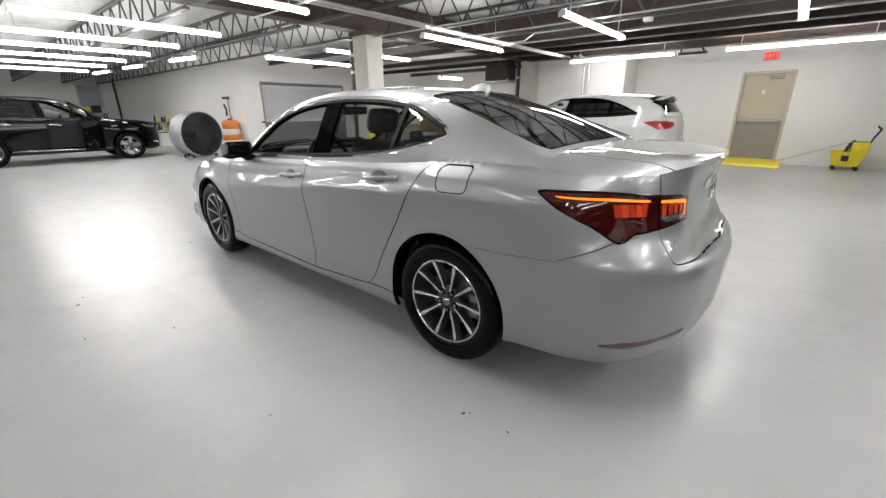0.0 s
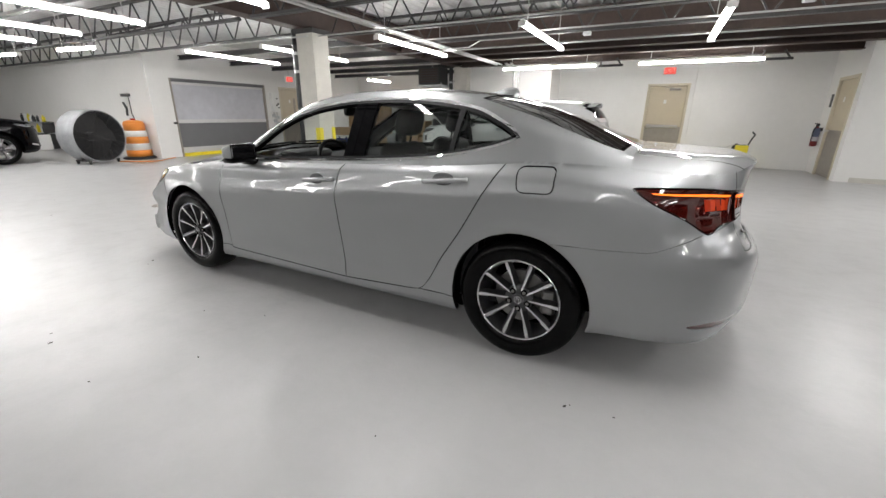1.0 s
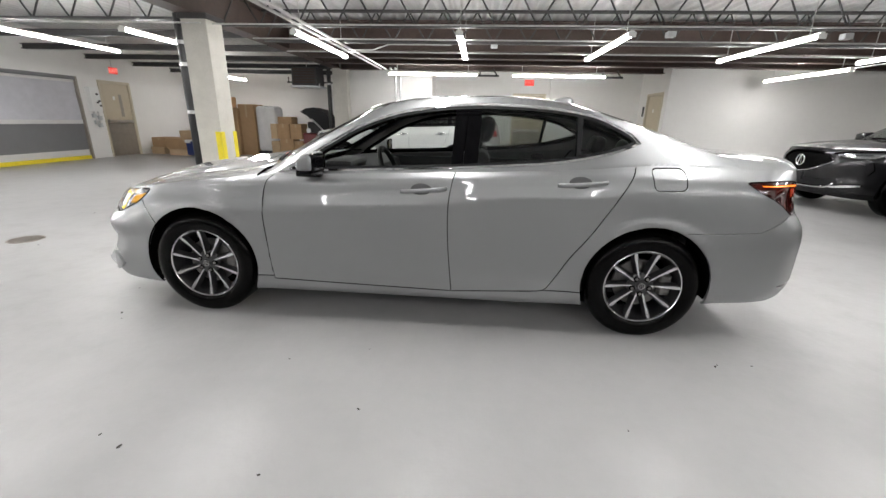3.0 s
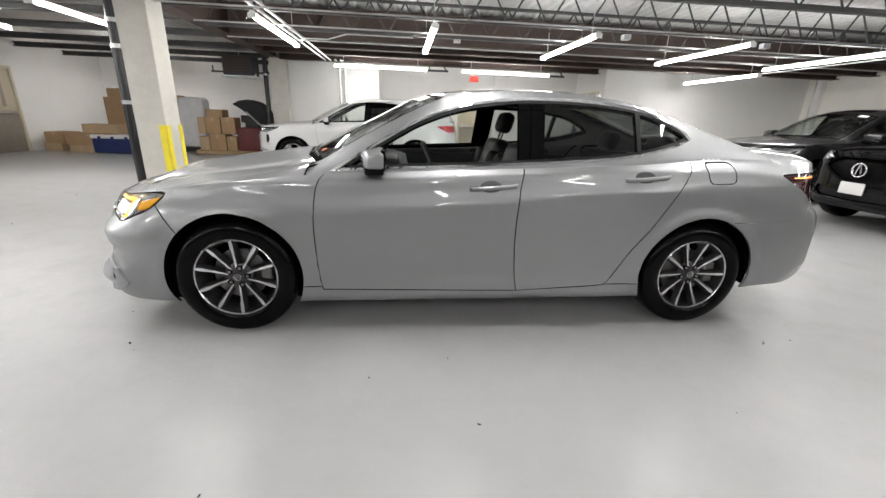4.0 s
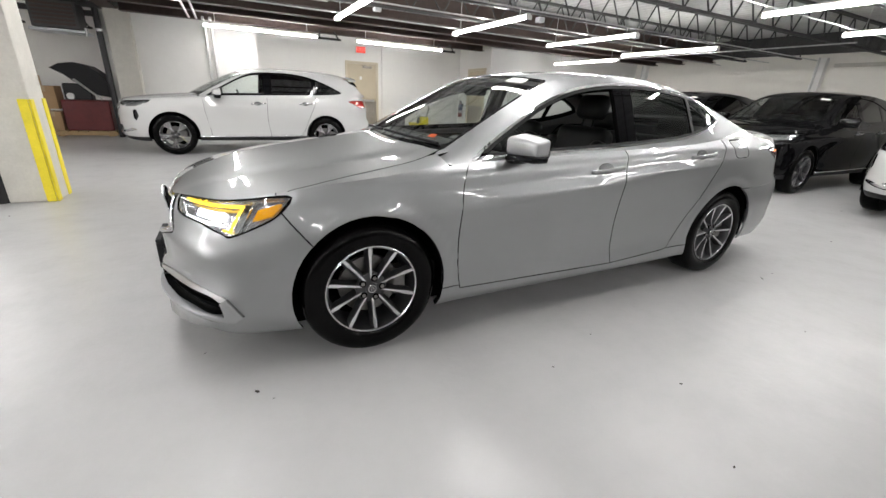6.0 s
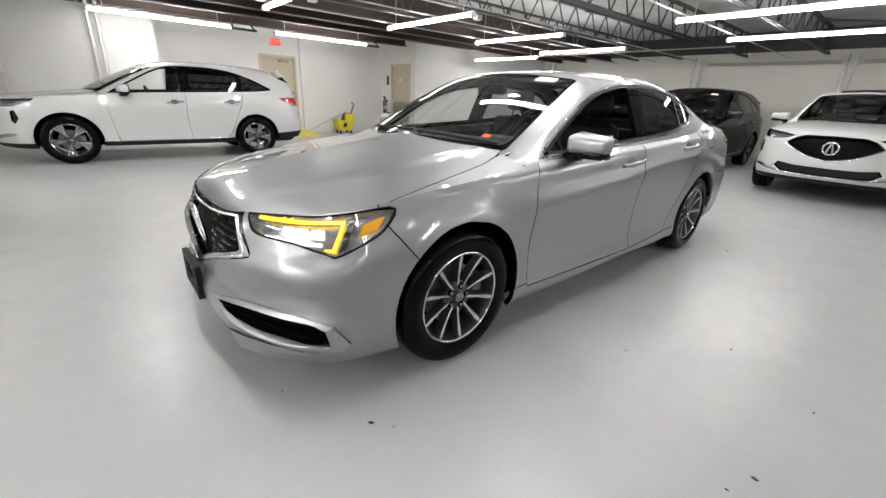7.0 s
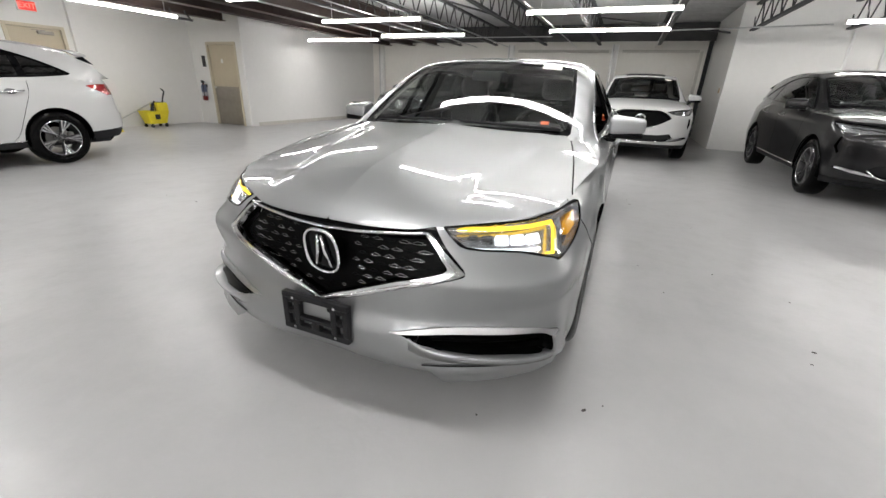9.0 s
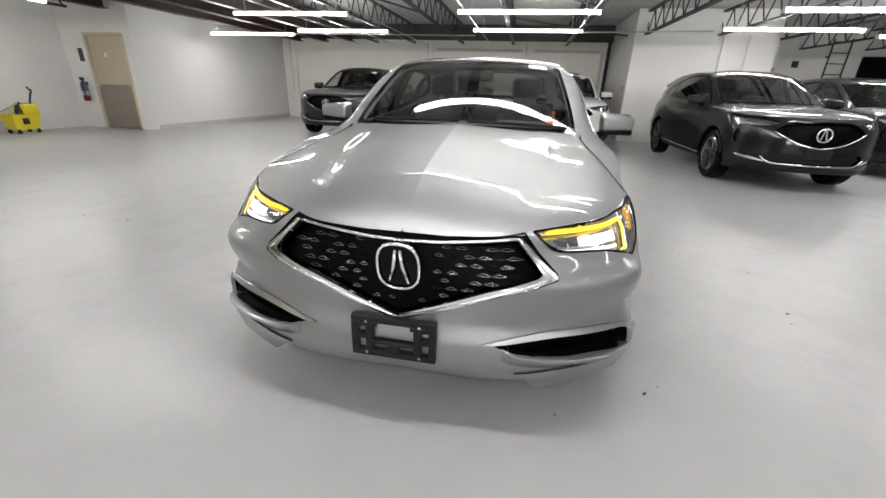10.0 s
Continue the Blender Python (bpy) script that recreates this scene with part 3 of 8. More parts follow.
    def re(self, pts):
        return [(self.a_rear(y), z) for y, z in pts]


def circle(cx, cz, r, n=40):
    return [(cx + r * math.cos(2 * math.pi * i / n), cz + r * math.sin(2 * math.pi * i / n)) for i in range(n)]


def ribbon(bm, pts, w, h, up=None, closed=False):
    """A bar with a flat oval section along points in space; up: way of its height."""
    P = [Vector(p) for p in pts]
    n = len(P)
    rings = []
    for i, p in enumerate(P):
        a = P[i - 1] if (i or closed) else P[0]
        b = P[(i + 1) % n] if (closed or i + 1 < n) else P[-1]
        d = (b - a).normalized()
        u = Vector(up[i] if isinstance(up, list) else (up or (0, 0, 1)))
        s = d.cross(u).normalized()
        u2 = s.cross(d).normalized()
        rings.append([bm.verts.new(p + s * (w / 2 * c) + u2 * (h / 2 * q)) for c, q in ((1, 0.4), (0.4, 1), (-0.4, 1), (-1, 0.4), (-1, -0.4), (-0.4, -1), (0.4, -1), (1, -0.4))])
    pairs = list(zip(rings, rings[1:])) + ([(rings[-1], rings[0])] if closed else [])
    for r, q in pairs:
        for k in range(8):
            bm.faces.new((r[k], r[(k + 1) % 8], q[(k + 1) % 8], q[k]))
    if not closed:
        bm.faces.new(rings[0][::-1])
        bm.faces.new(rings[-1])
    return bm

# ---------------------------------------------------------------- car materials and shared car parts
def paint(name, color, metal=0.55, rough=0.32, coat=1.0, spec=0.5):
    m = material(name, color, rough=rough, metal=metal, coat=coat, spec=spec)
    m.node_tree.nodes["Principled BSDF"].inputs["Coat Roughness"].default_value = 0.012
    m.node_tree.nodes["Principled BSDF"].inputs["Coat IOR"].default_value = 1.45
    return m


P_SILVER = paint("silver metallic paint", (0.305, 0.309, 0.316), 0.92, 0.46)
P_WHITE = paint("white pearl paint", (0.50, 0.50, 0.494), 0.0, 0.4)
P_GREY = paint("dark grey metallic paint", (0.015, 0.0149, 0.0157), 0.6, 0.40, 1.0, 0.1)
P_CHARCOAL = paint("charcoal metallic paint", (0.018, 0.018, 0.0195), 0.6, 0.35, 0.8, 0.2)
P_BLACK = paint("black paint", (0.003, 0.003, 0.0035), 0.0, 0.3, 0.5, 0.0)
P_MIDNIGHT = paint("near black paint", (0.004, 0.004, 0.0045), 0.0, 0.3, 0.7, 0.0)
C_CHROME = material("chrome", (0.85, 0.85, 0.86), rough=0.06, metal=1.0)
C_TRIM = material("bright trim", (0.70, 0.70, 0.71), rough=0.16, metal=1.0)
C_SATINTRIM = material("satin chrome trim", (0.55, 0.55, 0.56), rough=0.3, metal=1.0)
C_SATIN = material("satin alloy", (0.62, 0.62, 0.63), rough=0.22, metal=1.0)
C_ALLOYDARK = material("dark alloy paint", (0.055, 0.055, 0.058), rough=0.32, metal=0.6)
C_TYRE = material("dressed tyre rubber", (0.002, 0.002, 0.002), rough=0.22, vary=0.25, scale=40, spec=0.10)
C_CUPSHADE = material("dark handle cup", (0.09, 0.09, 0.093), rough=0.35, metal=0.6)
C_DISC = material("brake disc steel", (0.19, 0.185, 0.18), rough=0.42, metal=0.8, vary=0.2, scale=30)
C_BLACK = material("gloss black trim", (0.003, 0.003, 0.0035), rough=0.06, spec=0.14)
C_GRILLE = material("black grille mesh", (0.0012, 0.0012, 0.0012), rough=0.4, spec=0.05)
C_MATT = material("matt black plastic", (0.010, 0.010, 0.011), rough=0.55, spec=0.25)
C_LINER = material("wheel arch liner", (0.003, 0.003, 0.003), rough=0.95, spec=0.0)
C_LEATHER = material("black leather", (0.008, 0.0078, 0.0078), rough=0.45, vary=0.2, scale=20, bump=0.1, bump_scale=200, spec=0.2)
C_REDLEATHER = material("dark red leather", (0.09, 0.012, 0.012), rough=0.5, vary=0.2, scale=20)
C_CABIN = material("dark grey cabin trim", (0.028, 0.028, 0.029), rough=0.6, vary=0.15, scale=12, spec=0.25)
C_HEADLINER = material("pale grey headliner", (0.32, 0.31, 0.30), rough=0.9)
C_GLASS = glass_material("clear green car glass", (0.86, 0.90, 0.88), 1.15)
C_TINT = glass_material("lightly tinted glass", (0.54, 0.57, 0.56), 1.15)
C_REARTINT = glass_material("tinted rear window", (0.30, 0.32, 0.31), 1.2)
C_PRIVACY = glass_material("dark privacy glass", (0.025, 0.027, 0.027), 1.2)
C_LENS = glass_material("clear lamp lens", (0.95, 0.96, 0.96), 1.0)
C_REDLENS = material("red lamp lens", (0.042, 0.003, 0.002), rough=0.06, coat=1.0)
C_REDDARK = material("dark red lamp lens", (0.05, 0.004, 0.004), rough=0.06, coat=1.0)
C_REDGLOW = material("glowing red light guide", (0.7, 0.05, 0.01), rough=0.3, emit=(1.0, 0.27, 0.02), power=1.4)
C_REDDIM = material("dimly lit red lamp cell", (0.4, 0.03, 0.01), rough=0.15, emit=(1.0, 0.11, 0.02), power=0.2)
C_REDDIMMER = material("dim red lamp cell", (0.3, 0.02, 0.008), rough=0.15, emit=(1.0, 0.11, 0.02), power=0.11)
C_FLECK = material("dark chrome fleck", (0.32, 0.32, 0.325), rough=0.25, metal=1.0)
C_AMBER = material("amber light guide", (0.9, 0.55, 0.05), rough=0.3, emit=(1.0, 0.70, 0.03), power=1.6)
C_AMBERDIM = material("amber marker lens", (0.50, 0.22, 0.012), rough=0.12, emit=(1.0, 0.48, 0.02), power=0.26)
C_REDUNLIT = material("red unlit lamp lens", (0.32, 0.012, 0.010), rough=0.08, coat=1.0)
C_LED = material("lit white led", (0.9, 0.9, 0.95), rough=0.3, emit=(0.93, 0.95, 1.0), power=1.25)
C_LEDOFF = material("unlit lamp cell", (0.35, 0.36, 0.38), rough=0.1, metal=0.8)
C_LAMPIN = material("lamp housing", (0.50, 0.50, 0.51), rough=0.2, metal=0.75)
C_WHITEPLATE = material("white plate", (0.75, 0.75, 0.73), rough=0.4)
C_ORANGEST = material("orange sticker", (0.7, 0.12, 0.03), rough=0.5)
C_PAPER = material("white paper label", (0.8, 0.79, 0.75), rough=0.6)


def wheel_meshes(R, rim_r, width, style):
    """Meshes of one wheel, the outer face towards +y, the axle at the origin."""
    turn = Matrix.Rotation(radians(-90), 4, "X")
    w = width / 2
    out = {}
    bm = bmesh.new()
    lathe(bm, [(rim_r - 0.004, w - 0.022), (rim_r + 0.012, w - 0.008), (rim_r + (R - rim_r) * 0.45, w), (R - 0.03, w - 0.008), (R - 0.012, w - 0.022), (R - 0.002, w - 0.04)]
          + [(R, w - 0.055), (R, -w + 0.05), (R - 0.012, -w + 0.02), (rim_r + 0.03, -w), (rim_r - 0.004, -w + 0.02)], 48, turn, caps=False)
    out["tyre"] = mesh_of("tyre", bm, True, 50)
    out["tyre"].materials.append(C_TYRE)
    bm = bmesh.new()
    # rim ring and barrel
    lathe(bm, [(rim_r, w - 0.026), (rim_r + 0.001, w - 0.016), (rim_r - 0.004, w - 0.013), (rim_r - 0.009, w - 0.018)], 48, turn, caps=False)
    for f in bm.faces:
        f.material_index = 1
    lathe(bm, [(rim_r - 0.009, w - 0.018), (rim_r - 0.020, w - 0.045), (rim_r - 0.03, -w + 0.03)], 48, turn, caps=False)
    arms = [(2 * math.pi * i / 10, 0) for i in range(10)] if style == "ten" else \
           [(2 * math.pi * i / 5 + s * 0.20, s) for i in range(5) for s in (-1, 0, 1)]
    yh, yr = w - 0.044, w - 0.020
    for ang, sg in arms:
        c, s_ = math.cos(ang), math.sin(ang)
        r0, r1 = 0.045, rim_r - 0.01
        skew = 0 if style == "ten" else -sg * 0.4
        sect = []
        wide = 0.82 if style == "ten" else 0.9
        for t, hw in ((0.0, 0.0055 * wide), (0.35, 0.006 * wide), (0.66, 0.0082 * wide), (0.78, 0.0118 * wide), (1.0, 0.0095 * wide)):
            r = r0 + (r1 - r0) * t
            yy = yh + (yr - yh) * t ** 1.6
            off = (1 - t) * skew * 0.05
            x0 = hw + (0.004 if style == "ten" else 0.004)
            ring = []
            for lx, ly in ((-hw + off, yy), (hw + off, yy), (hw + off + 0.013, yy - 0.028 - 0.02 * (1 - t)), (-hw + off - 0.013, yy - 0.028 - 0.02 * (1 - t))):
                ring.append(bm.verts.new((r * c - lx * s_, ly, r * s_ + lx * c)))
            sect.append(ring)
        for a, b in zip(sect, sect[1:]):
            for k in range(4):
                f = bm.faces.new((a[k], b[k], b[(k + 1) % 4], a[(k + 1) % 4]))
                f.material_index = 1 if k == 0 else 0
    # hub
    bm2 = bmesh.new()
    lathe(bm2, [(0.075, w - 0.085), (0.078, w - 0.055), (0.06, w - 0.044), (0.033, w - 0.042)], 30, turn)
    me2 = bpy.data.meshes.new("hub")
    bm2.to_mesh(me2)
    bm2.free()
    bm.from_mesh(me2)
    bpy.data.meshes.remove(me2)
    bmesh.ops.recalc_face_normals(bm, faces=bm.faces)
    out["rim"] = mesh_of("rim", bm, True, 30)
    out["rim"].materials.append(C_ALLOYDARK)
    out["rim"].materials.append(C_SATIN)
    bm = bmesh.new()
    lathe(bm, [(0.031, w - 0.05), (0.031, w - 0.036), (0.026, w - 0.033), (0.0, w - 0.032)], 24, turn)
    out["centre_cap"] = mesh_of("centre_cap", bm, True, 40)
    out["centre_cap"].materials.append(C_ALLOYDARK)
    out["lug_nut"] = mesh_of("lug_nut", tube(bmesh.new(), (0.053, w - 0.055, 0), (0.053, w - 0.036, 0), 0.0095, 8), True, 30)
    out["lug_nut"].materials.append(C_DISC)
    # black disc proud of the hub, standing for shade in the lug hole
    out["lug_well"] = mesh_of("lug_well", tube(bmesh.new(), (0.053, w - 0.06, 0), (0.053, w - 0.0405, 0), 0.0165, 14), True, 30)
    out["lug_well"].materials.append(C_LINER)
    bm = bmesh.new()
    ring = [(0.019 * math.cos(2 * math.pi * k / 20), w - 0.033, 0.019 * math.sin(2 * math.pi * k / 20)) for k in range(20)]
    ribbon(bm, ring, 0.005, 0.004, up=[(0, 1, 0)] * 20, closed=True)
    for sx in (-1, 1):
        ribbon(bm, [(sx * 0.002, w - 0.031, 0.015), (sx * 0.010, w - 0.031, -0.013)], 0.005, 0.004, up=(0, 1, 0))
    out["cap_emblem"] = mesh_of("cap_emblem", bm, True, 40)
    out["cap_emblem"].materials.append(C_SATIN)
    bm = bmesh.new()
    lathe(bm, [(0.06, -0.01), (0.06, 0.012), (0.15, 0.012), (0.15, -0.012)], 40, turn)
    box(bm, -0.19, -0.05, -0.07, -0.115, 0.045, 0.07, 0.012)
    out["brake_disc"] = mesh_of("brake_disc", bm, True, 30)
    out["brake_disc"].materials.append(C_DISC)
    return out


def add_wheels(root, meshes, R, base, half_track, spin=(0.1, 0.5, 0.9, 0.3)):
    i = 0
    for x in (0.0, base):
        for sg in (-1, 1):
            w = new("wheel")
            w.parent = root
            a = spin[i]
            w.matrix_basis = Matrix.Translation((x, sg * half_track, R)) @ (Matrix.Rotation(radians(180), 4, "Z") if sg < 0 else Matrix.Identity(4)) @ Matrix.Rotation(a, 4, "Y")
            for k in ("tyre", "rim", "centre_cap", "cap_emblem", "brake_disc"):
                o = new(k, meshes[k])
                o.parent = w
                if k == "brake_disc":
                    o.matrix_basis = Matrix.Rotation(-a, 4, "Y")
            for k in range(5):
                for n in ("lug_well", "lug_nut"):
                    o = new(n, meshes[n])
                    o.parent = w
                    o.matrix_basis = Matrix.Rotation(0.314 + 2 * math.pi * k / 5, 4, "Y")
            i += 1


def seat_mesh(h=0.62):
    """A bucket seat that faces -x, its foot at the origin: cushion, backrest and headrest."""
    cu = bmesh.new()
    box(cu, -0.28, -0.25, 0.10, 0.24, 0.25, 0.28, 0.06, 3)
    for s in (-1, 1):
        box(cu, -0.26, s * 0.25 - 0.05, 0.14, 0.2, s * 0.25 + 0.05, 0.31, 0.045, 3)
    ba = bmesh.new()
    box(ba, -0.07, -0.23, 0.20, 0.09, 0.23, 0.20 + h, 0.065, 3)
    for s in (-1, 1):
        box(ba, -0.11, s * 0.22 - 0.05, 0.26, 0.06, s * 0.22 + 0.05, 0.10 + h, 0.045, 3)
    he = bmesh.new()
    box(he, -0.06, -0.125, 0.25 + h, 0.05, 0.125, 0.42 + h, 0.05, 3)
    for s in (-1, 1):
        tube(he, (0.0, s * 0.05, 0.18 + h), (0.0, s * 0.05, 0.28 + h), 0.007, 6)
    for b in (ba, he):
        bmesh.ops.rotate(b, verts=b.verts, cent=(0.12, 0, 0.22), matrix=Matrix.Rotation(radians(17), 3, "Y"))
        bmesh.ops.translate(b, verts=b.verts, vec=(0.16, 0, 0))
    return cu, ba, he


def cabin(root, c, trim=C_CABIN, leather=C_LEATHER):
    """Seats, dash, wheel and dark floor."""
    sy = c.get("seat_y", 0.37)
    bm = bmesh.new()
    box(bm, c["x0"], -c["w"], 0.26, c["x1"], c["w"], 0.32)
    box(bm, c["x0"] - 0.05, -c["w"], 0.3, c["x0"], c["w"], c["dash"] - 0.12)
    box(bm, c["x1"], -c["w"] + 0.05, 0.3, c["x1"] + 0.04, c["w"] - 0.05, c["dash"] - 0.08)
    part("cabin_floor", bm, C_MATT, root)
    z = c["seat_z"]
    sm = [mesh_of(n, b, True, 60) for n, b in zip(("cushion", "backrest", "headrest"), seat_mesh())]
    for q in sm:
        q.materials.append(leather)
    for s in (-1, 1):
        o = new("front_seat", sm[0])
        o.parent = root
        for n, q in zip(("backrest", "headrest"), sm[1:]):
            new(n, q).parent = o
        o.matrix_basis = pose(c["front_seat"], s * sy, z)
    bench = bmesh.new()
    x = c["rear_seat"]
    box(bench, x - 0.3, -0.62, z + 0.1, x + 0.24, 0.62, z + 0.29, 0.07, 3)
    n0 = len(bench.verts)
    box(bench, x + 0.10, -0.63, z + 0.2, x + 0.26, 0.63, z + 0.78, 0.07, 3)
    for s in (-0.36, 0.36):
        box(bench, x + 0.13, s - 0.125, z + 0.8, x + 0.23, s + 0.125, z + 0.95, 0.045, 3)
    bench.verts.ensure_lookup_table()
    bmesh.ops.rotate(bench, verts=bench.verts[n0:], cent=(x + 0.2, 0, z + 0.2), matrix=Matrix.Rotation(radians(20), 3, "Y"))
    part("rear_seat", bench, leather, root, smooth=True, angle=60)
    bm = bmesh.new()
    d = c["dash"]
    ys = [-c["w"] + 0.02, c["w"] - 0.02]
    prof = [(c["x0"] - 0.05, d - 0.06), (c["x0"] + 0.15, d - 0.02), (c["x0"] + 0.42, d + 0.0), (c["x0"] + 0.55, d - 0.04), (c["x0"] + 0.58, d - 0.16), (c["x0"] + 0.50, d - 0.34), (c["x0"] - 0.05, d - 0.36)]
    ra, rb = [[bm.verts.new((px, yy, pz)) for px, pz in prof] for yy in ys]
    for i in range(len(prof)):
        bm.faces.new((ra[i], rb[i], rb[(i + 1) % len(prof)], ra[(i + 1) % len(prof)]))
    box(bm, c["x0"] + 0.3, -sy - 0.2, d - 0.02, c["x0"] + 0.5, -sy + 0.2, d + 0.05, 0.04, 2)
    box(bm, c["x0"] + 0.4, -0.12, z + 0.05, c["front_seat"] + 0.3, 0.12, z + 0.34, 0.04, 2)
    part("dashboard", bm, trim, root, smooth=True, angle=35)
    sw = bmesh.new()
    m = Matrix.Translation((c["x0"] + 0.72, -sy, d - 0.05)) @ Matrix.Rotation(radians(68), 4, "Y")
    ring = [m @ Vector((0.185 * math.cos(2 * math.pi * i / 28), 0.185 * math.sin(2 * math.pi * i / 28), 0)) for i in range(28)]
    ribbon(sw, ring, 0.03, 0.034, up=[m.to_3x3() @ Vector((0, 0, 1))] * 28, closed=True)
    bmm = bmesh.new()
    box(bmm, -0.06, -0.075, -0.03, 0.06, 0.075, 0.015, 0.025, 2)
    box(bmm, -0.01, -0.18, -0.012, 0.03, 0.18, 0.008, 0.008)
    bmesh.ops.transform(bmm, matrix=m, verts=bmm.verts)
    tmp = bpy.data.meshes.new("tmp")
    bmm.to_mesh(tmp)
    bmm.free()
    sw.from_mesh(tmp)
    bpy.data.meshes.remove(tmp)
    part("steering_wheel", sw, C_LEATHER, root, "black leather steering wheel", smooth=True)
    mx, mz = c["mirror"]
    part("cabin_mirror", boxm(mx - 0.015, -0.13, mz - 0.035, mx + 0.03, 0.13, mz + 0.035, 0.02, 2), C_MATT, root, smooth=True)


def side_mirror(root, x, y, z, mat, size=1.0, both=True):
    """Door mirrors: a painted cap over a black foot."""
    for sg in (-1, 1):
        bm = bmesh.new()
        box(bm, -0.088, 0.0, -0.046, 0.062, 0.226, 0.080, 0.028, 4)
        for v in bm.verts:
            t = max(0, min(1, v.co.y / 0.214))
            if v.co.z > 0:
                v.co.z *= 1 - 0.38 * max(0, -v.co.x / 0.088) ** 1.3
            if v.co.x < 0:
                v.co.x *= 1 - 0.34 * t * t
                v.co.x += 0.015 * t
            v.co.z *= 1 - 0.22 * t
        cap = bm
        for v in cap.verts:
            v.co = Vector((v.co.x * size, v.co.y * sg * size, v.co.z * size))
        if sg < 0:
            bmesh.ops.reverse_faces(cap, faces=cap.faces)
        m = part("side_mirror", cap, mat, root, smooth=True, angle=60, at=pose(x, sg * y, z))
        b2 = bmesh.new()
        box(b2, -0.078, 0.004, -0.068, 0.058, 0.218, -0.026, 0.012, 2)
        for v in b2.verts:
            if v.co.x < 0:
                v.co.x *= 1 - 0.40 * max(0, v.co.y / 0.214) ** 2
        box(b2, -0.060, -0.08, -0.094, 0.045, 0.06, -0.05, 0.015, 2)
        for v in b2.verts:
            v.co = Vector((v.co.x * size, v.co.y * sg * size, v.co.z * size))
        if sg < 0:
            bmesh.ops.reverse_faces(b2, faces=b2.faces)
        part("mirror_foot", b2, C_BLACK, m, smooth=True)
        # plain black in place of the dark reflection in the mirror
        b3 = boxm(0.040 * size, (0.006 if sg > 0 else -0.214) * size, -0.044 * size, 0.0665 * size, (0.214 if sg > 0 else -0.006) * size, 0.070 * size, 0.026 * size, 4)
        part("mirror_glass", b3, C_BLACK, m, smooth=True)


def door_handle(root, x, y, z, mat, size=1.0):
    """A grip over a dark bulge whose colour stands for the cup's shade."""
    for sg in (-1, 1):
        bm = bmesh.new()
        pts = [(-0.132, 0.004), (-0.112, 0.020), (-0.04, 0.034), (0.05, 0.035), (0.108, 0.025), (0.134, 0.005)]
        ribbon(bm, [(x + px * size, sg * (y + py), z + 0.012 * (px / 0.13)) for px, py in pts], 0.016, 0.024)
        h = part("door_handle", bm, mat, root, smooth=True, angle=60)
        b2 = bmesh.new()
        bmesh.ops.create_uvsphere(b2, u_segments=20, v_segments=10, radius=1)
        bmesh.ops.transform(b2, matrix=Matrix.Translation((x - 0.01, sg * (y - 0.001), z + 0.003)) @ Matrix.Rotation(sg * radians(14), 4, "X") @ Matrix.Diagonal((0.066 * size, 0.008, 0.037, 1)), verts=b2.verts)
        part("handle_recess", b2, C_CUPSHADE, h, smooth=True)


# ---------------------------------------------------------------- the silver sedan
def arch_liners(root, xs, z, r, y0, y1, mat=C_LINER):
    for x in xs:
        for sg in (-1, 1):
            bm = bmesh.new()
            n = 22
            ra, rb = [], []
            for i in range(n + 1):
                t = math.pi * 1.12 * i / n - math.pi * 0.06
                c = (x + r * math.cos(t), z + r * math.sin(t))
                ra.append(bm.verts.new((c[0], sg * y0, c[1])))
                rb.append(bm.verts.new((c[0], sg * y1, c[1])))
            for i in range(n):
                bm.faces.new((ra[i], rb[i], rb[i + 1], ra[i + 1]))
            bm.faces.new(ra)
            part("wheel_arch_liner", bm, mat, root, smooth=True)


def on_low(c, uv, out=0.0):
    """A point on the lower body, pushed out along the plan's normal."""
    a, z = uv
    p = c.low(a, z)
    return Vector((p[0] + c.fnx(a) * out, p[1] + c.fny(a) * out, z))


def low_bar(c, uvs, w, h, out=0.0, sides=(1, -1), per=6):
    """A bar laid along the lower body."""
    for sg in sides:
        bm = bmesh.new()
        pts, ups = [], []
        for a, z in spline([(a, z) for a, z in uvs], per):
            p = on_low(c, (a, z), out)
            pts.append((p.x, p.y * sg, p.z))
            ups.append(Vector((c.fnx(a), c.fny(a) * sg, 0.0)))
        ribbon(bm, pts, w, h, up=ups)
        yield bm


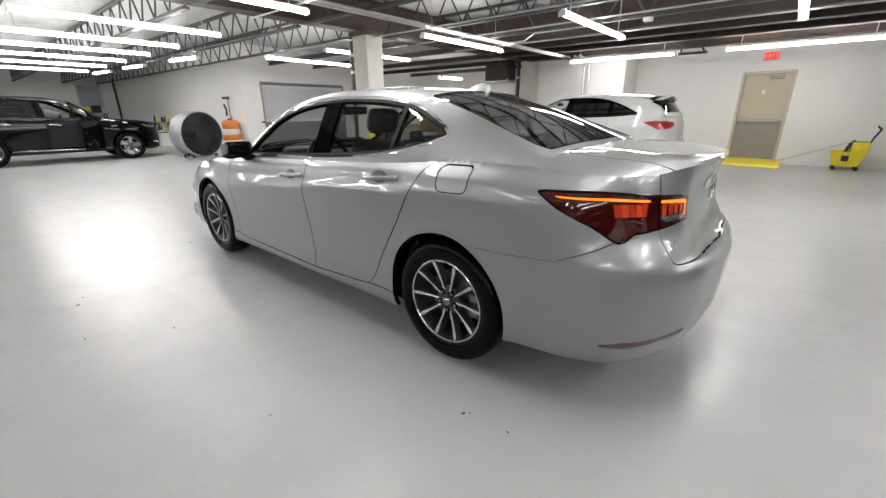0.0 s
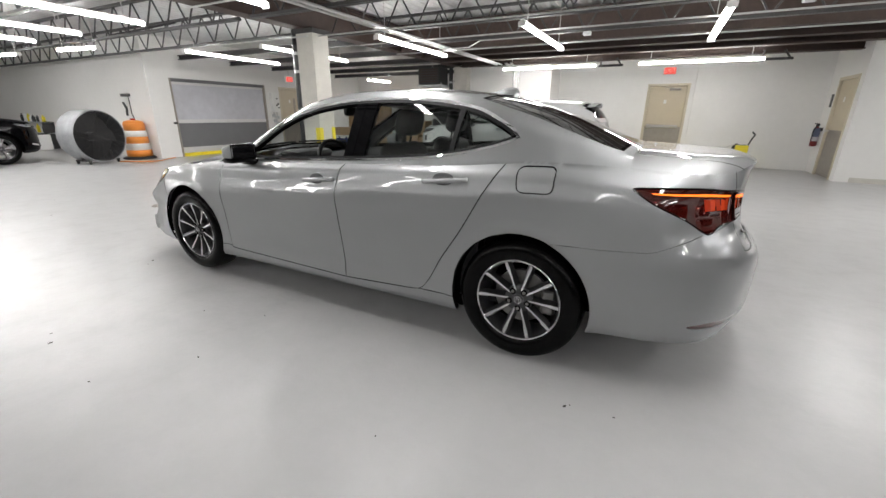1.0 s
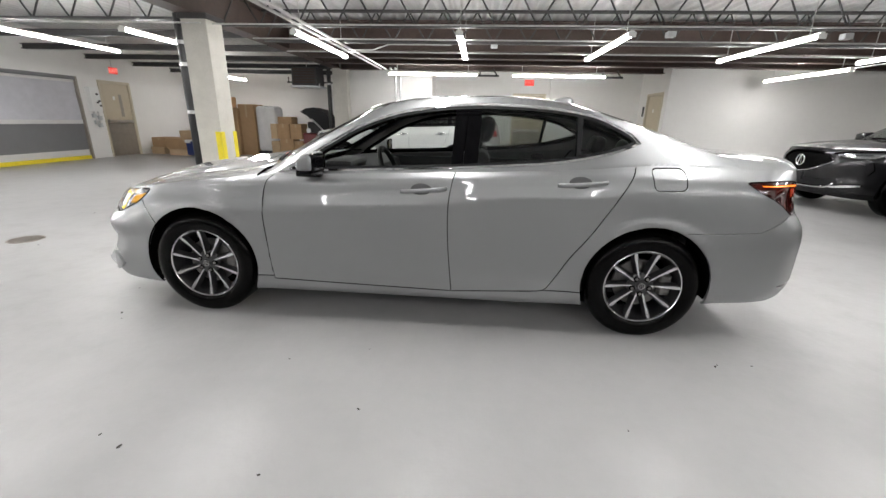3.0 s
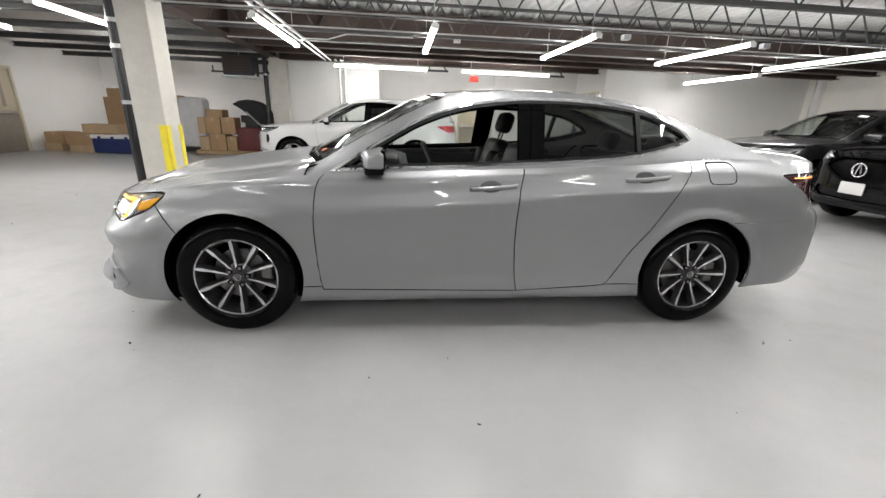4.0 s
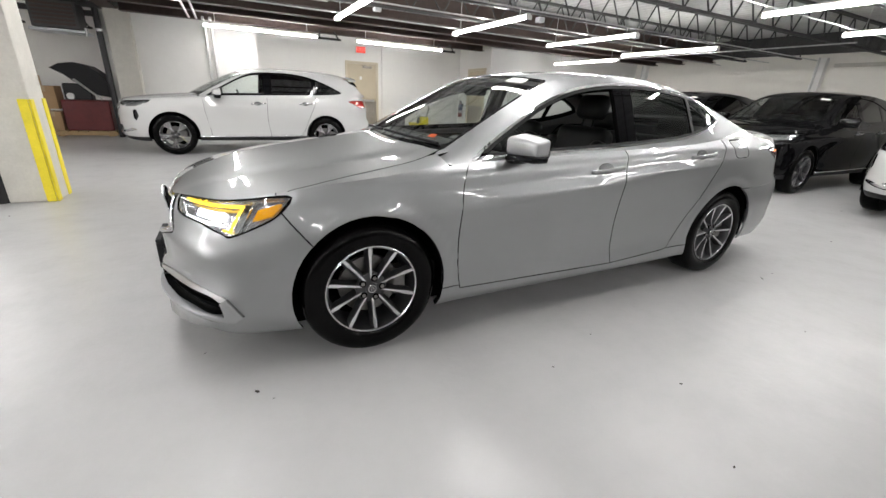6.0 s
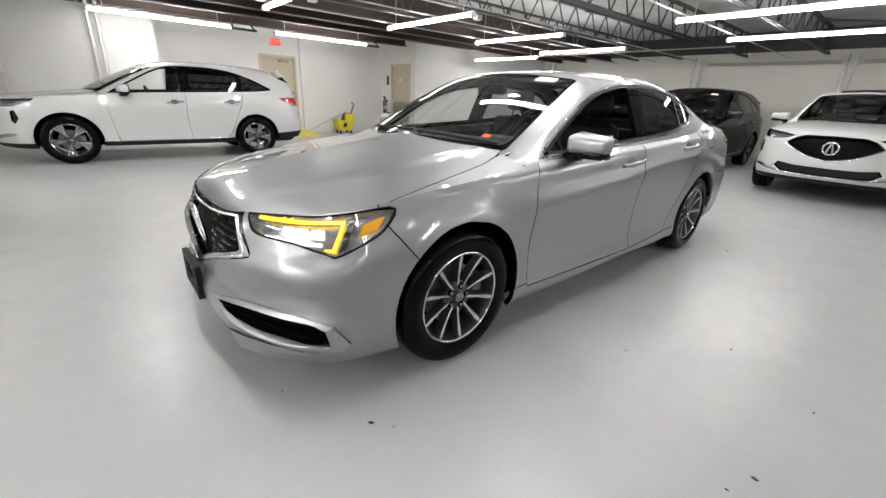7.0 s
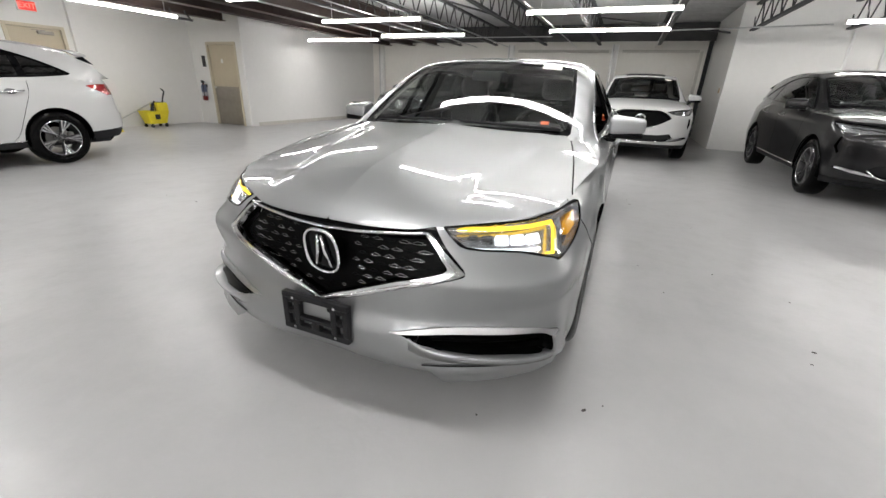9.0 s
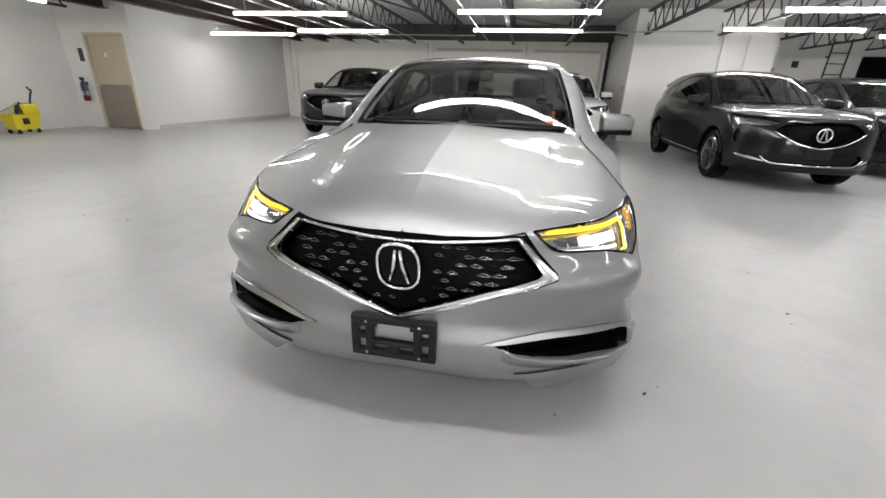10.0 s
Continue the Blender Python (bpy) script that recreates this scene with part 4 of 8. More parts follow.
SEDAN = dict(
    outline=[(-0.93, 0.0), (-0.925, 0.18), (-0.885, 0.40), (-0.79, 0.62), (-0.62, 0.80), (-0.40, 0.885), (0.0, 0.915), (0.6, 0.924), (1.5, 0.927),
             (2.2, 0.926), (2.8, 0.923), (3.15, 0.919), (3.45, 0.890), (3.67, 0.782), (3.82, 0.50), (3.868, 0.215), (3.875, 0.0)],
    profiles=[
        (-0.93, [(0.17, 0.10), (0.22, 0.045), (0.30, 0.005), (0.36, 0.0), (0.45, 0.022), (0.55, 0.035), (0.63, 0.05), (0.70, 0.075), (0.75, 0.11), (0.775, 0.15)]),
        (-0.84, [(0.17, 0.06), (0.22, 0.0), (0.30, -0.025), (0.36, -0.02), (0.45, 0.012), (0.52, 0.008), (0.57, 0.004), (0.63, 0.028), (0.70, 0.058), (0.75, 0.09), (0.78, 0.14)]),
        (-0.62, [(0.17, 0.03), (0.22, -0.03), (0.30, -0.055), (0.38, -0.05), (0.43, -0.032), (0.48, -0.022), (0.53, -0.040), (0.572, -0.048), (0.60, -0.040), (0.65, 0.004), (0.70, 0.034), (0.74, 0.056), (0.80, 0.12)]),
        (-0.46, [(0.17, 0.04), (0.22, 0.005), (0.32, -0.012), (0.42, -0.008), (0.50, -0.008), (0.56, -0.016), (0.62, -0.006), (0.70, 0.022), (0.76, 0.05), (0.82, 0.10)]),
        (-0.30, [(0.17, 0.05), (0.22, 0.03), (0.35, 0.01), (0.50, 0.0), (0.62, 0.0), (0.72, 0.018), (0.78, 0.045), (0.84, 0.09)]),
        (0.30, [(0.17, 0.05), (0.24, 0.02), (0.35, 0.02), (0.50, 0.018), (0.64, 0.006), (0.70, 0.002), (0.76, 0.009), (0.83, 0.021), (0.875, 0.029), (0.893, 0.038), (0.93, 0.09)]),
        (1.20, [(0.17, 0.06), (0.23, 0.018), (0.28, 0.02), (0.36, 0.034), (0.52, 0.028), (0.66, 0.012), (0.775, 0.002), (0.80, 0.008), (0.85, 0.021), (0.91, 0.031), (0.933, 0.040), (0.97, 0.084)]),
        (2.10, [(0.17, 0.06), (0.23, 0.018), (0.28, 0.02), (0.36, 0.034), (0.52, 0.028), (0.66, 0.014), (0.80, 0.004), (0.857, 0.002), (0.88, 0.008), (0.92, 0.018), (0.965, 0.027), (0.985, 0.040), (1.01, 0.09)]),
        (2.78, [(0.17, 0.06), (0.30, 0.02), (0.45, 0.01), (0.62, 0.0), (0.76, 0.006), (0.86, 0.008), (0.915, 0.012), (0.95, 0.023), (0.985, 0.036), (1.004, 0.052), (1.06, 0.135)]),
        (3.35, [(0.22, 0.06), (0.30, 0.025), (0.45, 0.01), (0.62, 0.006), (0.74, 0.018), (0.86, 0.030), (0.92, 0.038), (0.955, 0.048), (0.975, 0.062), (1.06, 0.145)]),
        (3.66, [(0.22, 0.10), (0.30, 0.03), (0.42, 0.0), (0.62, 0.0), (0.70, 0.010), (0.75, 0.034), (0.80, 0.068), (0.88, 0.09), (0.98, 0.10), (1.06, 0.12)]),
        (3.875, [(0.22, 0.16), (0.28, 0.07), (0.40, 0.01), (0.60, 0.0), (0.67, 0.03), (0.71, 0.12), (0.80, 0.145), (0.92, 0.15), (1.02, 0.125), (1.09, 0.09)])],
    shoulder=[(-0.93, 0.738), (-0.90, 0.745), (-0.86, 0.762), (-0.80, 0.774), (-0.62, 0.79), (-0.36, 0.828), (0.0, 0.876), (0.40, 0.922), (0.60, 0.936), (1.0, 0.955), (1.6, 0.982),
              (2.3, 1.015), (2.75, 1.05), (3.1, 1.058), (3.45, 1.045), (3.70, 1.045), (3.83, 1.072), (3.875, 1.076)],
    bottom=[(-0.93, 0.212), (-0.88, 0.225), (-0.75, 0.215), (-0.5, 0.19), (0.0, 0.18), (0.4, 0.19), (2.3, 0.20), (2.9, 0.23), (3.4, 0.265), (3.875, 0.255)],
    centre=[(-0.83, 0.742), (-0.78, 0.772), (-0.70, 0.805), (-0.5, 0.858), (-0.2, 0.912), (0.1, 0.955), (0.35, 0.992), (0.8, 1.03), (2.9, 1.10), (3.2, 1.118), (3.5, 1.106), (3.7, 1.098), (3.79, 1.078)],
    rail=[(0.40, 0.715, 0.934), (0.62, 0.695, 1.064), (0.9, 0.655, 1.217), (1.2, 0.607, 1.352), (1.5, 0.58, 1.402), (1.9, 0.572, 1.412), (2.3, 0.578, 1.372), (2.65, 0.605, 1.282), (2.95, 0.64, 1.182), (3.22, 0.675, 1.092)],
    spine=[(0.40, 0.21, 0.952), (0.62, 0.43, 1.076), (0.9, 0.74, 1.236), (1.2, 1.09, 1.390), (1.5, 1.45, 1.436), (1.9, 1.88, 1.445), (2.3, 2.31, 1.415), (2.65, 2.69, 1.325), (2.95, 3.0, 1.212), (3.22, 3.24, 1.118)],
    dome=5.5,
)


def hood_crease(x, y):
    """A low ridge down the middle and a raised panel between two folds."""
    k = max(0.0, min(1.0, (x + 0.84) / 0.3)) * max(0.0, min(1.0, (0.5 - x) / 0.25))
    edge = 0.40 + 0.22 * max(0.0, min(1.0, (x + 0.8) / 1.3))
    fold = max(0.0, min(1.0, (edge - y) / 0.07))
    fold = fold * fold * (3 - 2 * fold)
    return k * (0.021 + 0.012 * fold - 0.098 * min(y, edge))


SEDAN["crease"] = hood_crease
CREASE = pchip([(0.3, 0.70), (0.6, 0.716), (0.96, 0.745), (1.25, 0.778), (1.7, 0.822), (2.05, 0.853), (2.4, 0.876), (2.75, 0.915), (3.0, 0.945)])
SHOULDER = pchip([(-0.30, 0.868), (0.0, 0.872), (0.27, 0.888), (0.55, 0.903), (1.1, 0.931), (1.7, 0.964), (2.35, 0.998), (2.7, 1.005), (3.0, 1.0), (3.3, 0.978)])


def shoulder_warp(x, z):
    """Heights moved so that the crease under the windows lies level."""
    t = max(0.0, min(1.0, (z - 0.55) / 0.3))
    return z + (0.93 - SHOULDER(x)) * t * t * (3 - 2 * t)


def side_crease(x, z):
    """A fold along the doors that dies away at both ends, and lips round the wheel arches."""
    k = max(0.0, min(1.0, (x - 0.2) / 0.5)) * max(0.0, min(1.0, (2.9 - x) / 0.6))
    dz = z - CREASE(x)
    d = -0.0075 * k * max(0.0, 1 - (dz / 0.10 if dz > 0 else -dz / 0.13))
    for wx in (0.0, 2.776):
        r = math.hypot(x - wx, z - 0.345)
        if r < 0.445:
            t = max(0.0, min(1.0, (0.445 - r) / 0.055))
            d -= 0.007 * t * t * (3 - 2 * t)
    return d


SEDAN["warp"], SEDAN["cols"], SEDAN["upright"] = shoulder_warp, 180, 12
SEDAN["ridge"] = side_crease


def build_sedan(m):
    root = thing("sedan", "silver metallic four-door sedan with its headlights lit, parked on the floor", "car", m=m)
    c = CarShape(SEDAN)
    R, base = 0.338, 2.776
    ax = c.a_of_x
    skin = c.low_skin(36)
    for x in (0.0, base):
        poly = circle(x, 0.345, 0.372, 44)
        skin.cut("arch", c.sx(poly))
    for line, dz in ((CREASE, 0.0), (SHOULDER, -0.010), (SHOULDER, 0.004)):
        skin.cut("", c.sx([(x / 10, line(x / 10) + dz) for x in range(1, 33, 2)]), closed=False)
    front_edge = spline([(0.545, 0.96), (0.520, 0.940), (0.478, 0.885), (0.457, 0.76), (0.450, 0.60), (0.456, 0.44), (0.466, 0.34), (0.480, 0.272)], 5)
    pillar = spline([(1.622, 0.255), (1.605, 0.40), (1.590, 0.60), (1.590, 0.80), (1.610, 0.94), (1.640, 1.02)], 5)
    rear_edge = spline([(2.10, 0.280), (2.19, 0.294), (2.25, 0.371), (2.325, 0.507), (2.435, 0.671), (2.557, 0.884), (2.625, 1.0), (2.665, 1.08)], 5)
    fd = [tuple(p) for p in front_edge] + [tuple(p) for p in pillar]
    rd = [tuple(p) for p in pillar[::-1]] + [tuple(p) for p in rear_edge]
    skin.cut("front_door", c.sx(fd), over=("",))
    skin.cut("rear_door", c.sx(rd), over=("",))
    skin.cut("fuel_door", c.sx(rounded([(2.738, 0.920), (2.912, 0.926), (2.908, 1.044), (2.722, 1.038)], 0.035)), over=("",))
    skin.cut("front_bumper", [(-0.1, 0.0)] + c.sx([(-0.25, 0.0), (-0.25, 0.58), (-0.405, 0.772), (-0.43, 1.3)]) + [(-0.1, 1.3)], over=("",))
    hl = [(0.484, 0.758), (0.52, 0.728), (0.575, 0.699), (0.772, 0.688), (0.90, 0.660), (0.935, 0.651), (1.04, 0.692), (1.124, 0.733), (1.192, 0.806), (1.081, 0.803), (0.883, 0.781), (0.695, 0.771)]
    skin.cut("hl", hl)
    # amber frame, side marker, five cells and a white bar in the lamp
    skin.cut("amber", [(0.53, 0.763), (0.70, 0.767), (0.970, 0.775), (0.926, 0.669), (0.885, 0.674), (0.888, 0.679), (0.916, 0.678), (0.955, 0.765), (0.70, 0.758), (0.535, 0.755)], over=("hl",))
    skin.cut("marker", [(1.045, 0.760), (1.148, 0.789), (1.100, 0.737), (1.022, 0.717)], over=("hl",))
    skin.cut("lampchrome", [(0.982, 0.775), (1.012, 0.777), (0.968, 0.680), (0.942, 0.664)], over=("hl",))
    for k, (u0, u1) in enumerate(((0.575, 0.618), (0.630, 0.675), (0.687, 0.738), (0.750, 0.806), (0.818, 0.880))):
        skin.cut("cell_%d" % k, rounded([(u0, 0.711), (u1, 0.709), (u1, 0.748), (u0, 0.746)], 0.008, 2), over=("hl",))
    skin.cut("drl", [(0.60, 0.703), (0.87, 0.699), (0.87, 0.689), (0.60, 0.695)], over=("hl",))
    skin.cut("shade", [(-0.05, 0.735), (0.146, 0.744), (0.446, 0.760), (0.49, 0.70), (0.566, 0.622), (0.558, 0.611), (0.36, 0.562), (0.163, 0.490), (0.0, 0.437), (-0.05, 0.437)])
    skin.cut("surround", [(-0.05, 0.713), (0.146, 0.722), (0.434, 0.743), (0.484, 0.690), (0.562, 0.621), (0.554, 0.613), (0.36, 0.564), (0.163, 0.492), (0.0, 0.440), (-0.05, 0.440)])
    skin.cut("grille", [(-0.05, 0.706), (0.146, 0.714), (0.418, 0.734), (0.455, 0.695), (0.505, 0.630), (0.488, 0.618), (0.317, 0.574), (0.154, 0.511), (0.0, 0.456), (-0.05, 0.456)])
    # air inlet, the chrome over it and the fin at its outer end
    top_in = [tuple(p) for p in spline([(0.345, 0.381), (0.515, 0.397), (0.69, 0.400), (0.832, 0.396), (0.890, 0.372)], 4)]
    low_in = [tuple(p) for p in spline([(0.892, 0.294), (0.845, 0.310), (0.738, 0.315), (0.56, 0.331), (0.446, 0.349), (0.386, 0.368)], 4)]
    skin.cut("inlet", top_in + [(0.905, 0.318)] + low_in)
    skin.cut("chrome", [tuple(p) for p in spline([(0.300, 0.383), (0.497, 0.417), (0.69, 0.421), (0.815, 0.415), (0.915, 0.390)], 4)] + top_in[::-1], over=("front_bumper",))
    skin.cut("fin", [(0.890, 0.372), (0.915, 0.390), (0.969, 0.308), (0.940, 0.282), (0.892, 0.294), (0.905, 0.318)], over=("front_bumper", "fender", ""))
    tail = [(4.785, 0.972), (4.82, 0.979), (5.061, 0.986), (5.292, 0.974), (5.58, 0.948), (5.60, 0.93), (5.61, 0.852), (5.361, 0.838), (5.224, 0.829), (5.138, 0.795), (5.016, 0.858), (4.880, 0.917)]
    skin.cut("tail", tail)
    skin.cut("glow", [(4.86, 0.966), (5.10, 0.968), (5.300, 0.959), (5.304, 0.948), (5.08, 0.957), (4.875, 0.960)], over=("tail",))
    skin.cut("glow_lid", [(5.37, 0.952), (5.580, 0.937), (5.592, 0.868), (5.574, 0.868), (5.566, 0.925), (5.37, 0.940)], over=("tail",))
    for k in range(5):
        u = 5.095 + 0.040 * k
        skin.cut("dim_%d" % k, [(u, 0.945), (u + 0.036, 0.944), (u + 0.036 + 0.020 * (k < 4), 0.894), (u + 0.018, 0.892)], over=("tail",))
    for k in range(4):
        u = 5.378 + 0.046 * k
        skin.cut("dim_%d" % (5 + k), [(u, 0.934 - 0.003 * k), (u + 0.042, 0.932 - 0.003 * k), (u + 0.044, 0.889 - 0.002 * k), (u + 0.010, 0.891 - 0.002 * k)], over=("tail",))
    skin.cut("reverse", [(5.395, 0.887), (5.57, 0.879), (5.573, 0.855), (5.404, 0.860)], over=("tail",))
    skin.cut("lampgap", [(5.310, 1.0), (5.361, 1.0), (5.37, 0.8), (5.335, 0.8)], over=("tail", "glow", "glow_lid"))
    seam = [tuple(p) for p in spline([(5.357, 0.84), (5.372, 0.79), (5.395, 0.728), (5.44, 0.697), (5.6, 0.689), (5.91, 0.686)], 4)]
    skin.cut("trunk_lid", [(5.357, 1.2)] + seam + [(c.length + 0.1, 0.686), (c.length + 0.1, 1.2)], over=("",))
    skin.cut("rear_bumper", c.sx([(2.85, 0.0), (2.85, 0.688), (3.15, 0.691), (3.36, 0.704), (3.571, 0.795)]) + seam + [(c.length + 0.1, 0.68), (c.length + 0.1, 0.0)], over=("",))
    skin.cut("reflector", c.sx([(3.555, 0.374), (3.64, 0.396)]) + c.re([(0.52, 0.404), (0.52, 0.380)]) + c.sx([(3.66, 0.364), (3.57, 0.362)]), over=("rear_bumper",))
    skin.cut("", c.sx([(0.2, 0.29), (2.6, 0.29)]), closed=False)
    skin.rename(lambda a, z, n: n == "" and z < 0.29 and ax(0.3) < a < ax(2.5), "sill")
    skin.rename(lambda a, z, n: n == "" and a < ax(0.6), "fender")
    skin.rename(lambda a, z, n: n == "", "quarter")
    L = c.low
    LAMP = ("hl", "amber", "marker", "lampchrome", "drl") + tuple("cell_%d" % k for k in range(5))
    fenders = []
    for sg in (-1, 1):
        fenders.append(skin.piece("fender", L, side=sg, lip=0.015))
        part("sill", skin.piece("sill", L, side=sg, lip=0.03), P_SILVER, root, smooth=True)
        d1 = part("front_door", skin.piece("front_door", L, side=sg), P_SILVER, root, smooth=True)
        d2 = part("rear_door", skin.piece("rear_door", L, side=sg), P_SILVER, root, smooth=True)
        part("fuel_door", skin.piece("fuel_door", L, side=sg), P_SILVER, root, smooth=True)
        h = part("headlight", skin.piece(LAMP, L, gap=0.002, side=sg, sink=0.035, lip=-0.034, dark=False), C_LAMPIN, root, "lit headlight with white cells and an amber frame", smooth=True)
        part("lamp_lens", skin.piece(LAMP, L, gap=0.003, side=sg, lip=0.03, dark=False), C_LENS, h, smooth=True)
        part("light_frame", skin.piece("amber", L, gap=0, side=sg, sink=0.012, lip=0.004, dark=False, keep_rim=False), C_AMBER, h, smooth=True)
        part("marker", skin.piece("marker", L, gap=0, side=sg, sink=0.010, lip=0.02, dark=False), C_AMBERDIM, h, smooth=True)
        part("lamp_trim", skin.piece("lampchrome", L, gap=0, side=sg, sink=0.010, lip=0.02, dark=False), C_CHROME, h, smooth=True)
        for k in range(5):
            part("lamp_cell", skin.piece("cell_%d" % k, L, gap=0.001, side=sg, sink=0.02, lip=0.02, dark=False), C_LEDOFF if k < 2 else C_LED, h, smooth=True)
        part("light_bar", skin.piece("drl", L, gap=0, side=sg, sink=0.018, lip=0.015, dark=False), C_LED, h, smooth=True)
        t = part("tail_light", skin.piece("tail", L, gap=0.002, side=sg, lip=0.03), C_REDLENS, root, "lit red tail light", smooth=True)
        part("light_guide", skin.piece("glow", L, gap=0.001, side=sg, sink=0.001, lip=0.004, dark=False), C_REDGLOW, t, smooth=True)
        part("light_guide", skin.piece("glow_lid", L, gap=0.001, side=sg, sink=0.001, lip=0.004, dark=False), C_REDGLOW, t, smooth=True)
        for k in range(9):
            part("lamp_cell", skin.piece("dim_%d" % k, L, gap=0.001, side=sg, sink=0.002 + 0.002 * (k % 2), lip=0.004, dark=False), C_REDDIM if k % 2 else C_REDDIMMER, t, smooth=True)
        part("reversing_lamp", skin.piece("reverse", L, gap=0.001, side=sg, sink=0.001, lip=0.004), C_LEDOFF, t, smooth=True)
        part("lamp_gap", skin.piece("lampgap", L, gap=0.0, side=sg, sink=0.006, lip=0), C_REDDARK, t, smooth=True)
        part("reflector", skin.piece("reflector", L, gap=0.001, side=sg, sink=0.004, lip=0.01), C_REDDARK, root, "dark red reflector", smooth=True)
        part("air_inlet", skin.piece("inlet", L, gap=0.001, side=sg, sink=0.05, lip=-0.048, dark=False), C_GRILLE, root, smooth=True)
        part("bumper_trim", skin.piece("chrome", L, gap=0, side=sg, sink=-0.005, lip=0.02, dark=False), C_SATINTRIM, root, "satin chrome trim over the air inlet", smooth=True)
        part("bumper_fin", skin.piece("fin", L, gap=0.001, side=sg, sink=-0.014, lip=0.035, dark=False), P_SILVER, root, smooth=True)
        for z in (0.345, 0.372):
            bm = bmesh.new()
            ribbon(bm, [tuple(on_low(c, (a, z), -0.04) * Vector((1, sg, 1))) for a in (0.46, 0.56, 0.66, 0.76, 0.86)], 0.02, 0.006)
            part("inlet_slat", bm, C_GRILLE, root)
    qp = skin.piece("quarter", L, side=0, lip=0.015)
    part("front_bumper", skin.piece("front_bumper", L, side=0, lip=0.015), P_SILVER, root, smooth=True)
    part("rear_bumper", skin.piece("rear_bumper", L, gap=0.0004, side=0, lip=0.015, dark=False), P_SILVER, root, smooth=True)
    lidbm = skin.piece("trunk_lid", L, side=0)
    gr = part("grille", skin.piece("grille", L, gap=0, side=0, sink=0.05, lip=0), C_GRILLE, root, "black mesh grille with chrome flecks", smooth=True)
    part("grille_surround", skin.piece("surround", L, gap=0.0, side=0, sink=-0.004, lip=0.02, dark=False), C_TRIM, root, "chrome grille surround", smooth=True)
    part("grille_shade", skin.piece("shade", L, gap=0.0, side=0, sink=0.002, lip=0.05), C_BLACK, root, smooth=True)
    # small chevrons on the grille
    for row in range(9):
        z = 0.475 + 0.0275 * row
        for k in range(-8, 9):
            y = (k + 0.5 * (row % 2)) * 0.055
            half = 0.010 + 0.046 * abs(y)
            lim = pchip([(0.46, 0.0), (0.53, 0.19), (0.60, 0.40), (0.65, 0.44), (0.71, 0.38)])(z)
            if abs(y) > lim or (abs(y) < 0.115 and 0.52 < z < 0.735):
                continue
            bm = bmesh.new()
            pts = []
            for dy, dz in ((-half, -0.002), (0.0, 0.006), (0.2 * half, 0.006), (half, -0.002), (0.5 * half, -0.004), (-0.5 * half, -0.004)):
                yy = y + dy
                a = c.a_front(abs(yy)) if abs(yy) > 1e-3 else 0.0
                p = on_low(c, (a, z + dz), -0.034)
                pts.append((p.x, math.copysign(p.y, yy), p.z))
            ribbon(bm, pts, 0.0026, 0.002, closed=True)
            part("grille_fleck", bm, C_BLACK if (row + k) % 3 == 0 else C_FLECK, gr)
    # badge: an oval ring with a plain caliper-like bar pair
    bp = on_low(c, (0.0, 0.628), 0.0)
    mb = Matrix.Translation((bp.x + 0.012, 0, 0.628)) @ Matrix.Rotation(radians(-8), 4, "Y")
    bm = bmesh.new()
    pts = [mb @ Vector((-0.012, 0.074 * math.copysign(abs(math.cos(t)) ** 0.75, math.cos(t)), 0.088 * math.copysign(abs(math.sin(t)) ** 0.75, math.sin(t)))) for t in [2 * math.pi * i / 32 for i in range(32)]]
    ribbon(bm, [tuple(p) for p in pts], 0.011, 0.013, up=[Vector((-1, 0, 0))] * 32, closed=True)
    badge = part("badge", bm, C_CHROME, root, "plain chrome oval badge", smooth=True)
    bm = bmesh.new()
    fan = [bm.verts.new(mb @ Vector((-0.004, 0.072 * math.cos(2 * math.pi * i / 24), 0.085 * math.sin(2 * math.pi * i / 24)))) for i in range(24)]
    bm.faces.new(fan)
    part("badge_plate", bm, C_BLACK, badge)
    for s in (-1, 1):
        bm = bmesh.new()
        ribbon(bm, [tuple(mb @ Vector((-0.012, s * 0.008, 0.066))), tuple(mb @ Vector((-0.016, s * 0.016, 0.0))), tuple(mb @ Vector((-0.012, s * 0.034, -0.06)))], 0.012, 0.010, up=(-1, 0, 0))
        part("badge_bar", bm, C_CHROME, badge, smooth=True)
    for edge in ([(0.0, 0.447), (0.163, 0.500), (0.36, 0.569), (0.535, 0.616)], [(0.0, 0.711), (0.146, 0.720), (0.425, 0.739)], [(0.425, 0.739), (0.470, 0.693), (0.535, 0.622)]):
        for bm in low_bar(c, edge, 0.009, 0.008, 0.003):
            part("grille_trim", bm, C_CHROME, root, smooth=True, angle=60)
    # bumper wings and lower blades
    for sg in (1, -1):
        bm = bmesh.new()
        path = spline([(0.374, 0.373, 0.003), (0.43, 0.352, 0.020), (0.56, 0.337, 0.034), (0.738, 0.324, 0.034), (0.85, 0.316, 0.024), (0.905, 0.308, 0.010)], 5)
        rows = []
        for dz, scale, back in ((-0.012, 0.0, -0.030), (0.0, 0.85, 0.0), (-0.004, 1.0, 0.0), (-0.010, 0.95, 0.0), (-0.046, 0.15, 0.0), (-0.050, 0.0, -0.012)):
            rows.append([bm.verts.new(tuple(on_low(c, (a, z + dz), out * scale + back) * Vector((1, sg, 1)))) for a, z, out in path])
        for r, q in zip(rows, rows[1:]):
            for k in range(len(r) - 1):
                bm.faces.new((r[k], r[k + 1], q[k + 1], q[k]) if sg < 0 else (r[k], q[k], q[k + 1], r[k + 1]))
        part("inlet_blade", bm, P_SILVER, root, smooth=True, angle=60)
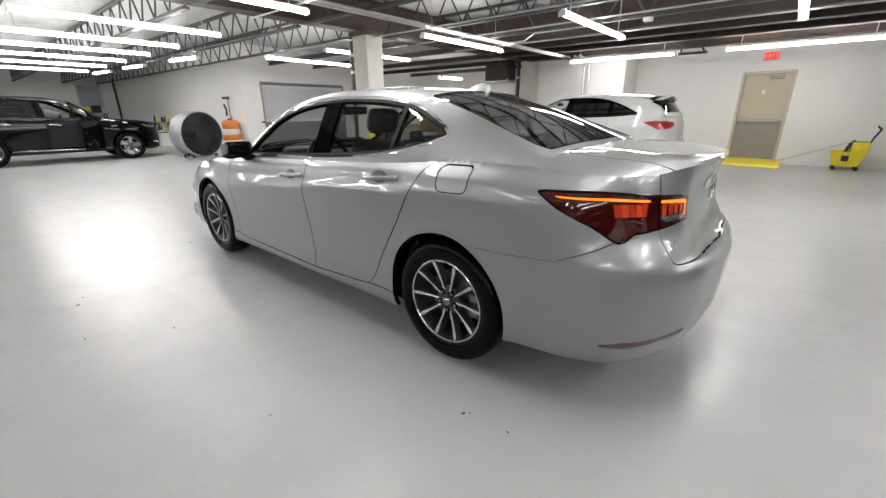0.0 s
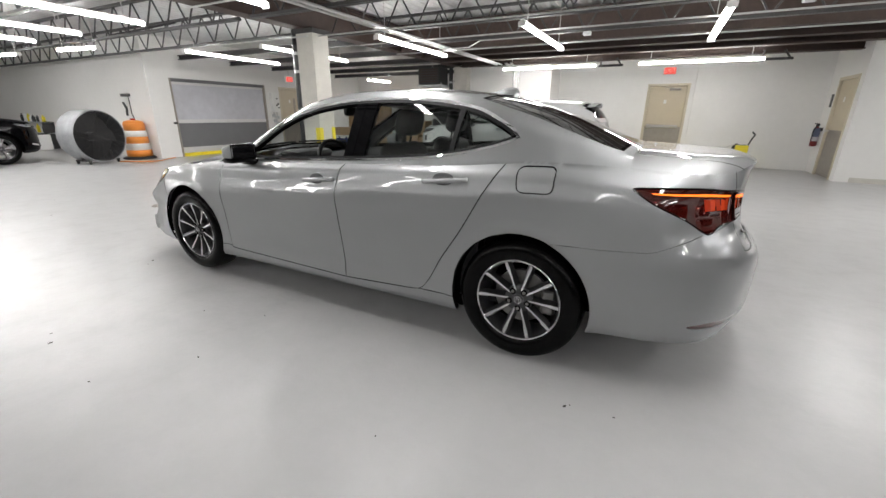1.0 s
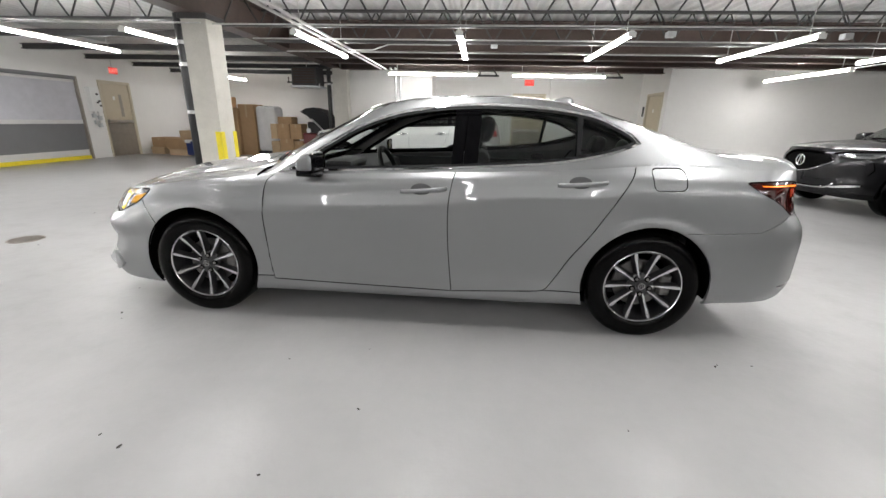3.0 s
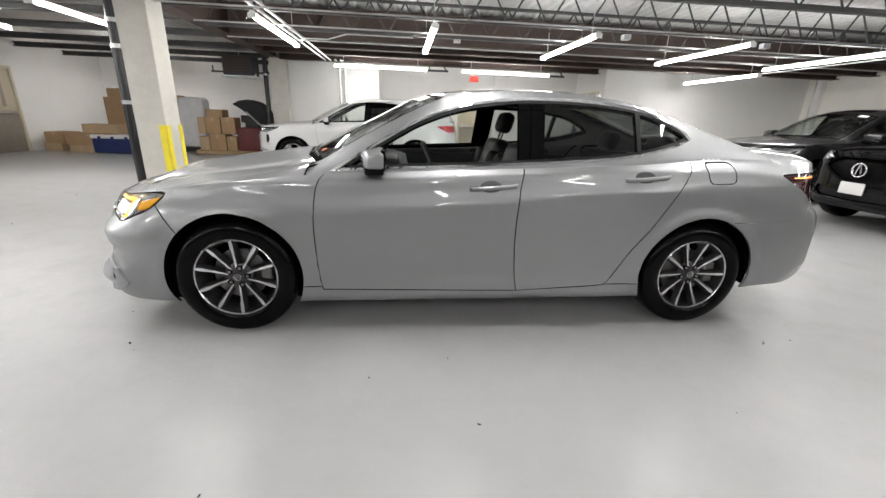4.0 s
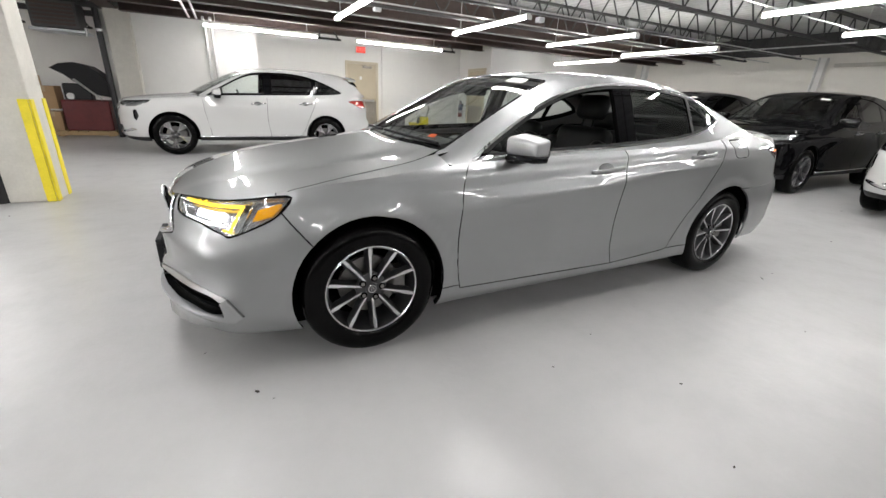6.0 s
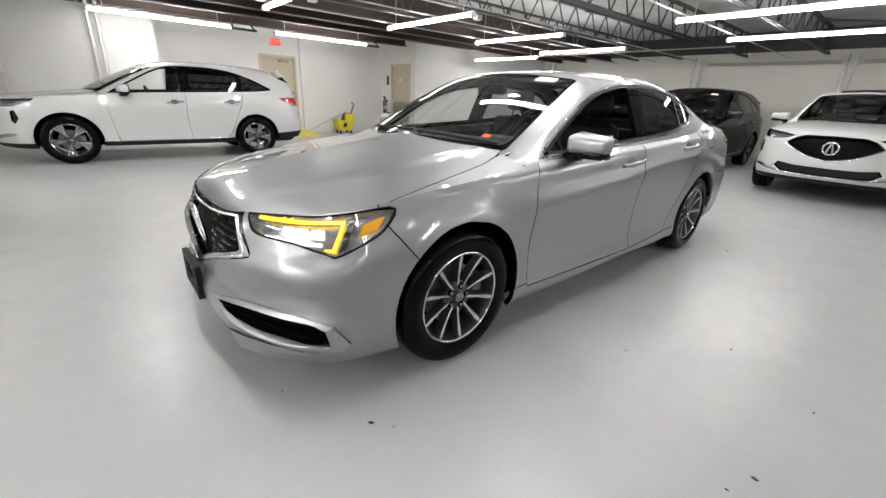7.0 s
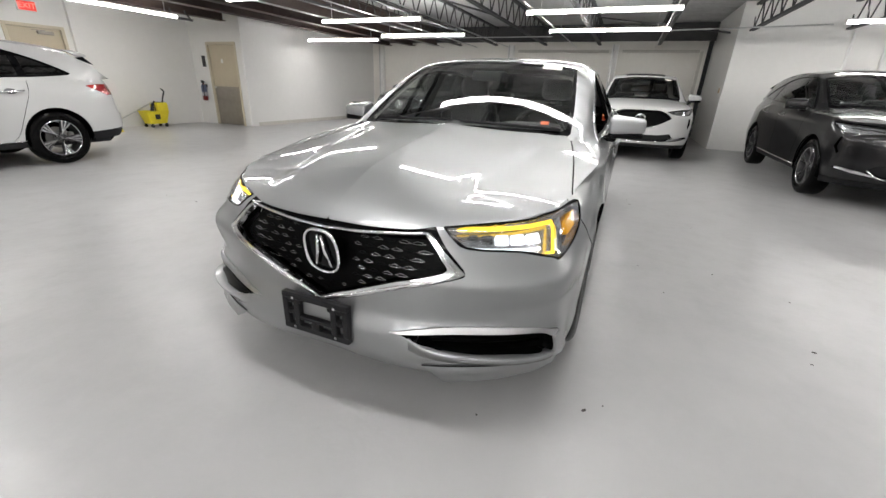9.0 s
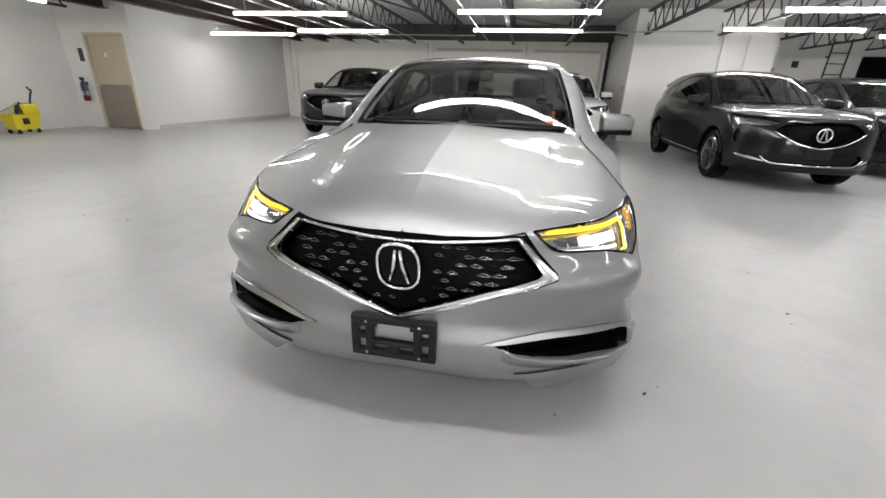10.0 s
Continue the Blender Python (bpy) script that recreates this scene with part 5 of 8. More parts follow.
    for bm in low_bar(c, [(0.425, 0.269), (0.52, 0.275), (0.70, 0.283), (0.82, 0.283), (0.89, 0.282)], 0.005, 0.005, 0.004):
        part("lip_seam", bm, C_MATT, root)
    for bm in low_bar(c, hl + [hl[0]], 0.008, 0.007, 0.0, per=3):
        part("lamp_seal", bm, C_BLACK, root)
    for bm in list(low_bar(c, tail[:4] + [(5.45, 0.962), (5.58, 0.948)], 0.011, 0.006, -0.001, per=3)) + list(low_bar(c, tail[7:] + [tail[0]], 0.007, 0.006, -0.001, per=3)):
        part("lamp_seal", bm, C_BLACK, root)
    part("boot_panel", boxm(3.18, -0.70, 0.70, 3.2, 0.70, 1.07), C_MATT, root)
    part("parcel_shelf", boxm(2.62, -0.66, 0.97, 3.2, 0.66, 0.99), C_MATT, root)
    for sg in (1, -1):
        bm = bmesh.new()
        rim = [(0.42, 0.266, 0.001), (0.47, 0.269, 0.003), (0.52, 0.272, 0.005), (0.61, 0.277, 0.006), (0.70, 0.280, 0.007), (0.82, 0.282, 0.007), (0.90, 0.284, 0.005), (0.965, 0.294, 0.0)]
        edge = [(0.425, 0.262, 0.002), (0.465, 0.238, 0.020), (0.505, 0.212, 0.040), (0.61, 0.222, 0.036), (0.70, 0.231, 0.031), (0.82, 0.245, 0.023), (0.90, 0.257, 0.015), (0.965, 0.288, 0.0)]
        rows = [[bm.verts.new(tuple(on_low(c, (p[0], p[1]), p[2]) * Vector((1, sg, 1)))) for p in r] for r in (rim, edge)]
        rows.append([bm.verts.new(tuple(on_low(c, (p[0], p[1] + 0.004), -0.03) * Vector((1, sg, 1)))) for p in edge])
        for r, q in zip(rows, rows[1:]):
            for i in range(len(r) - 1):
                bm.faces.new((r[i], r[i + 1], q[i + 1], q[i]) if sg < 0 else (r[i], q[i], q[i + 1], r[i + 1]))
        part("bumper_lip", bm, P_SILVER, root, smooth=True, angle=30)
    # plate bracket with cut-outs
    px = on_low(c, (0.0, 0.38), 0).x - 0.012
    bm = bmesh.new()
    bars = [(-0.152, 0.30, 0.152, 0.325), (-0.152, 0.436, 0.152, 0.46), (-0.075, 0.352, 0.075, 0.367), (-0.02, 0.325, 0.02, 0.352)]
    for sg in (-1, 1):
        for y0, z0, y1, z1 in ((0.127, 0.325, 0.152, 0.436), (0.073, 0.325, 0.100, 0.436), (0.100, 0.368, 0.127, 0.390), (0.100, 0.418, 0.127, 0.436), (0.060, 0.420, 0.075, 0.436)):
            bars.append((min(sg * y0, sg * y1), z0, max(sg * y0, sg * y1), z1))
    for y0, z0, y1, z1 in bars:
        box(bm, px - 0.014, y0, z0, px + 0.014, y1, z1, 0.003)
    pb = part("plate_bracket", bm, C_MATT, root, "empty black plastic plate bracket")
    for y in (-0.095, 0.095):
        for z in (0.318, 0.443):
            part("screw", tube(bmesh.new(), (px - 0.018, y, z), (px - 0.01, y, z), 0.006, 10), C_SATIN, pb)
    # top: hood, cowl, fender tops, deck
    tops = c.top_skin(16)
    hood = [(-1.2, -0.05), (-1.2, 1.2), (-0.455, 1.2), (-0.452, 0.835)] + [tuple(p) for p in spline([(-0.44, 0.815), (-0.2, 0.787), (0.1, 0.748), (0.33, 0.705), (0.44, 0.66)], 4)] + [tuple(p) for p in spline([(0.42, 0.60), (0.36, 0.40), (0.315, 0.20), (0.30, -0.05)], 4)]
    tops.cut("hood", hood)
    tops.cut("gone", [(0.405, 0.718), (0.405, 1.2), (3.215, 1.2), (3.215, 0.68), (3.22, 0.50), (3.24, -0.05), (0.62, -0.05), (0.62, 0.718)])
    tops.cut("cowl", [(0.2, -0.05), (0.2, 0.70), (0.62, 0.70), (0.62, -0.05)], over=("",))
    tops.cut("trunk_lid", [(3.235, -0.05), (3.235, 0.55), (3.26, 0.585), (3.55, 0.575), (3.66, 0.56), (4.2, 0.56), (4.2, -0.05)], over=("",))
    T = c.top
    hd = part("hood", tops.piece("hood", T, side=0, flip=True, fold=True), P_SILVER, root, smooth=True)
    part("cowl", tops.piece("cowl", T, gap=0, side=0, flip=True, sink=0.012, lip=0.0), C_MATT, root, smooth=True)
    tops.rename(lambda x, y, n: n == "" and x > 2, "deck_side")
    for fb, sg in zip(fenders, (-1, 1)):
        tops.piece("", T, side=sg, flip=True, lip=0.012, out=fb)
        bmesh.ops.remove_doubles(fb, verts=fb.verts, dist=3e-4)
        part("front_fender", fb, P_SILVER, root, smooth=True, angle=45)
    tops.piece("deck_side", T, side=0, flip=True, lip=0.012, out=qp)
    tops.piece("trunk_lid", T, side=0, flip=True, out=lidbm)
    part("trunk_lid", lidbm, P_SILVER, root, smooth=True)
    # lip spoiler on the deck's edge
    bm = bmesh.new()
    pts = [(3.635 + 0.112 * (1 - (abs(y) / 0.56) ** 2.2), y, 1.040 + 0.042 * (1 - (abs(y) / 0.60) ** 4)) for y in [-0.56 + 1.12 * i / 24 for i in range(25)]]
    ribbon(bm, pts, 0.045, 0.014)
    part("lip_spoiler", bm, P_SILVER, root, smooth=True, angle=60)
    # glasshouse sides
    sides = c.side_skin(72, 14)
    low_edge = [(0.540, 0.944), (0.9, 0.964), (1.6, 1.000), (2.10, 1.036), (2.34, 1.068), (2.53, 1.110), (2.64, 1.146), (2.686, 1.168)]
    up_edge = [(2.645, 1.214), (2.565, 1.258), (2.42, 1.318), (2.2, 1.354), (1.95, 1.370), (1.7, 1.370), (1.47, 1.350), (1.25, 1.310), (1.05, 1.240), (0.9, 1.162), (0.71, 1.050)]
    dlo = [tuple(p) for p in spline(low_edge, 5)] + [tuple(p) for p in spline(up_edge, 5)]
    cen = np.array([1.7, 1.16])

    def shrink(poly, d):
        out = []
        n = len(poly)
        for i in range(n):
            a, b = np.array(poly[i - 1]), np.array(poly[(i + 1) % n])
            t = (b - a) / max(1e-9, np.linalg.norm(b - a))
            out.append(tuple(np.array(poly[i]) + np.array([-t[1], t[0]]) * d))
        return out
    sides.cut("trim", dlo)
    sides.cut("seal", shrink(dlo, 0.011), over=("trim",))
    inner = shrink(dlo, 0.028)
    sides.cut("glass_f", inner, over=("seal",))
    sides.cut("pillar", [(1.585, 0.9), (1.655, 0.9), (1.695, 1.5), (1.612, 1.5)], over=("glass_f",))
    sides.cut("pillar2", [(1.655, 0.9), (1.742, 0.9), (1.775, 1.5), (1.695, 1.5)], over=("glass_f",))
    sides.cut("glass_q", [(2.32, 0.9), (2.9, 0.9), (2.9, 1.5), (2.37, 1.5)], over=("glass_f",))
    sides.cut("divider", [(2.300, 0.9), (2.327, 0.9), (2.372, 1.5), (2.335, 1.5)], over=("glass_f", "glass_q"))
    sides.cut("glass_r", [(1.742, 0.9), (2.36, 0.9), (2.36, 1.5), (1.775, 1.5)], over=("glass_f",))
    S = c.side
    frame_bm = sides.piece("", S, gap=0, side=0, lip=0.03, out=qp)
    for sg in (1, -1):
        part("window_trim", sides.piece("trim", S, gap=0, side=sg, sink=-0.003, lip=0.012, dark=False), C_CHROME, root, "chrome window surround", smooth=True)
        part("pillar_trim", sides.piece("", S, gap=0, side=sg, sink=0.032, lip=0), C_HEADLINER, root, "pale grey inner pillar trim", smooth=True)
        part("window_seal", sides.piece(("seal",), S, gap=0, side=sg, sink=0.004, lip=0.03), C_MATT, root, smooth=True)
        part("door_pillar", sides.piece("pillar", S, gap=0.003, side=sg, sink=0.002, lip=0.03), C_BLACK, root, smooth=True)
        part("door_pillar", sides.piece("pillar2", S, gap=0.002, side=sg, sink=0.002, lip=0.03), C_BLACK, root, smooth=True)
        part("window_divider", sides.piece("divider", S, gap=0.002, side=sg, sink=0.002, lip=0.03), C_MATT, root, smooth=True)
        part("rear_door_glass", sides.piece("glass_r", S, gap=0, side=sg, sink=0.008, lip=0), C_TINT, root, smooth=True)
        part("quarter_glass", sides.piece("glass_q", S, gap=0, side=sg, sink=0.006, lip=0), C_TINT, root, smooth=True)
        if sg > 0:
            part("front_door_glass", sides.piece("glass_f", S, gap=0, side=sg, sink=0.008, lip=0), C_GLASS, root, smooth=True)
    # roof, windscreen and rear window
    rf = c.roof_skin(72, 16)
    ws = [(0.452, -0.05), (0.452, 0.93), (0.48, 0.955), (1.165, 0.955), (1.195, 0.91), (1.20, -0.05)]
    rf.cut("frit", ws)
    rf.cut("windscreen", [(0.50, -0.05), (0.50, 0.89), (0.53, 0.925), (1.14, 0.925), (1.168, 0.89), (1.172, -0.05)], over=("frit",))
    rf.cut("frit_r", [(2.38, -0.05), (2.38, 0.88), (2.41, 0.92), (3.10, 0.945), (3.165, 0.90), (3.178, -0.05)])
    rf.cut("rear_window", [(2.41, -0.05), (2.41, 0.86), (2.435, 0.89), (3.09, 0.915), (3.145, 0.87), (3.155, -0.05)], over=("frit_r",))
    rf.cut("sunroof", rounded([(1.30, -0.2), (1.74, -0.2), (1.74, 0.60), (1.30, 0.60)], 0.06))
    rf.cut("skip", [(0.0, -0.05), (0.452, -0.05), (0.452, 0.92), (0.0, 0.92)])
    Rf = c.roof
    rf.piece("", Rf, gap=0.0, side=0, lip=0.02, flip=True, out=frame_bm)
    bmesh.ops.remove_doubles(frame_bm, verts=frame_bm.verts, dist=6e-4)
    part("upper_body", frame_bm, P_SILVER, root, smooth=True, angle=50)
    part("windscreen", rf.piece("windscreen", Rf, gap=0, side=0, flip=True, sink=0.004, lip=0), C_GLASS, root, smooth=True)
    part("windscreen_border", rf.piece("frit", Rf, gap=0, side=0, flip=True, sink=0.003, lip=0), C_BLACK, root, smooth=True)
    part("rear_window", rf.piece("rear_window", Rf, gap=0, side=0, flip=True, sink=0.004, lip=0), C_REARTINT, root, smooth=True)
    part("rear_window_border", rf.piece("frit_r", Rf, gap=0, side=0, flip=True, sink=0.003, lip=0), C_BLACK, root, smooth=True)
    part("sunroof", rf.piece("sunroof", Rf, gap=0.003, side=0, flip=True, sink=0.003, lip=0.01), C_BLACK, root, "dark glass sunroof", smooth=True)
    part("headliner", rf.piece(("", "sunroof"), Rf, gap=0, side=0, flip=True, sink=0.045, lip=0), C_HEADLINER, root, smooth=True)
    # aerial fin
    bm = bmesh.new()
    fin = []
    for t in range(9):
        u = t / 8
        x = 2.22 + 0.20 * u
        z0 = c.roof(x - 0.01, 0)[2] - 0.012
        h = 0.062 * math.sin(min(1, u * 1.12) * math.pi / 2) * (1 if u < 0.93 else 0.55)
        w = 0.030 * math.sin(math.pi * (0.12 + 0.8 * u)) + 0.004
        fin.append([bm.verts.new((x, w, z0)), bm.verts.new((x + 0.015, w * 0.45, z0 + h * 0.75)), bm.verts.new((x + 0.02, 0, z0 + h)), bm.verts.new((x + 0.015, -w * 0.45, z0 + h * 0.75)), bm.verts.new((x, -w, z0))])
    for a, b in zip(fin, fin[1:]):
        for k in range(4):
            bm.faces.new((a[k], b[k], b[k + 1], a[k + 1]))
    bm.faces.new(fin[-1])
    bm.faces.new(fin[0][::-1])
    part("aerial_fin", bm, P_SILVER, root, smooth=True)
    # wipers, papers
    for y0, y1 in ((-0.62, -0.05), (0.0, 0.55)):
        bm = bmesh.new()
        ribbon(bm, [(0.37 + 0.10 * (abs(y) / 0.62) ** 2 - 0.02, y, c.top(0.36, 0)[2] + 0.012 - 0.02 * (abs(y) / 0.6) ** 2) for y in [y0 + (y1 - y0) * i / 6 for i in range(7)]], 0.014, 0.016)
        part("wiper", bm, C_MATT, root)

    def paper(u, w0, w1, u1, mat, label):
        bm = bmesh.new()
        q = [bm.verts.new(Vector(c.roof(uu, abs(ww))) * Vector((1, math.copysign(1, ww), 1)) + Vector((-0.004, 0, 0.006))) for uu, ww in ((u, w0), (u, w1), (u1, w1), (u1, w0))]
        bm.faces.new(q)
        part("paper_label", bm, mat, root, label)
    paper(1.095, -0.80, -0.60, 1.155, C_PAPER, "white paper label on the windscreen")
    paper(0.535, -0.78, -0.72, 0.562, C_ORANGEST, "orange sticker inside the windscreen")
    # handles, mirrors, rear badge bars
    for hx, hz in ((1.442, 0.882), (2.343, 0.948)):
        door_handle(root, hx, c.low(ax(hx), hz)[1] - 0.002, hz, P_SILVER)
    side_mirror(root, 0.79, 0.862, 1.014, P_SILVER, 0.9)
    bm = boxm(3.712, -0.60, 0.765, 3.722, -0.50, 0.782)
    part("rear_lettering", bm, C_CHROME, root, "small chrome lettering as a plain bar")
    bm = bmesh.new()
    ribbon(bm, [(3.748 - 0.0 * i, 0.05 * math.cos(2 * math.pi * i / 20), 0.93 + 0.055 * math.sin(2 * math.pi * i / 20)) for i in range(20)], 0.014, 0.014, up=[(1, 0, 0)] * 20, closed=True)
    part("rear_badge", bm, C_CHROME, root, smooth=True)
    # under the body
    # black block set low to deepen the shade under the car
    part("underbody", boxm(-0.60, -0.76, 0.15, 2.95, 0.76, 0.30, 0.03), C_LINER, root)
    part("engine_bay", boxm(-0.74, -0.42, 0.25, 0.40, 0.42, 0.70, 0.03), C_LINER, root)
    part("boot_floor", boxm(3.0, -0.68, 0.25, 3.60, 0.68, 0.70, 0.03), C_LINER, root)
    arch_liners(root, (0.0, base), 0.345, 0.3745, 0.52, 0.885)
    cabin(root, dict(x0=0.42, x1=3.0, w=0.80, dash=0.955, seat_z=0.26, front_seat=1.42, rear_seat=2.32, mirror=(1.02, 1.29)))
    for sg in (1, -1):
        part("door_panel", boxm(0.55, sg * 0.78, 0.3, 2.5, sg * 0.80, 0.93), C_CABIN, root)
    add_wheels(root, wheel_meshes(R, 0.229, 0.225, "ten"), R, base, 0.795, spin=(0.367, 0.5, 0.02, 0.3))
    return root


build_sedan(pose(-4.05, 2.40, 0))

# ---------------------------------------------------------------- sport utility vehicles
SUV = dict(
    outline=[(-0.95, 0.0), (-0.942, 0.20), (-0.89, 0.45), (-0.78, 0.68), (-0.60, 0.86), (-0.35, 0.942), (0.0, 0.965), (0.8, 0.975), (1.8, 0.978), (2.8, 0.972),
             (3.3, 0.955), (3.62, 0.88), (3.82, 0.70), (3.93, 0.40), (3.955, 0.2), (3.96, 0.0)],
    profiles=[
        (-0.95, [(0.24, 0.12), (0.30, 0.04), (0.42, 0.0), (0.55, 0.0), (0.72, 0.015), (0.86, 0.045), (0.95, 0.10), (1.0, 0.16)]),
        (-0.60, [(0.24, 0.09), (0.32, 0.03), (0.46, 0.0), (0.60, 0.012), (0.72, 0.012), (0.82, 0.02), (0.92, 0.06), (1.02, 0.13)]),
        (-0.28, [(0.25, 0.05), (0.45, 0.01), (0.65, 0.0), (0.80, 0.008), (0.92, 0.03), (1.04, 0.09)]),
        (1.20, [(0.26, 0.07), (0.32, 0.02), (0.45, 0.032), (0.65, 0.028), (0.82, 0.008), (0.90, 0.004), (0.98, 0.022), (1.10, 0.085)]),
        (2.80, [(0.28, 0.06), (0.45, 0.02), (0.65, 0.004), (0.85, 0.008), (0.98, 0.018), (1.06, 0.045), (1.17, 0.11)]),
        (3.45, [(0.30, 0.06), (0.45, 0.02), (0.62, 0.0), (0.80, 0.015), (0.98, 0.035), (1.08, 0.07), (1.19, 0.13)]),
        (3.96, [(0.32, 0.15), (0.40, 0.05), (0.54, 0.0), (0.66, 0.015), (0.73, 0.09), (0.90, 0.10), (1.05, 0.115), (1.20, 0.16)])],
    shoulder=[(-0.95, 0.985), (-0.6, 0.99), (-0.3, 1.012), (0.0, 1.032), (0.5, 1.06), (0.8, 1.075), (1.5, 1.10), (2.2, 1.125), (2.8, 1.15), (3.3, 1.172), (3.7, 1.182), (3.96, 1.19)],
    bottom=[(-0.95, 0.27), (-0.5, 0.25), (0.0, 0.26), (0.5, 0.27), (2.3, 0.28), (2.9, 0.30), (3.96, 0.34)],
    centre=[(-0.80, 0.985), (-0.65, 1.022), (-0.4, 1.062), (0.0, 1.105), (0.4, 1.135), (0.9, 1.16), (3.4, 1.20), (3.82, 1.19)],
    rail=[(0.45, 0.775, 1.075), (0.7, 0.75, 1.225), (1.0, 0.71, 1.39), (1.3, 0.668, 1.53), (1.6, 0.645, 1.605), (2.2, 0.636, 1.635), (2.8, 0.648, 1.605), (3.2, 0.668, 1.545), (3.48, 0.70, 1.43), (3.74, 0.75, 1.195)],
    spine=[(0.45, 0.20, 1.09), (0.7, 0.46, 1.245), (1.0, 0.80, 1.425), (1.3, 1.16, 1.58), (1.6, 1.53, 1.662), (2.2, 2.2, 1.69), (2.8, 2.84, 1.675), (3.2, 3.34, 1.625), (3.48, 3.62, 1.47), (3.74, 3.83, 1.20)],
    dome=5.0,
)


def build_suv(m, body, wheel_style="five", label=""):
    root = thing("suv", label, "car", m=m)
    c = CarShape(SUV)
    R, base = 0.372, 2.82
    skin = c.low_skin(18)
    for x in (0.0, base):
        skin.cut("arch", c.sx(circle(x, 0.375, 0.418, 36)))
    fe = spline([(0.53, 1.12), (0.535, 1.0), (0.56, 0.75), (0.60, 0.50), (0.62, 0.345)], 4)
    bp = spline([(1.70, 0.34), (1.665, 0.55), (1.655, 0.80), (1.68, 1.16)], 4)
    re_ = spline([(2.26, 0.35), (2.36, 0.46), (2.43, 0.62), (2.52, 0.82), (2.60, 1.0), (2.65, 1.2)], 4)
    skin.cut("front_door", c.sx([tuple(p) for p in fe] + [tuple(p) for p in bp]), over=("",))
    skin.cut("rear_door", c.sx([tuple(p) for p in bp[::-1]] + [tuple(p) for p in re_]), over=("",))
    skin.cut("hl", c.fr([(0.47, 0.922), (0.58, 0.876), (0.76, 0.858)]) + c.sx([(-0.56, 0.868), (-0.36, 0.940), (-0.30, 0.985), (-0.50, 0.972)]) + c.fr([(0.70, 0.957)]))
    skin.cut("drl", c.fr([(0.53, 0.915), (0.70, 0.932)]) + c.sx([(-0.56, 0.945), (-0.57, 0.93)]) + c.fr([(0.70, 0.917), (0.55, 0.90)]), over=("hl",))
    skin.cut("surround", [(-0.05, 0.945)] + c.fr([(0.34, 0.938), (0.45, 0.90), (0.545, 0.815), (0.50, 0.775), (0.25, 0.645)]) + [(0.0, 0.595), (-0.05, 0.595)])
    skin.cut("grille", [(-0.05, 0.932)] + c.fr([(0.33, 0.925), (0.43, 0.89), (0.515, 0.815), (0.475, 0.785), (0.24, 0.665)]) + [(0.0, 0.615), (-0.05, 0.615)])
    skin.cut("inlet", [(-0.05, 0.50)] + c.fr([(0.35, 0.505), (0.56, 0.53), (0.60, 0.47), (0.50, 0.40)]) + [(0.0, 0.385), (-0.05, 0.385)])
    skin.cut("fog", c.fr([(0.57, 0.415), (0.70, 0.452), (0.80, 0.472)]) + c.sx([(-0.60, 0.474), (-0.60, 0.452)]) + c.fr([(0.72, 0.412), (0.56, 0.392)]))
    skin.cut("vent", c.sx([(-0.60, 0.80), (-0.55, 0.81), (-0.52, 0.70), (-0.575, 0.62), (-0.605, 0.66)]))
    skin.cut("tail", c.sx([(3.33, 1.095), (3.55, 1.118)]) + c.re([(0.70, 1.112), (0.48, 1.085), (0.50, 1.02), (0.70, 0.972)]) + c.sx([(3.62, 0.958), (3.50, 1.02)]))
    skin.cut("sill", c.sx([(0.35, 0.0), (0.35, 0.335), (2.45, 0.355), (2.45, 0.0)]), over=("",))
    skin.cut("skirt", [(-0.1, 0.0)] + c.sx([(-0.30, 0.0), (-0.30, 0.33), (-0.65, 0.325)]) + [(-0.1, 0.335)], over=("",))
    skin.cut("skirt_rear", c.sx([(3.1, 0.0), (3.1, 0.42), (3.6, 0.45)]) + c.re([(0.4, 0.47)]) + [(c.length + 0.1, 0.47), (c.length + 0.1, 0.0)], over=("",))
    L = c.low
    for sg in (-1, 1):
        part("front_door", skin.piece("front_door", L, side=sg), body, root, smooth=True)
        part("rear_door", skin.piece("rear_door", L, side=sg), body, root, smooth=True)
        part("sill", skin.piece("sill", L, side=sg, lip=0.03), C_MATT, root, smooth=True)
        h = part("headlight", skin.piece(("hl",), L, gap=0, side=sg, sink=0.03, lip=0), C_LAMPIN, root, smooth=True)
        part("lamp_lens", skin.piece(("hl", "drl"), L, gap=0.003, side=sg, lip=0.04), C_LENS, h, smooth=True)
        part("light_bar", skin.piece("drl", L, gap=0, side=sg, sink=0.015, lip=0.01), C_LEDOFF, h, smooth=True)
        part("tail_light", skin.piece("tail", L, gap=0.002, side=sg, sink=-0.004, lip=0.03, dark=False), C_REDUNLIT, root, "red tail light", smooth=True)
        part("fog_lamp_trim", skin.piece("fog", L, gap=0.002, side=sg, sink=0.012, lip=0.02), C_CHROME, root, smooth=True)
        part("side_vent", skin.piece("vent", L, gap=0.002, side=sg, sink=0.03, lip=0), C_MATT, root, smooth=True)
    for bm in low_bar(c, c.sx([(0.40, 0.345), (1.4, 0.352), (2.42, 0.365)]), 0.016, 0.016, 0.004):
        part("sill_trim", bm, C_CHROME, root, smooth=True)
    shell = skin.piece("", L, side=0, lip=0.015)
    part("front_skirt", skin.piece("skirt", L, gap=0.001, side=0, lip=0.02), C_MATT, root, smooth=True)
    part("rear_skirt", skin.piece("skirt_rear", L, gap=0.001, side=0, lip=0.02), C_MATT, root, smooth=True)
    gr = part("grille", skin.piece("grille", L, gap=0, side=0, sink=0.04, lip=0), C_GRILLE, root, "black mesh grille", smooth=True)
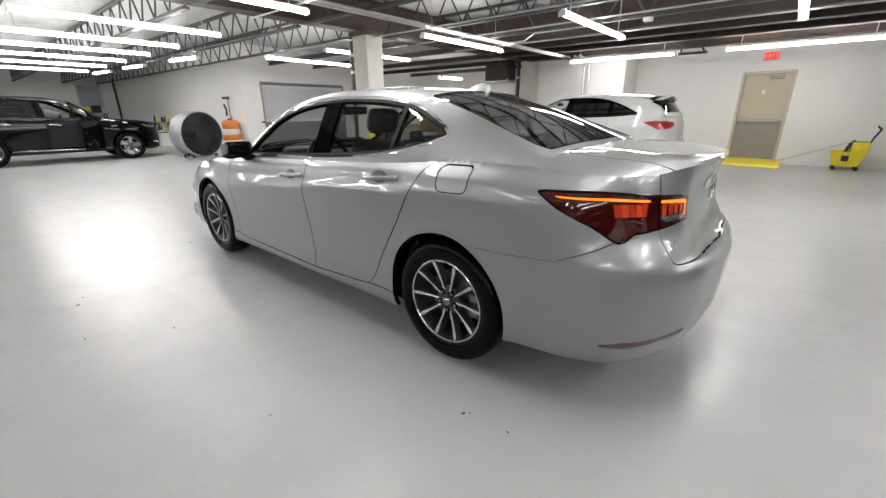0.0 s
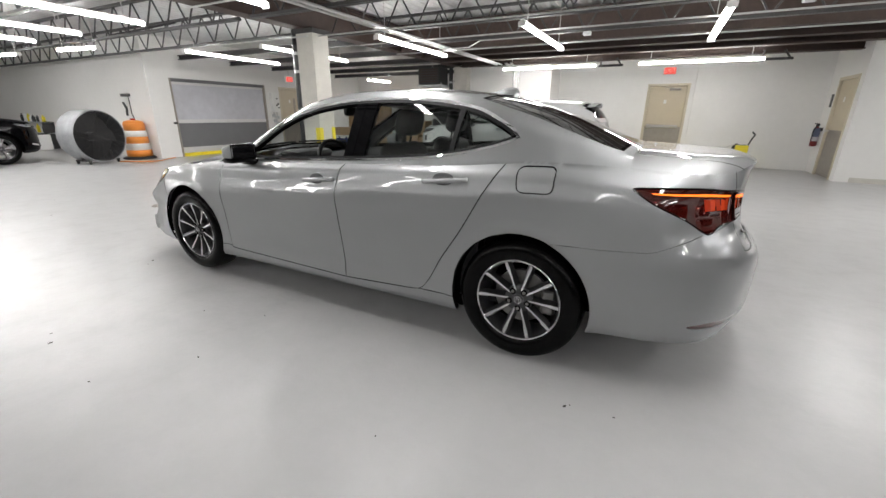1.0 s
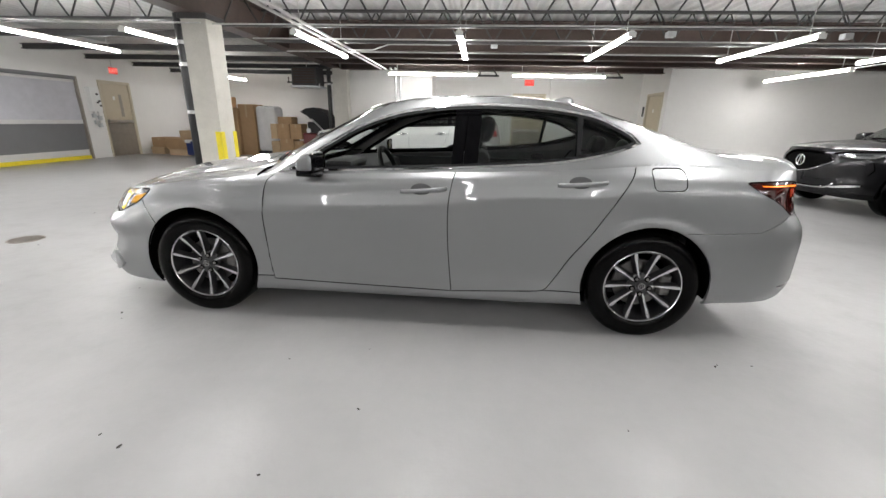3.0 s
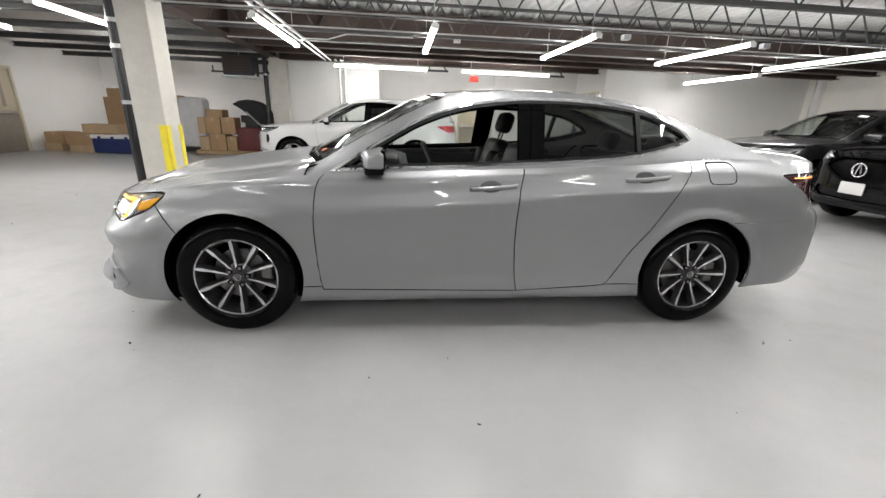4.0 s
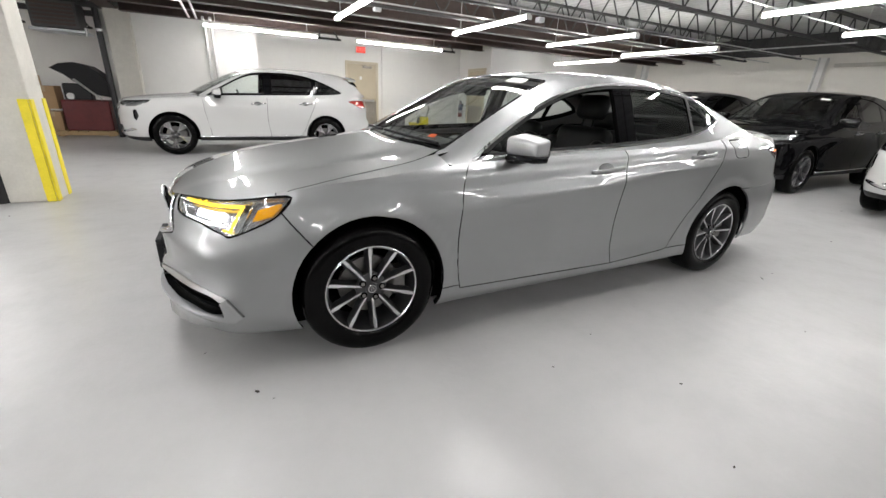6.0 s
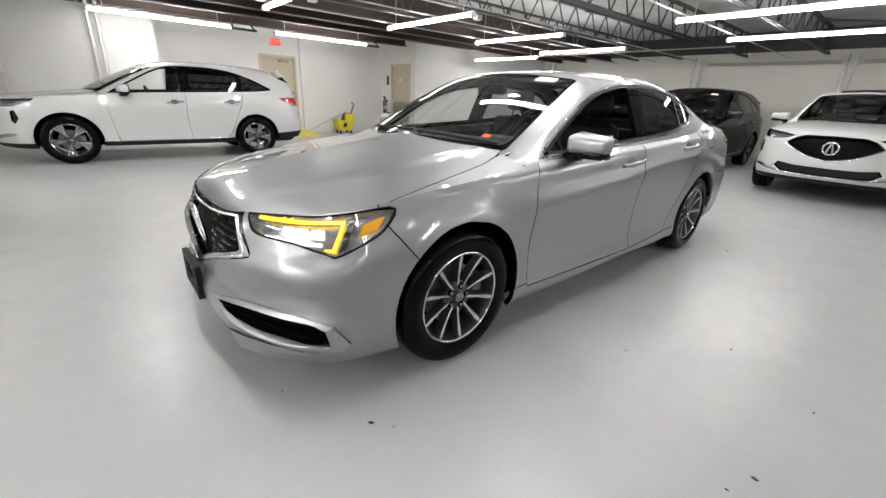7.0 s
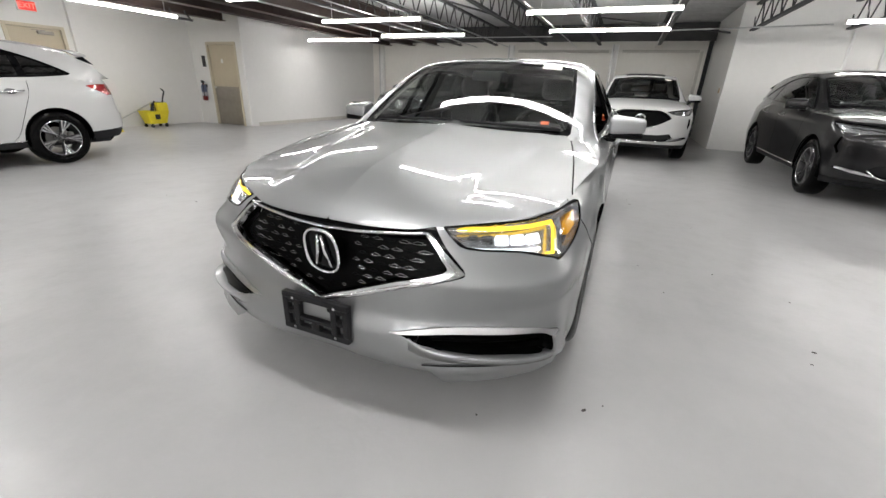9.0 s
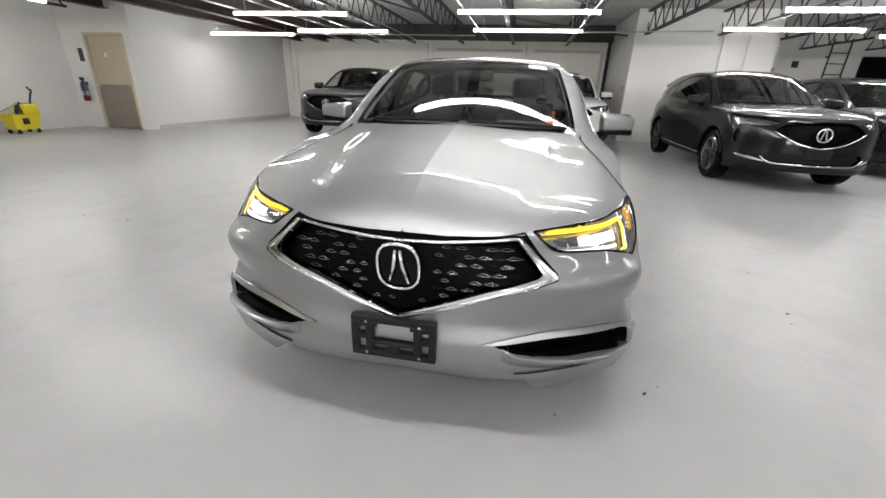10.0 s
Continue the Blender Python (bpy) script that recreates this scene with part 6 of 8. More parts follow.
    part("grille_surround", skin.piece("surround", L, gap=0, side=0, sink=-0.002, lip=0.045), C_BLACK, root, "gloss black grille surround", smooth=True)
    for bm in low_bar(c, [(0.0, 0.603)] + c.fr([(0.25, 0.653), (0.49, 0.772), (0.54, 0.812)]), 0.012, 0.012, 0.006):
        part("grille_trim", bm, C_CHROME, root, "thin chrome strip under the grille", smooth=True, angle=60)
    part("air_inlet", skin.piece("inlet", L, gap=0, side=0, sink=0.04, lip=0), C_MATT, root, smooth=True)
    for bm in low_bar(c, [(0.0, 0.378)] + c.fr([(0.30, 0.382), (0.52, 0.395), (0.62, 0.47)]), 0.022, 0.016, 0.002):
        part("bumper_trim", bm, C_SATIN, root, smooth=True)
    bp_ = on_low(c, (0.0, 0.78), 0.01)
    bm = bmesh.new()
    ribbon(bm, [(bp_.x - 0.01, 0.085 * math.cos(t), 0.78 + 0.085 * math.sin(t)) for t in [2 * math.pi * i / 26 for i in range(26)]], 0.02, 0.018, up=[(-1, 0, 0)] * 26, closed=True)
    bd = part("badge", bm, C_CHROME, root, "plain chrome oval badge", smooth=True)
    for s in (-1, 1):
        bm = bmesh.new()
        ribbon(bm, [(bp_.x - 0.01, s * 0.008, 0.85), (bp_.x - 0.012, s * 0.035, 0.72)], 0.02, 0.014, up=(-1, 0, 0))
        part("badge_bar", bm, C_CHROME, bd)
    part("plate_bracket", boxm(on_low(c, (0, 0.53), 0).x - 0.016, -0.15, 0.47, on_low(c, (0, 0.53), 0).x + 0.01, 0.15, 0.60, 0.006), C_MATT, root, "black plate bracket")
    tops = c.top_skin(12)
    hood = [(-1.2, -0.05), (-1.2, 1.3), (-0.40, 1.3), (-0.385, 0.88)] + [tuple(p) for p in spline([(-0.36, 0.865), (0.0, 0.825), (0.30, 0.775), (0.44, 0.72)], 4)] + [(0.36, 0.4), (0.33, -0.05)]
    tops.cut("hood", hood)
    tops.cut("gone", [(0.455, 0.778), (0.455, 1.3), (3.735, 1.3), (3.735, 0.75), (3.80, 0.4), (3.83, -0.05), (0.7, -0.05), (0.7, 0.778)])
    tops.cut("cowl", [(0.3, -0.05), (0.3, 0.76), (0.7, 0.76), (0.7, -0.05)], over=("",))
    T = c.top
    part("hood", tops.piece("hood", T, side=0, flip=True), body, root, smooth=True)
    part("cowl", tops.piece("cowl", T, gap=0, side=0, flip=True, sink=0.012, lip=0), C_MATT, root, smooth=True)
    tops.piece("", T, side=0, flip=True, lip=0.012, out=shell)
    sides = c.side_skin(60, 10)
    dlo = [tuple(p) for p in spline([(0.585, 1.098), (1.26, 1.130), (2.1, 1.166), (2.77, 1.198), (3.17, 1.235)], 4)] + [tuple(p) for p in spline([(3.20, 1.262), (3.02, 1.355), (2.84, 1.435), (2.55, 1.53), (2.24, 1.578), (1.9, 1.588), (1.56, 1.570), (1.345, 1.520), (1.13, 1.420), (0.82, 1.245)], 4)]

    def shrink(poly, d):
        out = []
        n = len(poly)
        for i in range(n):
            a, b = np.array(poly[i - 1]), np.array(poly[(i + 1) % n])
            t = (b - a) / max(1e-9, np.linalg.norm(b - a))
            out.append(tuple(np.array(poly[i]) + np.array([-t[1], t[0]]) * d))
        return out
    sides.cut("trim", dlo)
    sides.cut("glass_f", shrink(dlo, 0.02), over=("trim",))
    sides.cut("pillar", [(1.60, 0.9), (1.77, 0.9), (1.81, 1.7), (1.66, 1.7)], over=("glass_f",))
    sides.cut("glass_r", [(1.77, 0.9), (3.6, 0.9), (3.6, 1.7), (1.81, 1.7)], over=("glass_f",))
    sides.cut("pillar2", [(2.60, 0.9), (2.68, 0.9), (2.66, 1.7), (2.56, 1.7)], over=("glass_r",))
    S = c.side
    sides.piece("", S, gap=0, side=0, lip=0.03, out=shell)
    for sg in (1, -1):
        part("window_trim", sides.piece("trim", S, gap=0, side=sg, sink=-0.002, lip=0.012), C_BLACK, root, smooth=True)
        part("door_pillar", sides.piece("pillar", S, gap=0.002, side=sg, sink=0.003, lip=0.02), C_BLACK, root, smooth=True)
        part("window_divider", sides.piece("pillar2", S, gap=0.002, side=sg, sink=0.003, lip=0.02), C_BLACK, root, smooth=True)
        part("front_door_glass", sides.piece("glass_f", S, gap=0, side=sg, sink=0.006, lip=0), C_GLASS, root, smooth=True)
        part("rear_door_glass", sides.piece("glass_r", S, gap=0, side=sg, sink=0.006, lip=0), C_PRIVACY, root, smooth=True)
    rf = c.roof_skin(60, 12)
    rf.cut("frit", [(0.52, -0.05), (0.52, 0.93), (0.55, 0.955), (1.26, 0.955), (1.29, 0.91), (1.295, -0.05)])
    rf.cut("windscreen", [(0.57, -0.05), (0.57, 0.89), (0.60, 0.92), (1.23, 0.92), (1.26, 0.89), (1.265, -0.05)], over=("frit",))
    rf.cut("rear_window", [(3.26, -0.05), (3.26, 0.82), (3.29, 0.90), (3.60, 0.93), (3.66, 0.88), (3.67, -0.05)])
    rf.cut("sunroof", rounded([(1.40, -0.2), (1.95, -0.2), (1.95, 0.62), (1.40, 0.62)], 0.06))
    rf.cut("skip", [(0.0, -0.05), (0.52, -0.05), (0.52, 0.93), (0.0, 0.93)])
    Rf = c.roof
    rf.piece("", Rf, gap=0, side=0, lip=0.02, flip=True, out=shell)
    bmesh.ops.remove_doubles(shell, verts=shell.verts, dist=6e-4)
    part("body_shell", shell, body, root, smooth=True, angle=50)
    part("windscreen", rf.piece("windscreen", Rf, gap=0, side=0, flip=True, sink=0.004, lip=0), C_GLASS, root, smooth=True)
    part("windscreen_border", rf.piece("frit", Rf, gap=0, side=0, flip=True, sink=0.003, lip=0), C_BLACK, root, smooth=True)
    part("rear_window", rf.piece("rear_window", Rf, gap=0.002, side=0, flip=True, sink=0.003, lip=0.01), C_BLACK, root, smooth=True)
    part("sunroof", rf.piece("sunroof", Rf, gap=0.003, side=0, flip=True, sink=0.002, lip=0.01), C_BLACK, root, smooth=True)
    bm = bmesh.new()
    ribbon(bm, [(3.50 + 0.05 * (1 - (y / 0.6) ** 2), y, 1.598 - 0.085 * (abs(y) / 0.62) ** 2) for y in [-0.6 + 0.1 * i for i in range(13)]], 0.16, 0.03)
    part("roof_spoiler", bm, body, root, smooth=True)
    for sg in (1, -1):
        bm = bmesh.new()
        rows = [[bm.verts.new((x, sg * y, z)) for x, y, z in r] for r in (
            [(3.38, 0.655, 1.480), (3.50, 0.625, 1.505), (3.57, 0.690, 1.400)], [(3.38, 0.690, 1.480), (3.51, 0.650, 1.505), (3.58, 0.735, 1.400)])]
        bm.faces.new(rows[0][::-sg])
        bm.faces.new(rows[1][::sg])
        for k in range(3):
            bm.faces.new((rows[0][k], rows[0][(k + 1) % 3], rows[1][(k + 1) % 3], rows[1][k]))
        bmesh.ops.recalc_face_normals(bm, faces=bm.faces)
        part("spoiler_fin", bm, C_BLACK, root)
    for y0, y1 in ((-0.62, -0.05), (0.0, 0.55)):
        bm = bmesh.new()
        ribbon(bm, [(0.45, y0, 1.125), (0.42, (y0 + y1) / 2, 1.138), (0.42, y1, 1.14)], 0.016, 0.016)
        part("wiper", bm, C_MATT, root)
    bm = bmesh.new()
    q = [bm.verts.new(Vector(c.roof(uu, ww)) * Vector((1, -1, 1)) + Vector((-0.004, 0, 0.006))) for uu, ww in ((1.18, 0.78), (1.18, 0.60), (1.24, 0.60), (1.24, 0.78))]
    bm.faces.new(q)
    part("paper_label", bm, C_PAPER, root, "white paper label on the windscreen")
    door_handle(root, 1.50, 0.955, 0.985, C_SATIN if body is P_WHITE else body)
    door_handle(root, 2.42, 0.955, 1.01, C_SATIN if body is P_WHITE else body)
    side_mirror(root, 0.80, 0.905, 1.16, body, 1.1)
    part("underbody", boxm(-0.6, -0.78, 0.27, 3.6, 0.78, 0.36, 0.03), C_LINER, root)
    part("engine_bay", boxm(-0.76, -0.46, 0.32, 0.45, 0.46, 0.88, 0.03), C_LINER, root)
    arch_liners(root, (0.0, base), 0.375, 0.421, 0.55, 0.935)
    cabin(root, dict(x0=0.5, x1=3.5, w=0.84, dash=1.10, seat_z=0.42, front_seat=1.55, rear_seat=2.45, mirror=(1.12, 1.46)))
    for sg in (1, -1):
        part("door_panel", boxm(0.62, sg * 0.82, 0.4, 2.55, sg * 0.84, 1.06), C_CABIN, root)
    add_wheels(root, wheel_meshes(R, 0.250, 0.245, wheel_style), R, base, 0.825, (0.2, 0.8, 0.5, 1.1))
    return root


def repaint(root, old, fresh):
    """Gives a copied car another paint."""
    for o in root.children_recursive:
        for s in o.material_slots:
            if s.material is old:
                s.link = "OBJECT"
                s.material = fresh


def bare_front(root):
    """Takes the empty plate bracket off a car."""
    for q in list(root.children):
        if q.name.startswith("plate_bracket"):
            bpy.data.objects.remove(q)


suv = build_suv(pose(-5.53, 9.66, 0), P_WHITE, label="white sport utility vehicle with tinted rear windows and black sills")
tagged(suv, group="parked vehicles")
ROW = [
    (3.66, 1.20, P_WHITE, "white sport utility vehicle parked nose out by the cream wall"),
    (1.08, -1.86, P_GREY, "dark grey metallic sport utility vehicle with silver wheels"),
    (4.10, 6.62, P_CHARCOAL, "charcoal sport utility vehicle with a black grille by the cream wall"),
    (3.72, 3.98, P_MIDNIGHT, "black sport utility vehicle with a white front plate"),
    (2.6, -4.75, P_CHARCOAL, "charcoal sport utility vehicle beside the dark grey one"),
]
for x, y, mt, lb in ROW:
    o = copy_thing(suv, pose(x, y, 0))
    tagged(o, lb, group="parked vehicles")
    repaint(o, P_WHITE, mt)
    if mt is P_WHITE:
        bare_front(o)
    if mt is P_MIDNIGHT:
        for q in o.children:
            if q.name.startswith(("grille_trim", "bumper_trim", "fog_lamp_trim")):
                q.material_slots[0].link = "OBJECT"
                q.material_slots[0].material = C_BLACK
        part("front_plate", boxm(-0.975, -0.15, 0.47, -0.968, 0.15, 0.62, 0.003), C_WHITEPLATE, o, "white front plate")
# the black one in the far bay, its front door open
open_suv = copy_thing(suv, pose(-15.6, 3.42, 0, 0, 0, -90))
tagged(open_suv, "black sport utility vehicle with its front door open and red seats", group="parked vehicles")
repaint(open_suv, P_WHITE, P_BLACK)
repaint(open_suv, C_LEATHER, C_REDLEATHER)
repaint(open_suv, C_CABIN, C_MATT)
for o in list(open_suv.children):
    if o.name.startswith("front_door") and not o.name.startswith("front_door_glass"):
        if sum(v.co.y for v in o.data.vertices) > 0:
            hinge = Matrix.Translation((0.56, 0.95, 0))
            o.matrix_basis = hinge @ Matrix.Rotation(radians(58), 4, "Z") @ hinge.inverted()
            bm = bmesh.new()
            ribbon(bm, [(0.62, 0.90, 1.09), (0.95, 0.87, 1.27), (1.28, 0.80, 1.44), (1.58, 0.76, 1.53), (1.64, 0.90, 1.12)], 0.03, 0.045, up=(0, 1, 0))
            part("window_frame", bm, C_BLACK, o)
    if o.name.startswith("front_door_glass") and sum(v.co.y for v in o.data.vertices) > 0:
        bpy.data.objects.remove(o)
# the white one by the north wall is a smaller model
suv.matrix_basis = pose(-5.50, 9.62, 0) @ Matrix.Scale(0.96, 4)
bare_front(suv)

# ---------------------------------------------------------------- columns, pipes and ceiling services
def column(name, x0, y0, x1, y1, z1, label):
    return structure(name, boxm(x0, y0, 0, x1, y1, z1, 0.012, 2), M_CONCRETE, label)


col = column("column_main", -6.70, 5.37, -6.31, 5.76, 2.60, "off-white painted concrete column")
part("column_cap", boxm(-6.73, 5.34, 2.585, -6.28, 5.79, 2.66, 0.008), M_STEEL, col)
for x0, y0, x1, y1 in ((-6.318, 5.36, -6.30, 5.45), (-6.318, 5.68, -6.30, 5.77)):
    part("corner_guard", boxm(x0, y0, 0.0, x1, y1, 1.02, 0.004), M_YELLOW, col, "yellow painted steel corner guard")
part("corner_guard", boxm(-6.40, 5.352, 0.0, -6.32, 5.368, 1.02, 0.004), M_YELLOW, col)
pipe = thing("drain_pipe", "black drain pipe strapped to the concrete column", "pipe")
part("pipe", tube(bmesh.new(), (-6.76, 5.42, 0), (-6.76, 5.42, 1.98), 0.075, 16), M_BLACKPIPE, pipe, smooth=True)
part("upper_pipe", tube(bmesh.new(), (-6.76, 5.42, 1.98), (-6.76, 5.42, 2.66), 0.07, 16), M_BLACKPIPE, pipe, smooth=True)
for z in (1.30, 1.98, 2.28):
    part("pipe_clamp", tube(bmesh.new(), (-6.76, 5.42, z - 0.025), (-6.76, 5.42, z + 0.025), 0.082, 16), M_PIPE, pipe, smooth=True)
ncol = column("column_north", -6.72, 11.72, -6.28, 12.02, 2.70, "grey concrete wall column")
pipe = thing("drain_pipe", "black drain pipe beside the wall column", "pipe")
part("pipe", tube(bmesh.new(), (-6.86, 11.80, 0), (-6.86, 11.80, 2.64), 0.06, 16), M_BLACKPIPE, pipe, smooth=True)
part("pipe_clamp", tube(bmesh.new(), (-6.86, 11.80, 2.2), (-6.86, 11.80, 2.25), 0.07, 16), M_PIPE, pipe, smooth=True)


def conduit(pts, r=0.014, label="galvanised electrical conduit under the roof", mat=M_PIPE):
    ob = part("conduit", polytube(bmesh.new(), [Vector(p) for p in pts], r, 8), mat, smooth=True)
    return tagged(ob, label, "conduit", kind="structure")


for x in (-5.12, -4.98):
    conduit([(x, -6, 2.60), (x, 11.2, 2.60)], 0.022)
for y, z in ((5.52, 2.55), (6.72, 2.57), (8.02, 2.56), (3.3, 2.55), (1.0, 2.56)):
    conduit([(-6.35, y, z), (EAST, y, z)], 0.012)
conduit([(-10.2, 5.3, 2.52), (-6.35, 5.3, 2.52)], 0.012)
conduit([(-4.98, 7.9, 2.58), (-4.5, 7.9, 2.58), (-4.1, 7.55, 2.63), (-2.9, 7.55, 2.63)], 0.012)
for x in (-4.86, -4.72):
    conduit([(x, 11.95, 0.4), (x, 11.95, 2.55), (x, 11.2, 2.62)], 0.03, "galvanised conduit that drops down the white wall")
conduit([(4.9, 8.7, 2.42), (4.9, 3.4, 2.42)], 0.012)
conduit([(4.45, 0.9, 2.46), (4.0, -1.6, 2.46)], 0.012)
for (x, y) in ((-2.1, 7.4), (0.55, 6.3), (3.1, 6.35)):
    j = part("junction_box", boxm(x - 0.06, y - 0.06, 2.56, x + 0.06, y + 0.06, 2.64, 0.006), M_GALV)
    tagged(j, "small galvanised junction box under the joists", kind="structure")
# angle braces between the joists
for x, y0, y1 in ((-0.9, 6.0, 8.3), (1.3, 6.0, 8.3), (3.5, 4.3, 6.0), (5.6, 6.0, 8.3), (-10.5, 4.3, 5.6), (2.6, 0.9, 2.6), (7.0, -0.8, 2.6)):
    b = part("bridging", boxm(-0.02, 0, -0.02, 0.02, math.hypot(y1 - y0, 0.45), 0.02), M_STEEL, at=Matrix.Translation((x, y0, 2.66)) @ Matrix.Rotation(math.atan2(0.45, y1 - y0), 4, "X"))
    tagged(b, "dark steel bridging bar between joists", kind="structure")
# dark brackets on the north wall under the beams
for x in (-1.95, 1.35, -8.9, -7.6):
    y = 11.2 if x > -5 else 14.4
    bm = bmesh.new()
    box(bm, x - 0.45, y - 0.025, 2.44, x + 0.12, y + 0.025, 2.49)
    tube(bm, (x - 0.40, y, 2.46), (x - 0.40, y, 2.64), 0.02, 6)
    tube(bm, (x + 0.08, y, 2.46), (x - 0.05, y, 2.64), 0.02, 6)
    tagged(part("bracket", bm, M_STEEL), "dark steel bracket under the roof beams", kind="structure")

# unit heater in the north bay
h = thing("unit_heater", "dark brown suspended unit heater with a tray below", "heater")
part("heater_case", boxm(-7.85, 11.45, 2.16, -7.10, 12.05, 2.66, 0.015), M_STEEL, h)
part("drip_tray", boxm(-7.90, 11.42, 2.10, -7.02, 12.08, 2.15, 0.008), M_GALV, h)
for i in range(6):
    part("louvre", boxm(-7.80, 11.44, 2.22 + 0.07 * i, -7.15, 11.452, 2.262 + 0.07 * i), M_BROWN, h)
part("heater_pipe", polytube(bmesh.new(), [Vector((-7.3, 11.4, 2.08)), Vector((-7.0, 11.4, 2.06)), Vector((-7.0, 11.4, 2.2))], 0.018, 8), M_PIPE, h)
part("heater_hanger", tube(bmesh.new(), (-7.5, 11.75, 2.6), (-7.5, 11.75, 3.2), 0.012, 6), M_PIPE, h)

# east wall: posts, lintels and a ladder
for y in (5.45, 2.12, 10.6):
    p = thing("wall_post", "pale steel post with a conduit on the cream wall", "post")
    part("post", boxm(8.84, y - 0.10, 0, 9.0, y + 0.10, 2.62, 0.008), M_WALL, p)
    part("conduit", tube(bmesh.new(), (8.81, y + 0.04, 0.9), (8.81, y + 0.04, 2.62), 0.022, 10), M_PIPE, p)
for y0, y1 in ((-0.2, 1.9), (2.3, 5.2)):
    structure("door_head", boxm(8.93, y0, 2.40, 9.0, y1, 2.48), M_CONCRETE, "shallow painted lintel on the cream wall")
structure("door_jamb", boxm(8.9, -0.30, 0, 9.0, -0.22, 2.44), M_CONCRETE, "painted jamb on the cream wall")
conduit([(6.02, -2.62, 0.0), (6.02, -2.62, 2.62)], 0.028, "white conduit on the painted block wall", M_WHITE)
conduit([(6.02, -3.2, 1.2), (6.02, -3.2, 2.62)], 0.02, "white conduit on the painted block wall", M_WHITE)
tagged(part("push_button", boxm(6.4, -0.556, 1.30, 6.5, -0.535, 1.42, 0.004), M_CARD2), "small beige control plate on the white wall", "switch")
lad = thing("wall_ladder", "dark steel ladder fixed to the wall", "ladder")
for s in (-6.65, -7.12):
    part("ladder_rail", boxm(8.87, s - 0.014, 0.3, 8.92, s + 0.014, 2.9, 0.004), M_STEEL, lad)
for i in range(9):
    part("rung", tube(bmesh.new(), (8.895, -6.65, 0.5 + 0.29 * i), (8.895, -7.12, 0.5 + 0.29 * i), 0.014, 8), M_STEEL, lad)
for z in (0.8, 2.4):
    part("ladder_bracket", boxm(8.93, -6.68, z, 9.0, -6.62, z + 0.05), M_STEEL, lad)
tagged(part("beige_panel", boxm(8.95, -5.35, 0.0, 9.0, -4.62, 2.10, 0.006), M_BEIGE), "beige steel door panel in the far wall", "door")
al = thing("fire_alarm", "small dark alarm box on the wall", "alarm")
part("alarm_case", boxm(8.96, -5.95, 2.12, 9.0, -5.78, 2.30, 0.01), M_DARK, al)
scr = thing("wall_screen", "dark flat screen on the far wall", "screen")
part("screen", boxm(8.88, -8.95, 1.45, 8.98, -7.55, 2.45, 0.01), C_BLACK, scr)


# ---------------------------------------------------------------- doors
def exit_door(n, m, label, w=0.94, bar=True, closer=True, kick=0.0, slot=False, knob=False):
    """A steel door in its frame. Local: opening along x from 0 to w, the room towards -y."""
    root = tagged(thing("door_%d" % n, "", "", m=m), label, kind="structure")
    fr = bmesh.new()
    box(fr, -0.05, -0.02, 0, 0.012, 0.16, 2.14, 0.004)
    box(fr, w - 0.012, -0.02, 0, w + 0.05, 0.16, 2.14, 0.004)
    box(fr, 0.012, -0.02, 2.075, w - 0.012, 0.16, 2.14, 0.004)
    part("door_frame", fr, M_BEIGEF, root)
    leaf = part("door_leaf", boxm(0.016, 0.03, 0.012, w - 0.016, 0.075, 2.07, 0.003), M_BEIGE, root)
    if kick:
        part("kick_plate", boxm(0.02, 0.022, 0.015, w - 0.02, 0.029, kick, 0.001), M_KICK, root, "dull metal kick plate")
    if bar:
        b = bmesh.new()
        box(b, 0.08, -0.05, 0.98, w - 0.10, -0.005, 1.05, 0.008)
        box(b, 0.05, -0.06, 0.965, 0.16, 0.029, 1.065, 0.008)
        box(b, w - 0.17, -0.045, 0.975, w - 0.09, 0.029, 1.055, 0.008)
        part("crash_bar", b, M_STAINLESS, root, "brushed steel crash bar")
    if closer:
        b = bmesh.new()
        box(b, 0.50, -0.035, 1.96, 0.78, 0.029, 2.025, 0.008)
        box(b, 0.55, -0.15, 2.02, 0.575, -0.02, 2.032)
        box(b, 0.36, -0.15, 2.02, 0.575, -0.128, 2.032)
        part("door_closer", b, M_KICK, root, "door closer with its arm")
    if slot:
        part("vision_panel", boxm(0.60, 0.018, 1.15, 0.70, 0.029, 1.78, 0.003), M_KICK, root)
    if knob:
        b = bmesh.new()
        bmesh.ops.create_uvsphere(b, u_segments=14, v_segments=8, radius=0.03, matrix=Matrix.Translation((0.09, -0.03, 1.0)))
        tube(b, (0.09, 0.03, 1.0), (0.09, -0.03, 1.0), 0.012, 8)
        part("door_knob", b, M_STAINLESS, root, smooth=True)
    part("door_sign", boxm(0.40, 0.022, 1.62, 0.47, 0.029, 1.72), M_REFLECT, root)
    part("back_plate", boxm(-0.04, 0.165, 0, w + 0.04, 0.18, 2.14), M_BEIGE, root)
    return root


exit_door(1, pose(DA0, NORTH, 0), "beige steel exit door with a crash bar and closer, shut", DA1 - DA0, kick=1.0)
exit_door(2, pose(WEST, DC0, 0, 0, 0, 90), "beige steel exit door with a narrow plate, shut", DC1 - DC0, closer=False, kick=1.0, slot=True)
exit_door(3, pose(2.65, DB1, 0, 0, 0, -90), "beige steel door with a grey lower half, shut", DB1 - DB0, bar=False, closer=False, kick=1.02, knob=True)
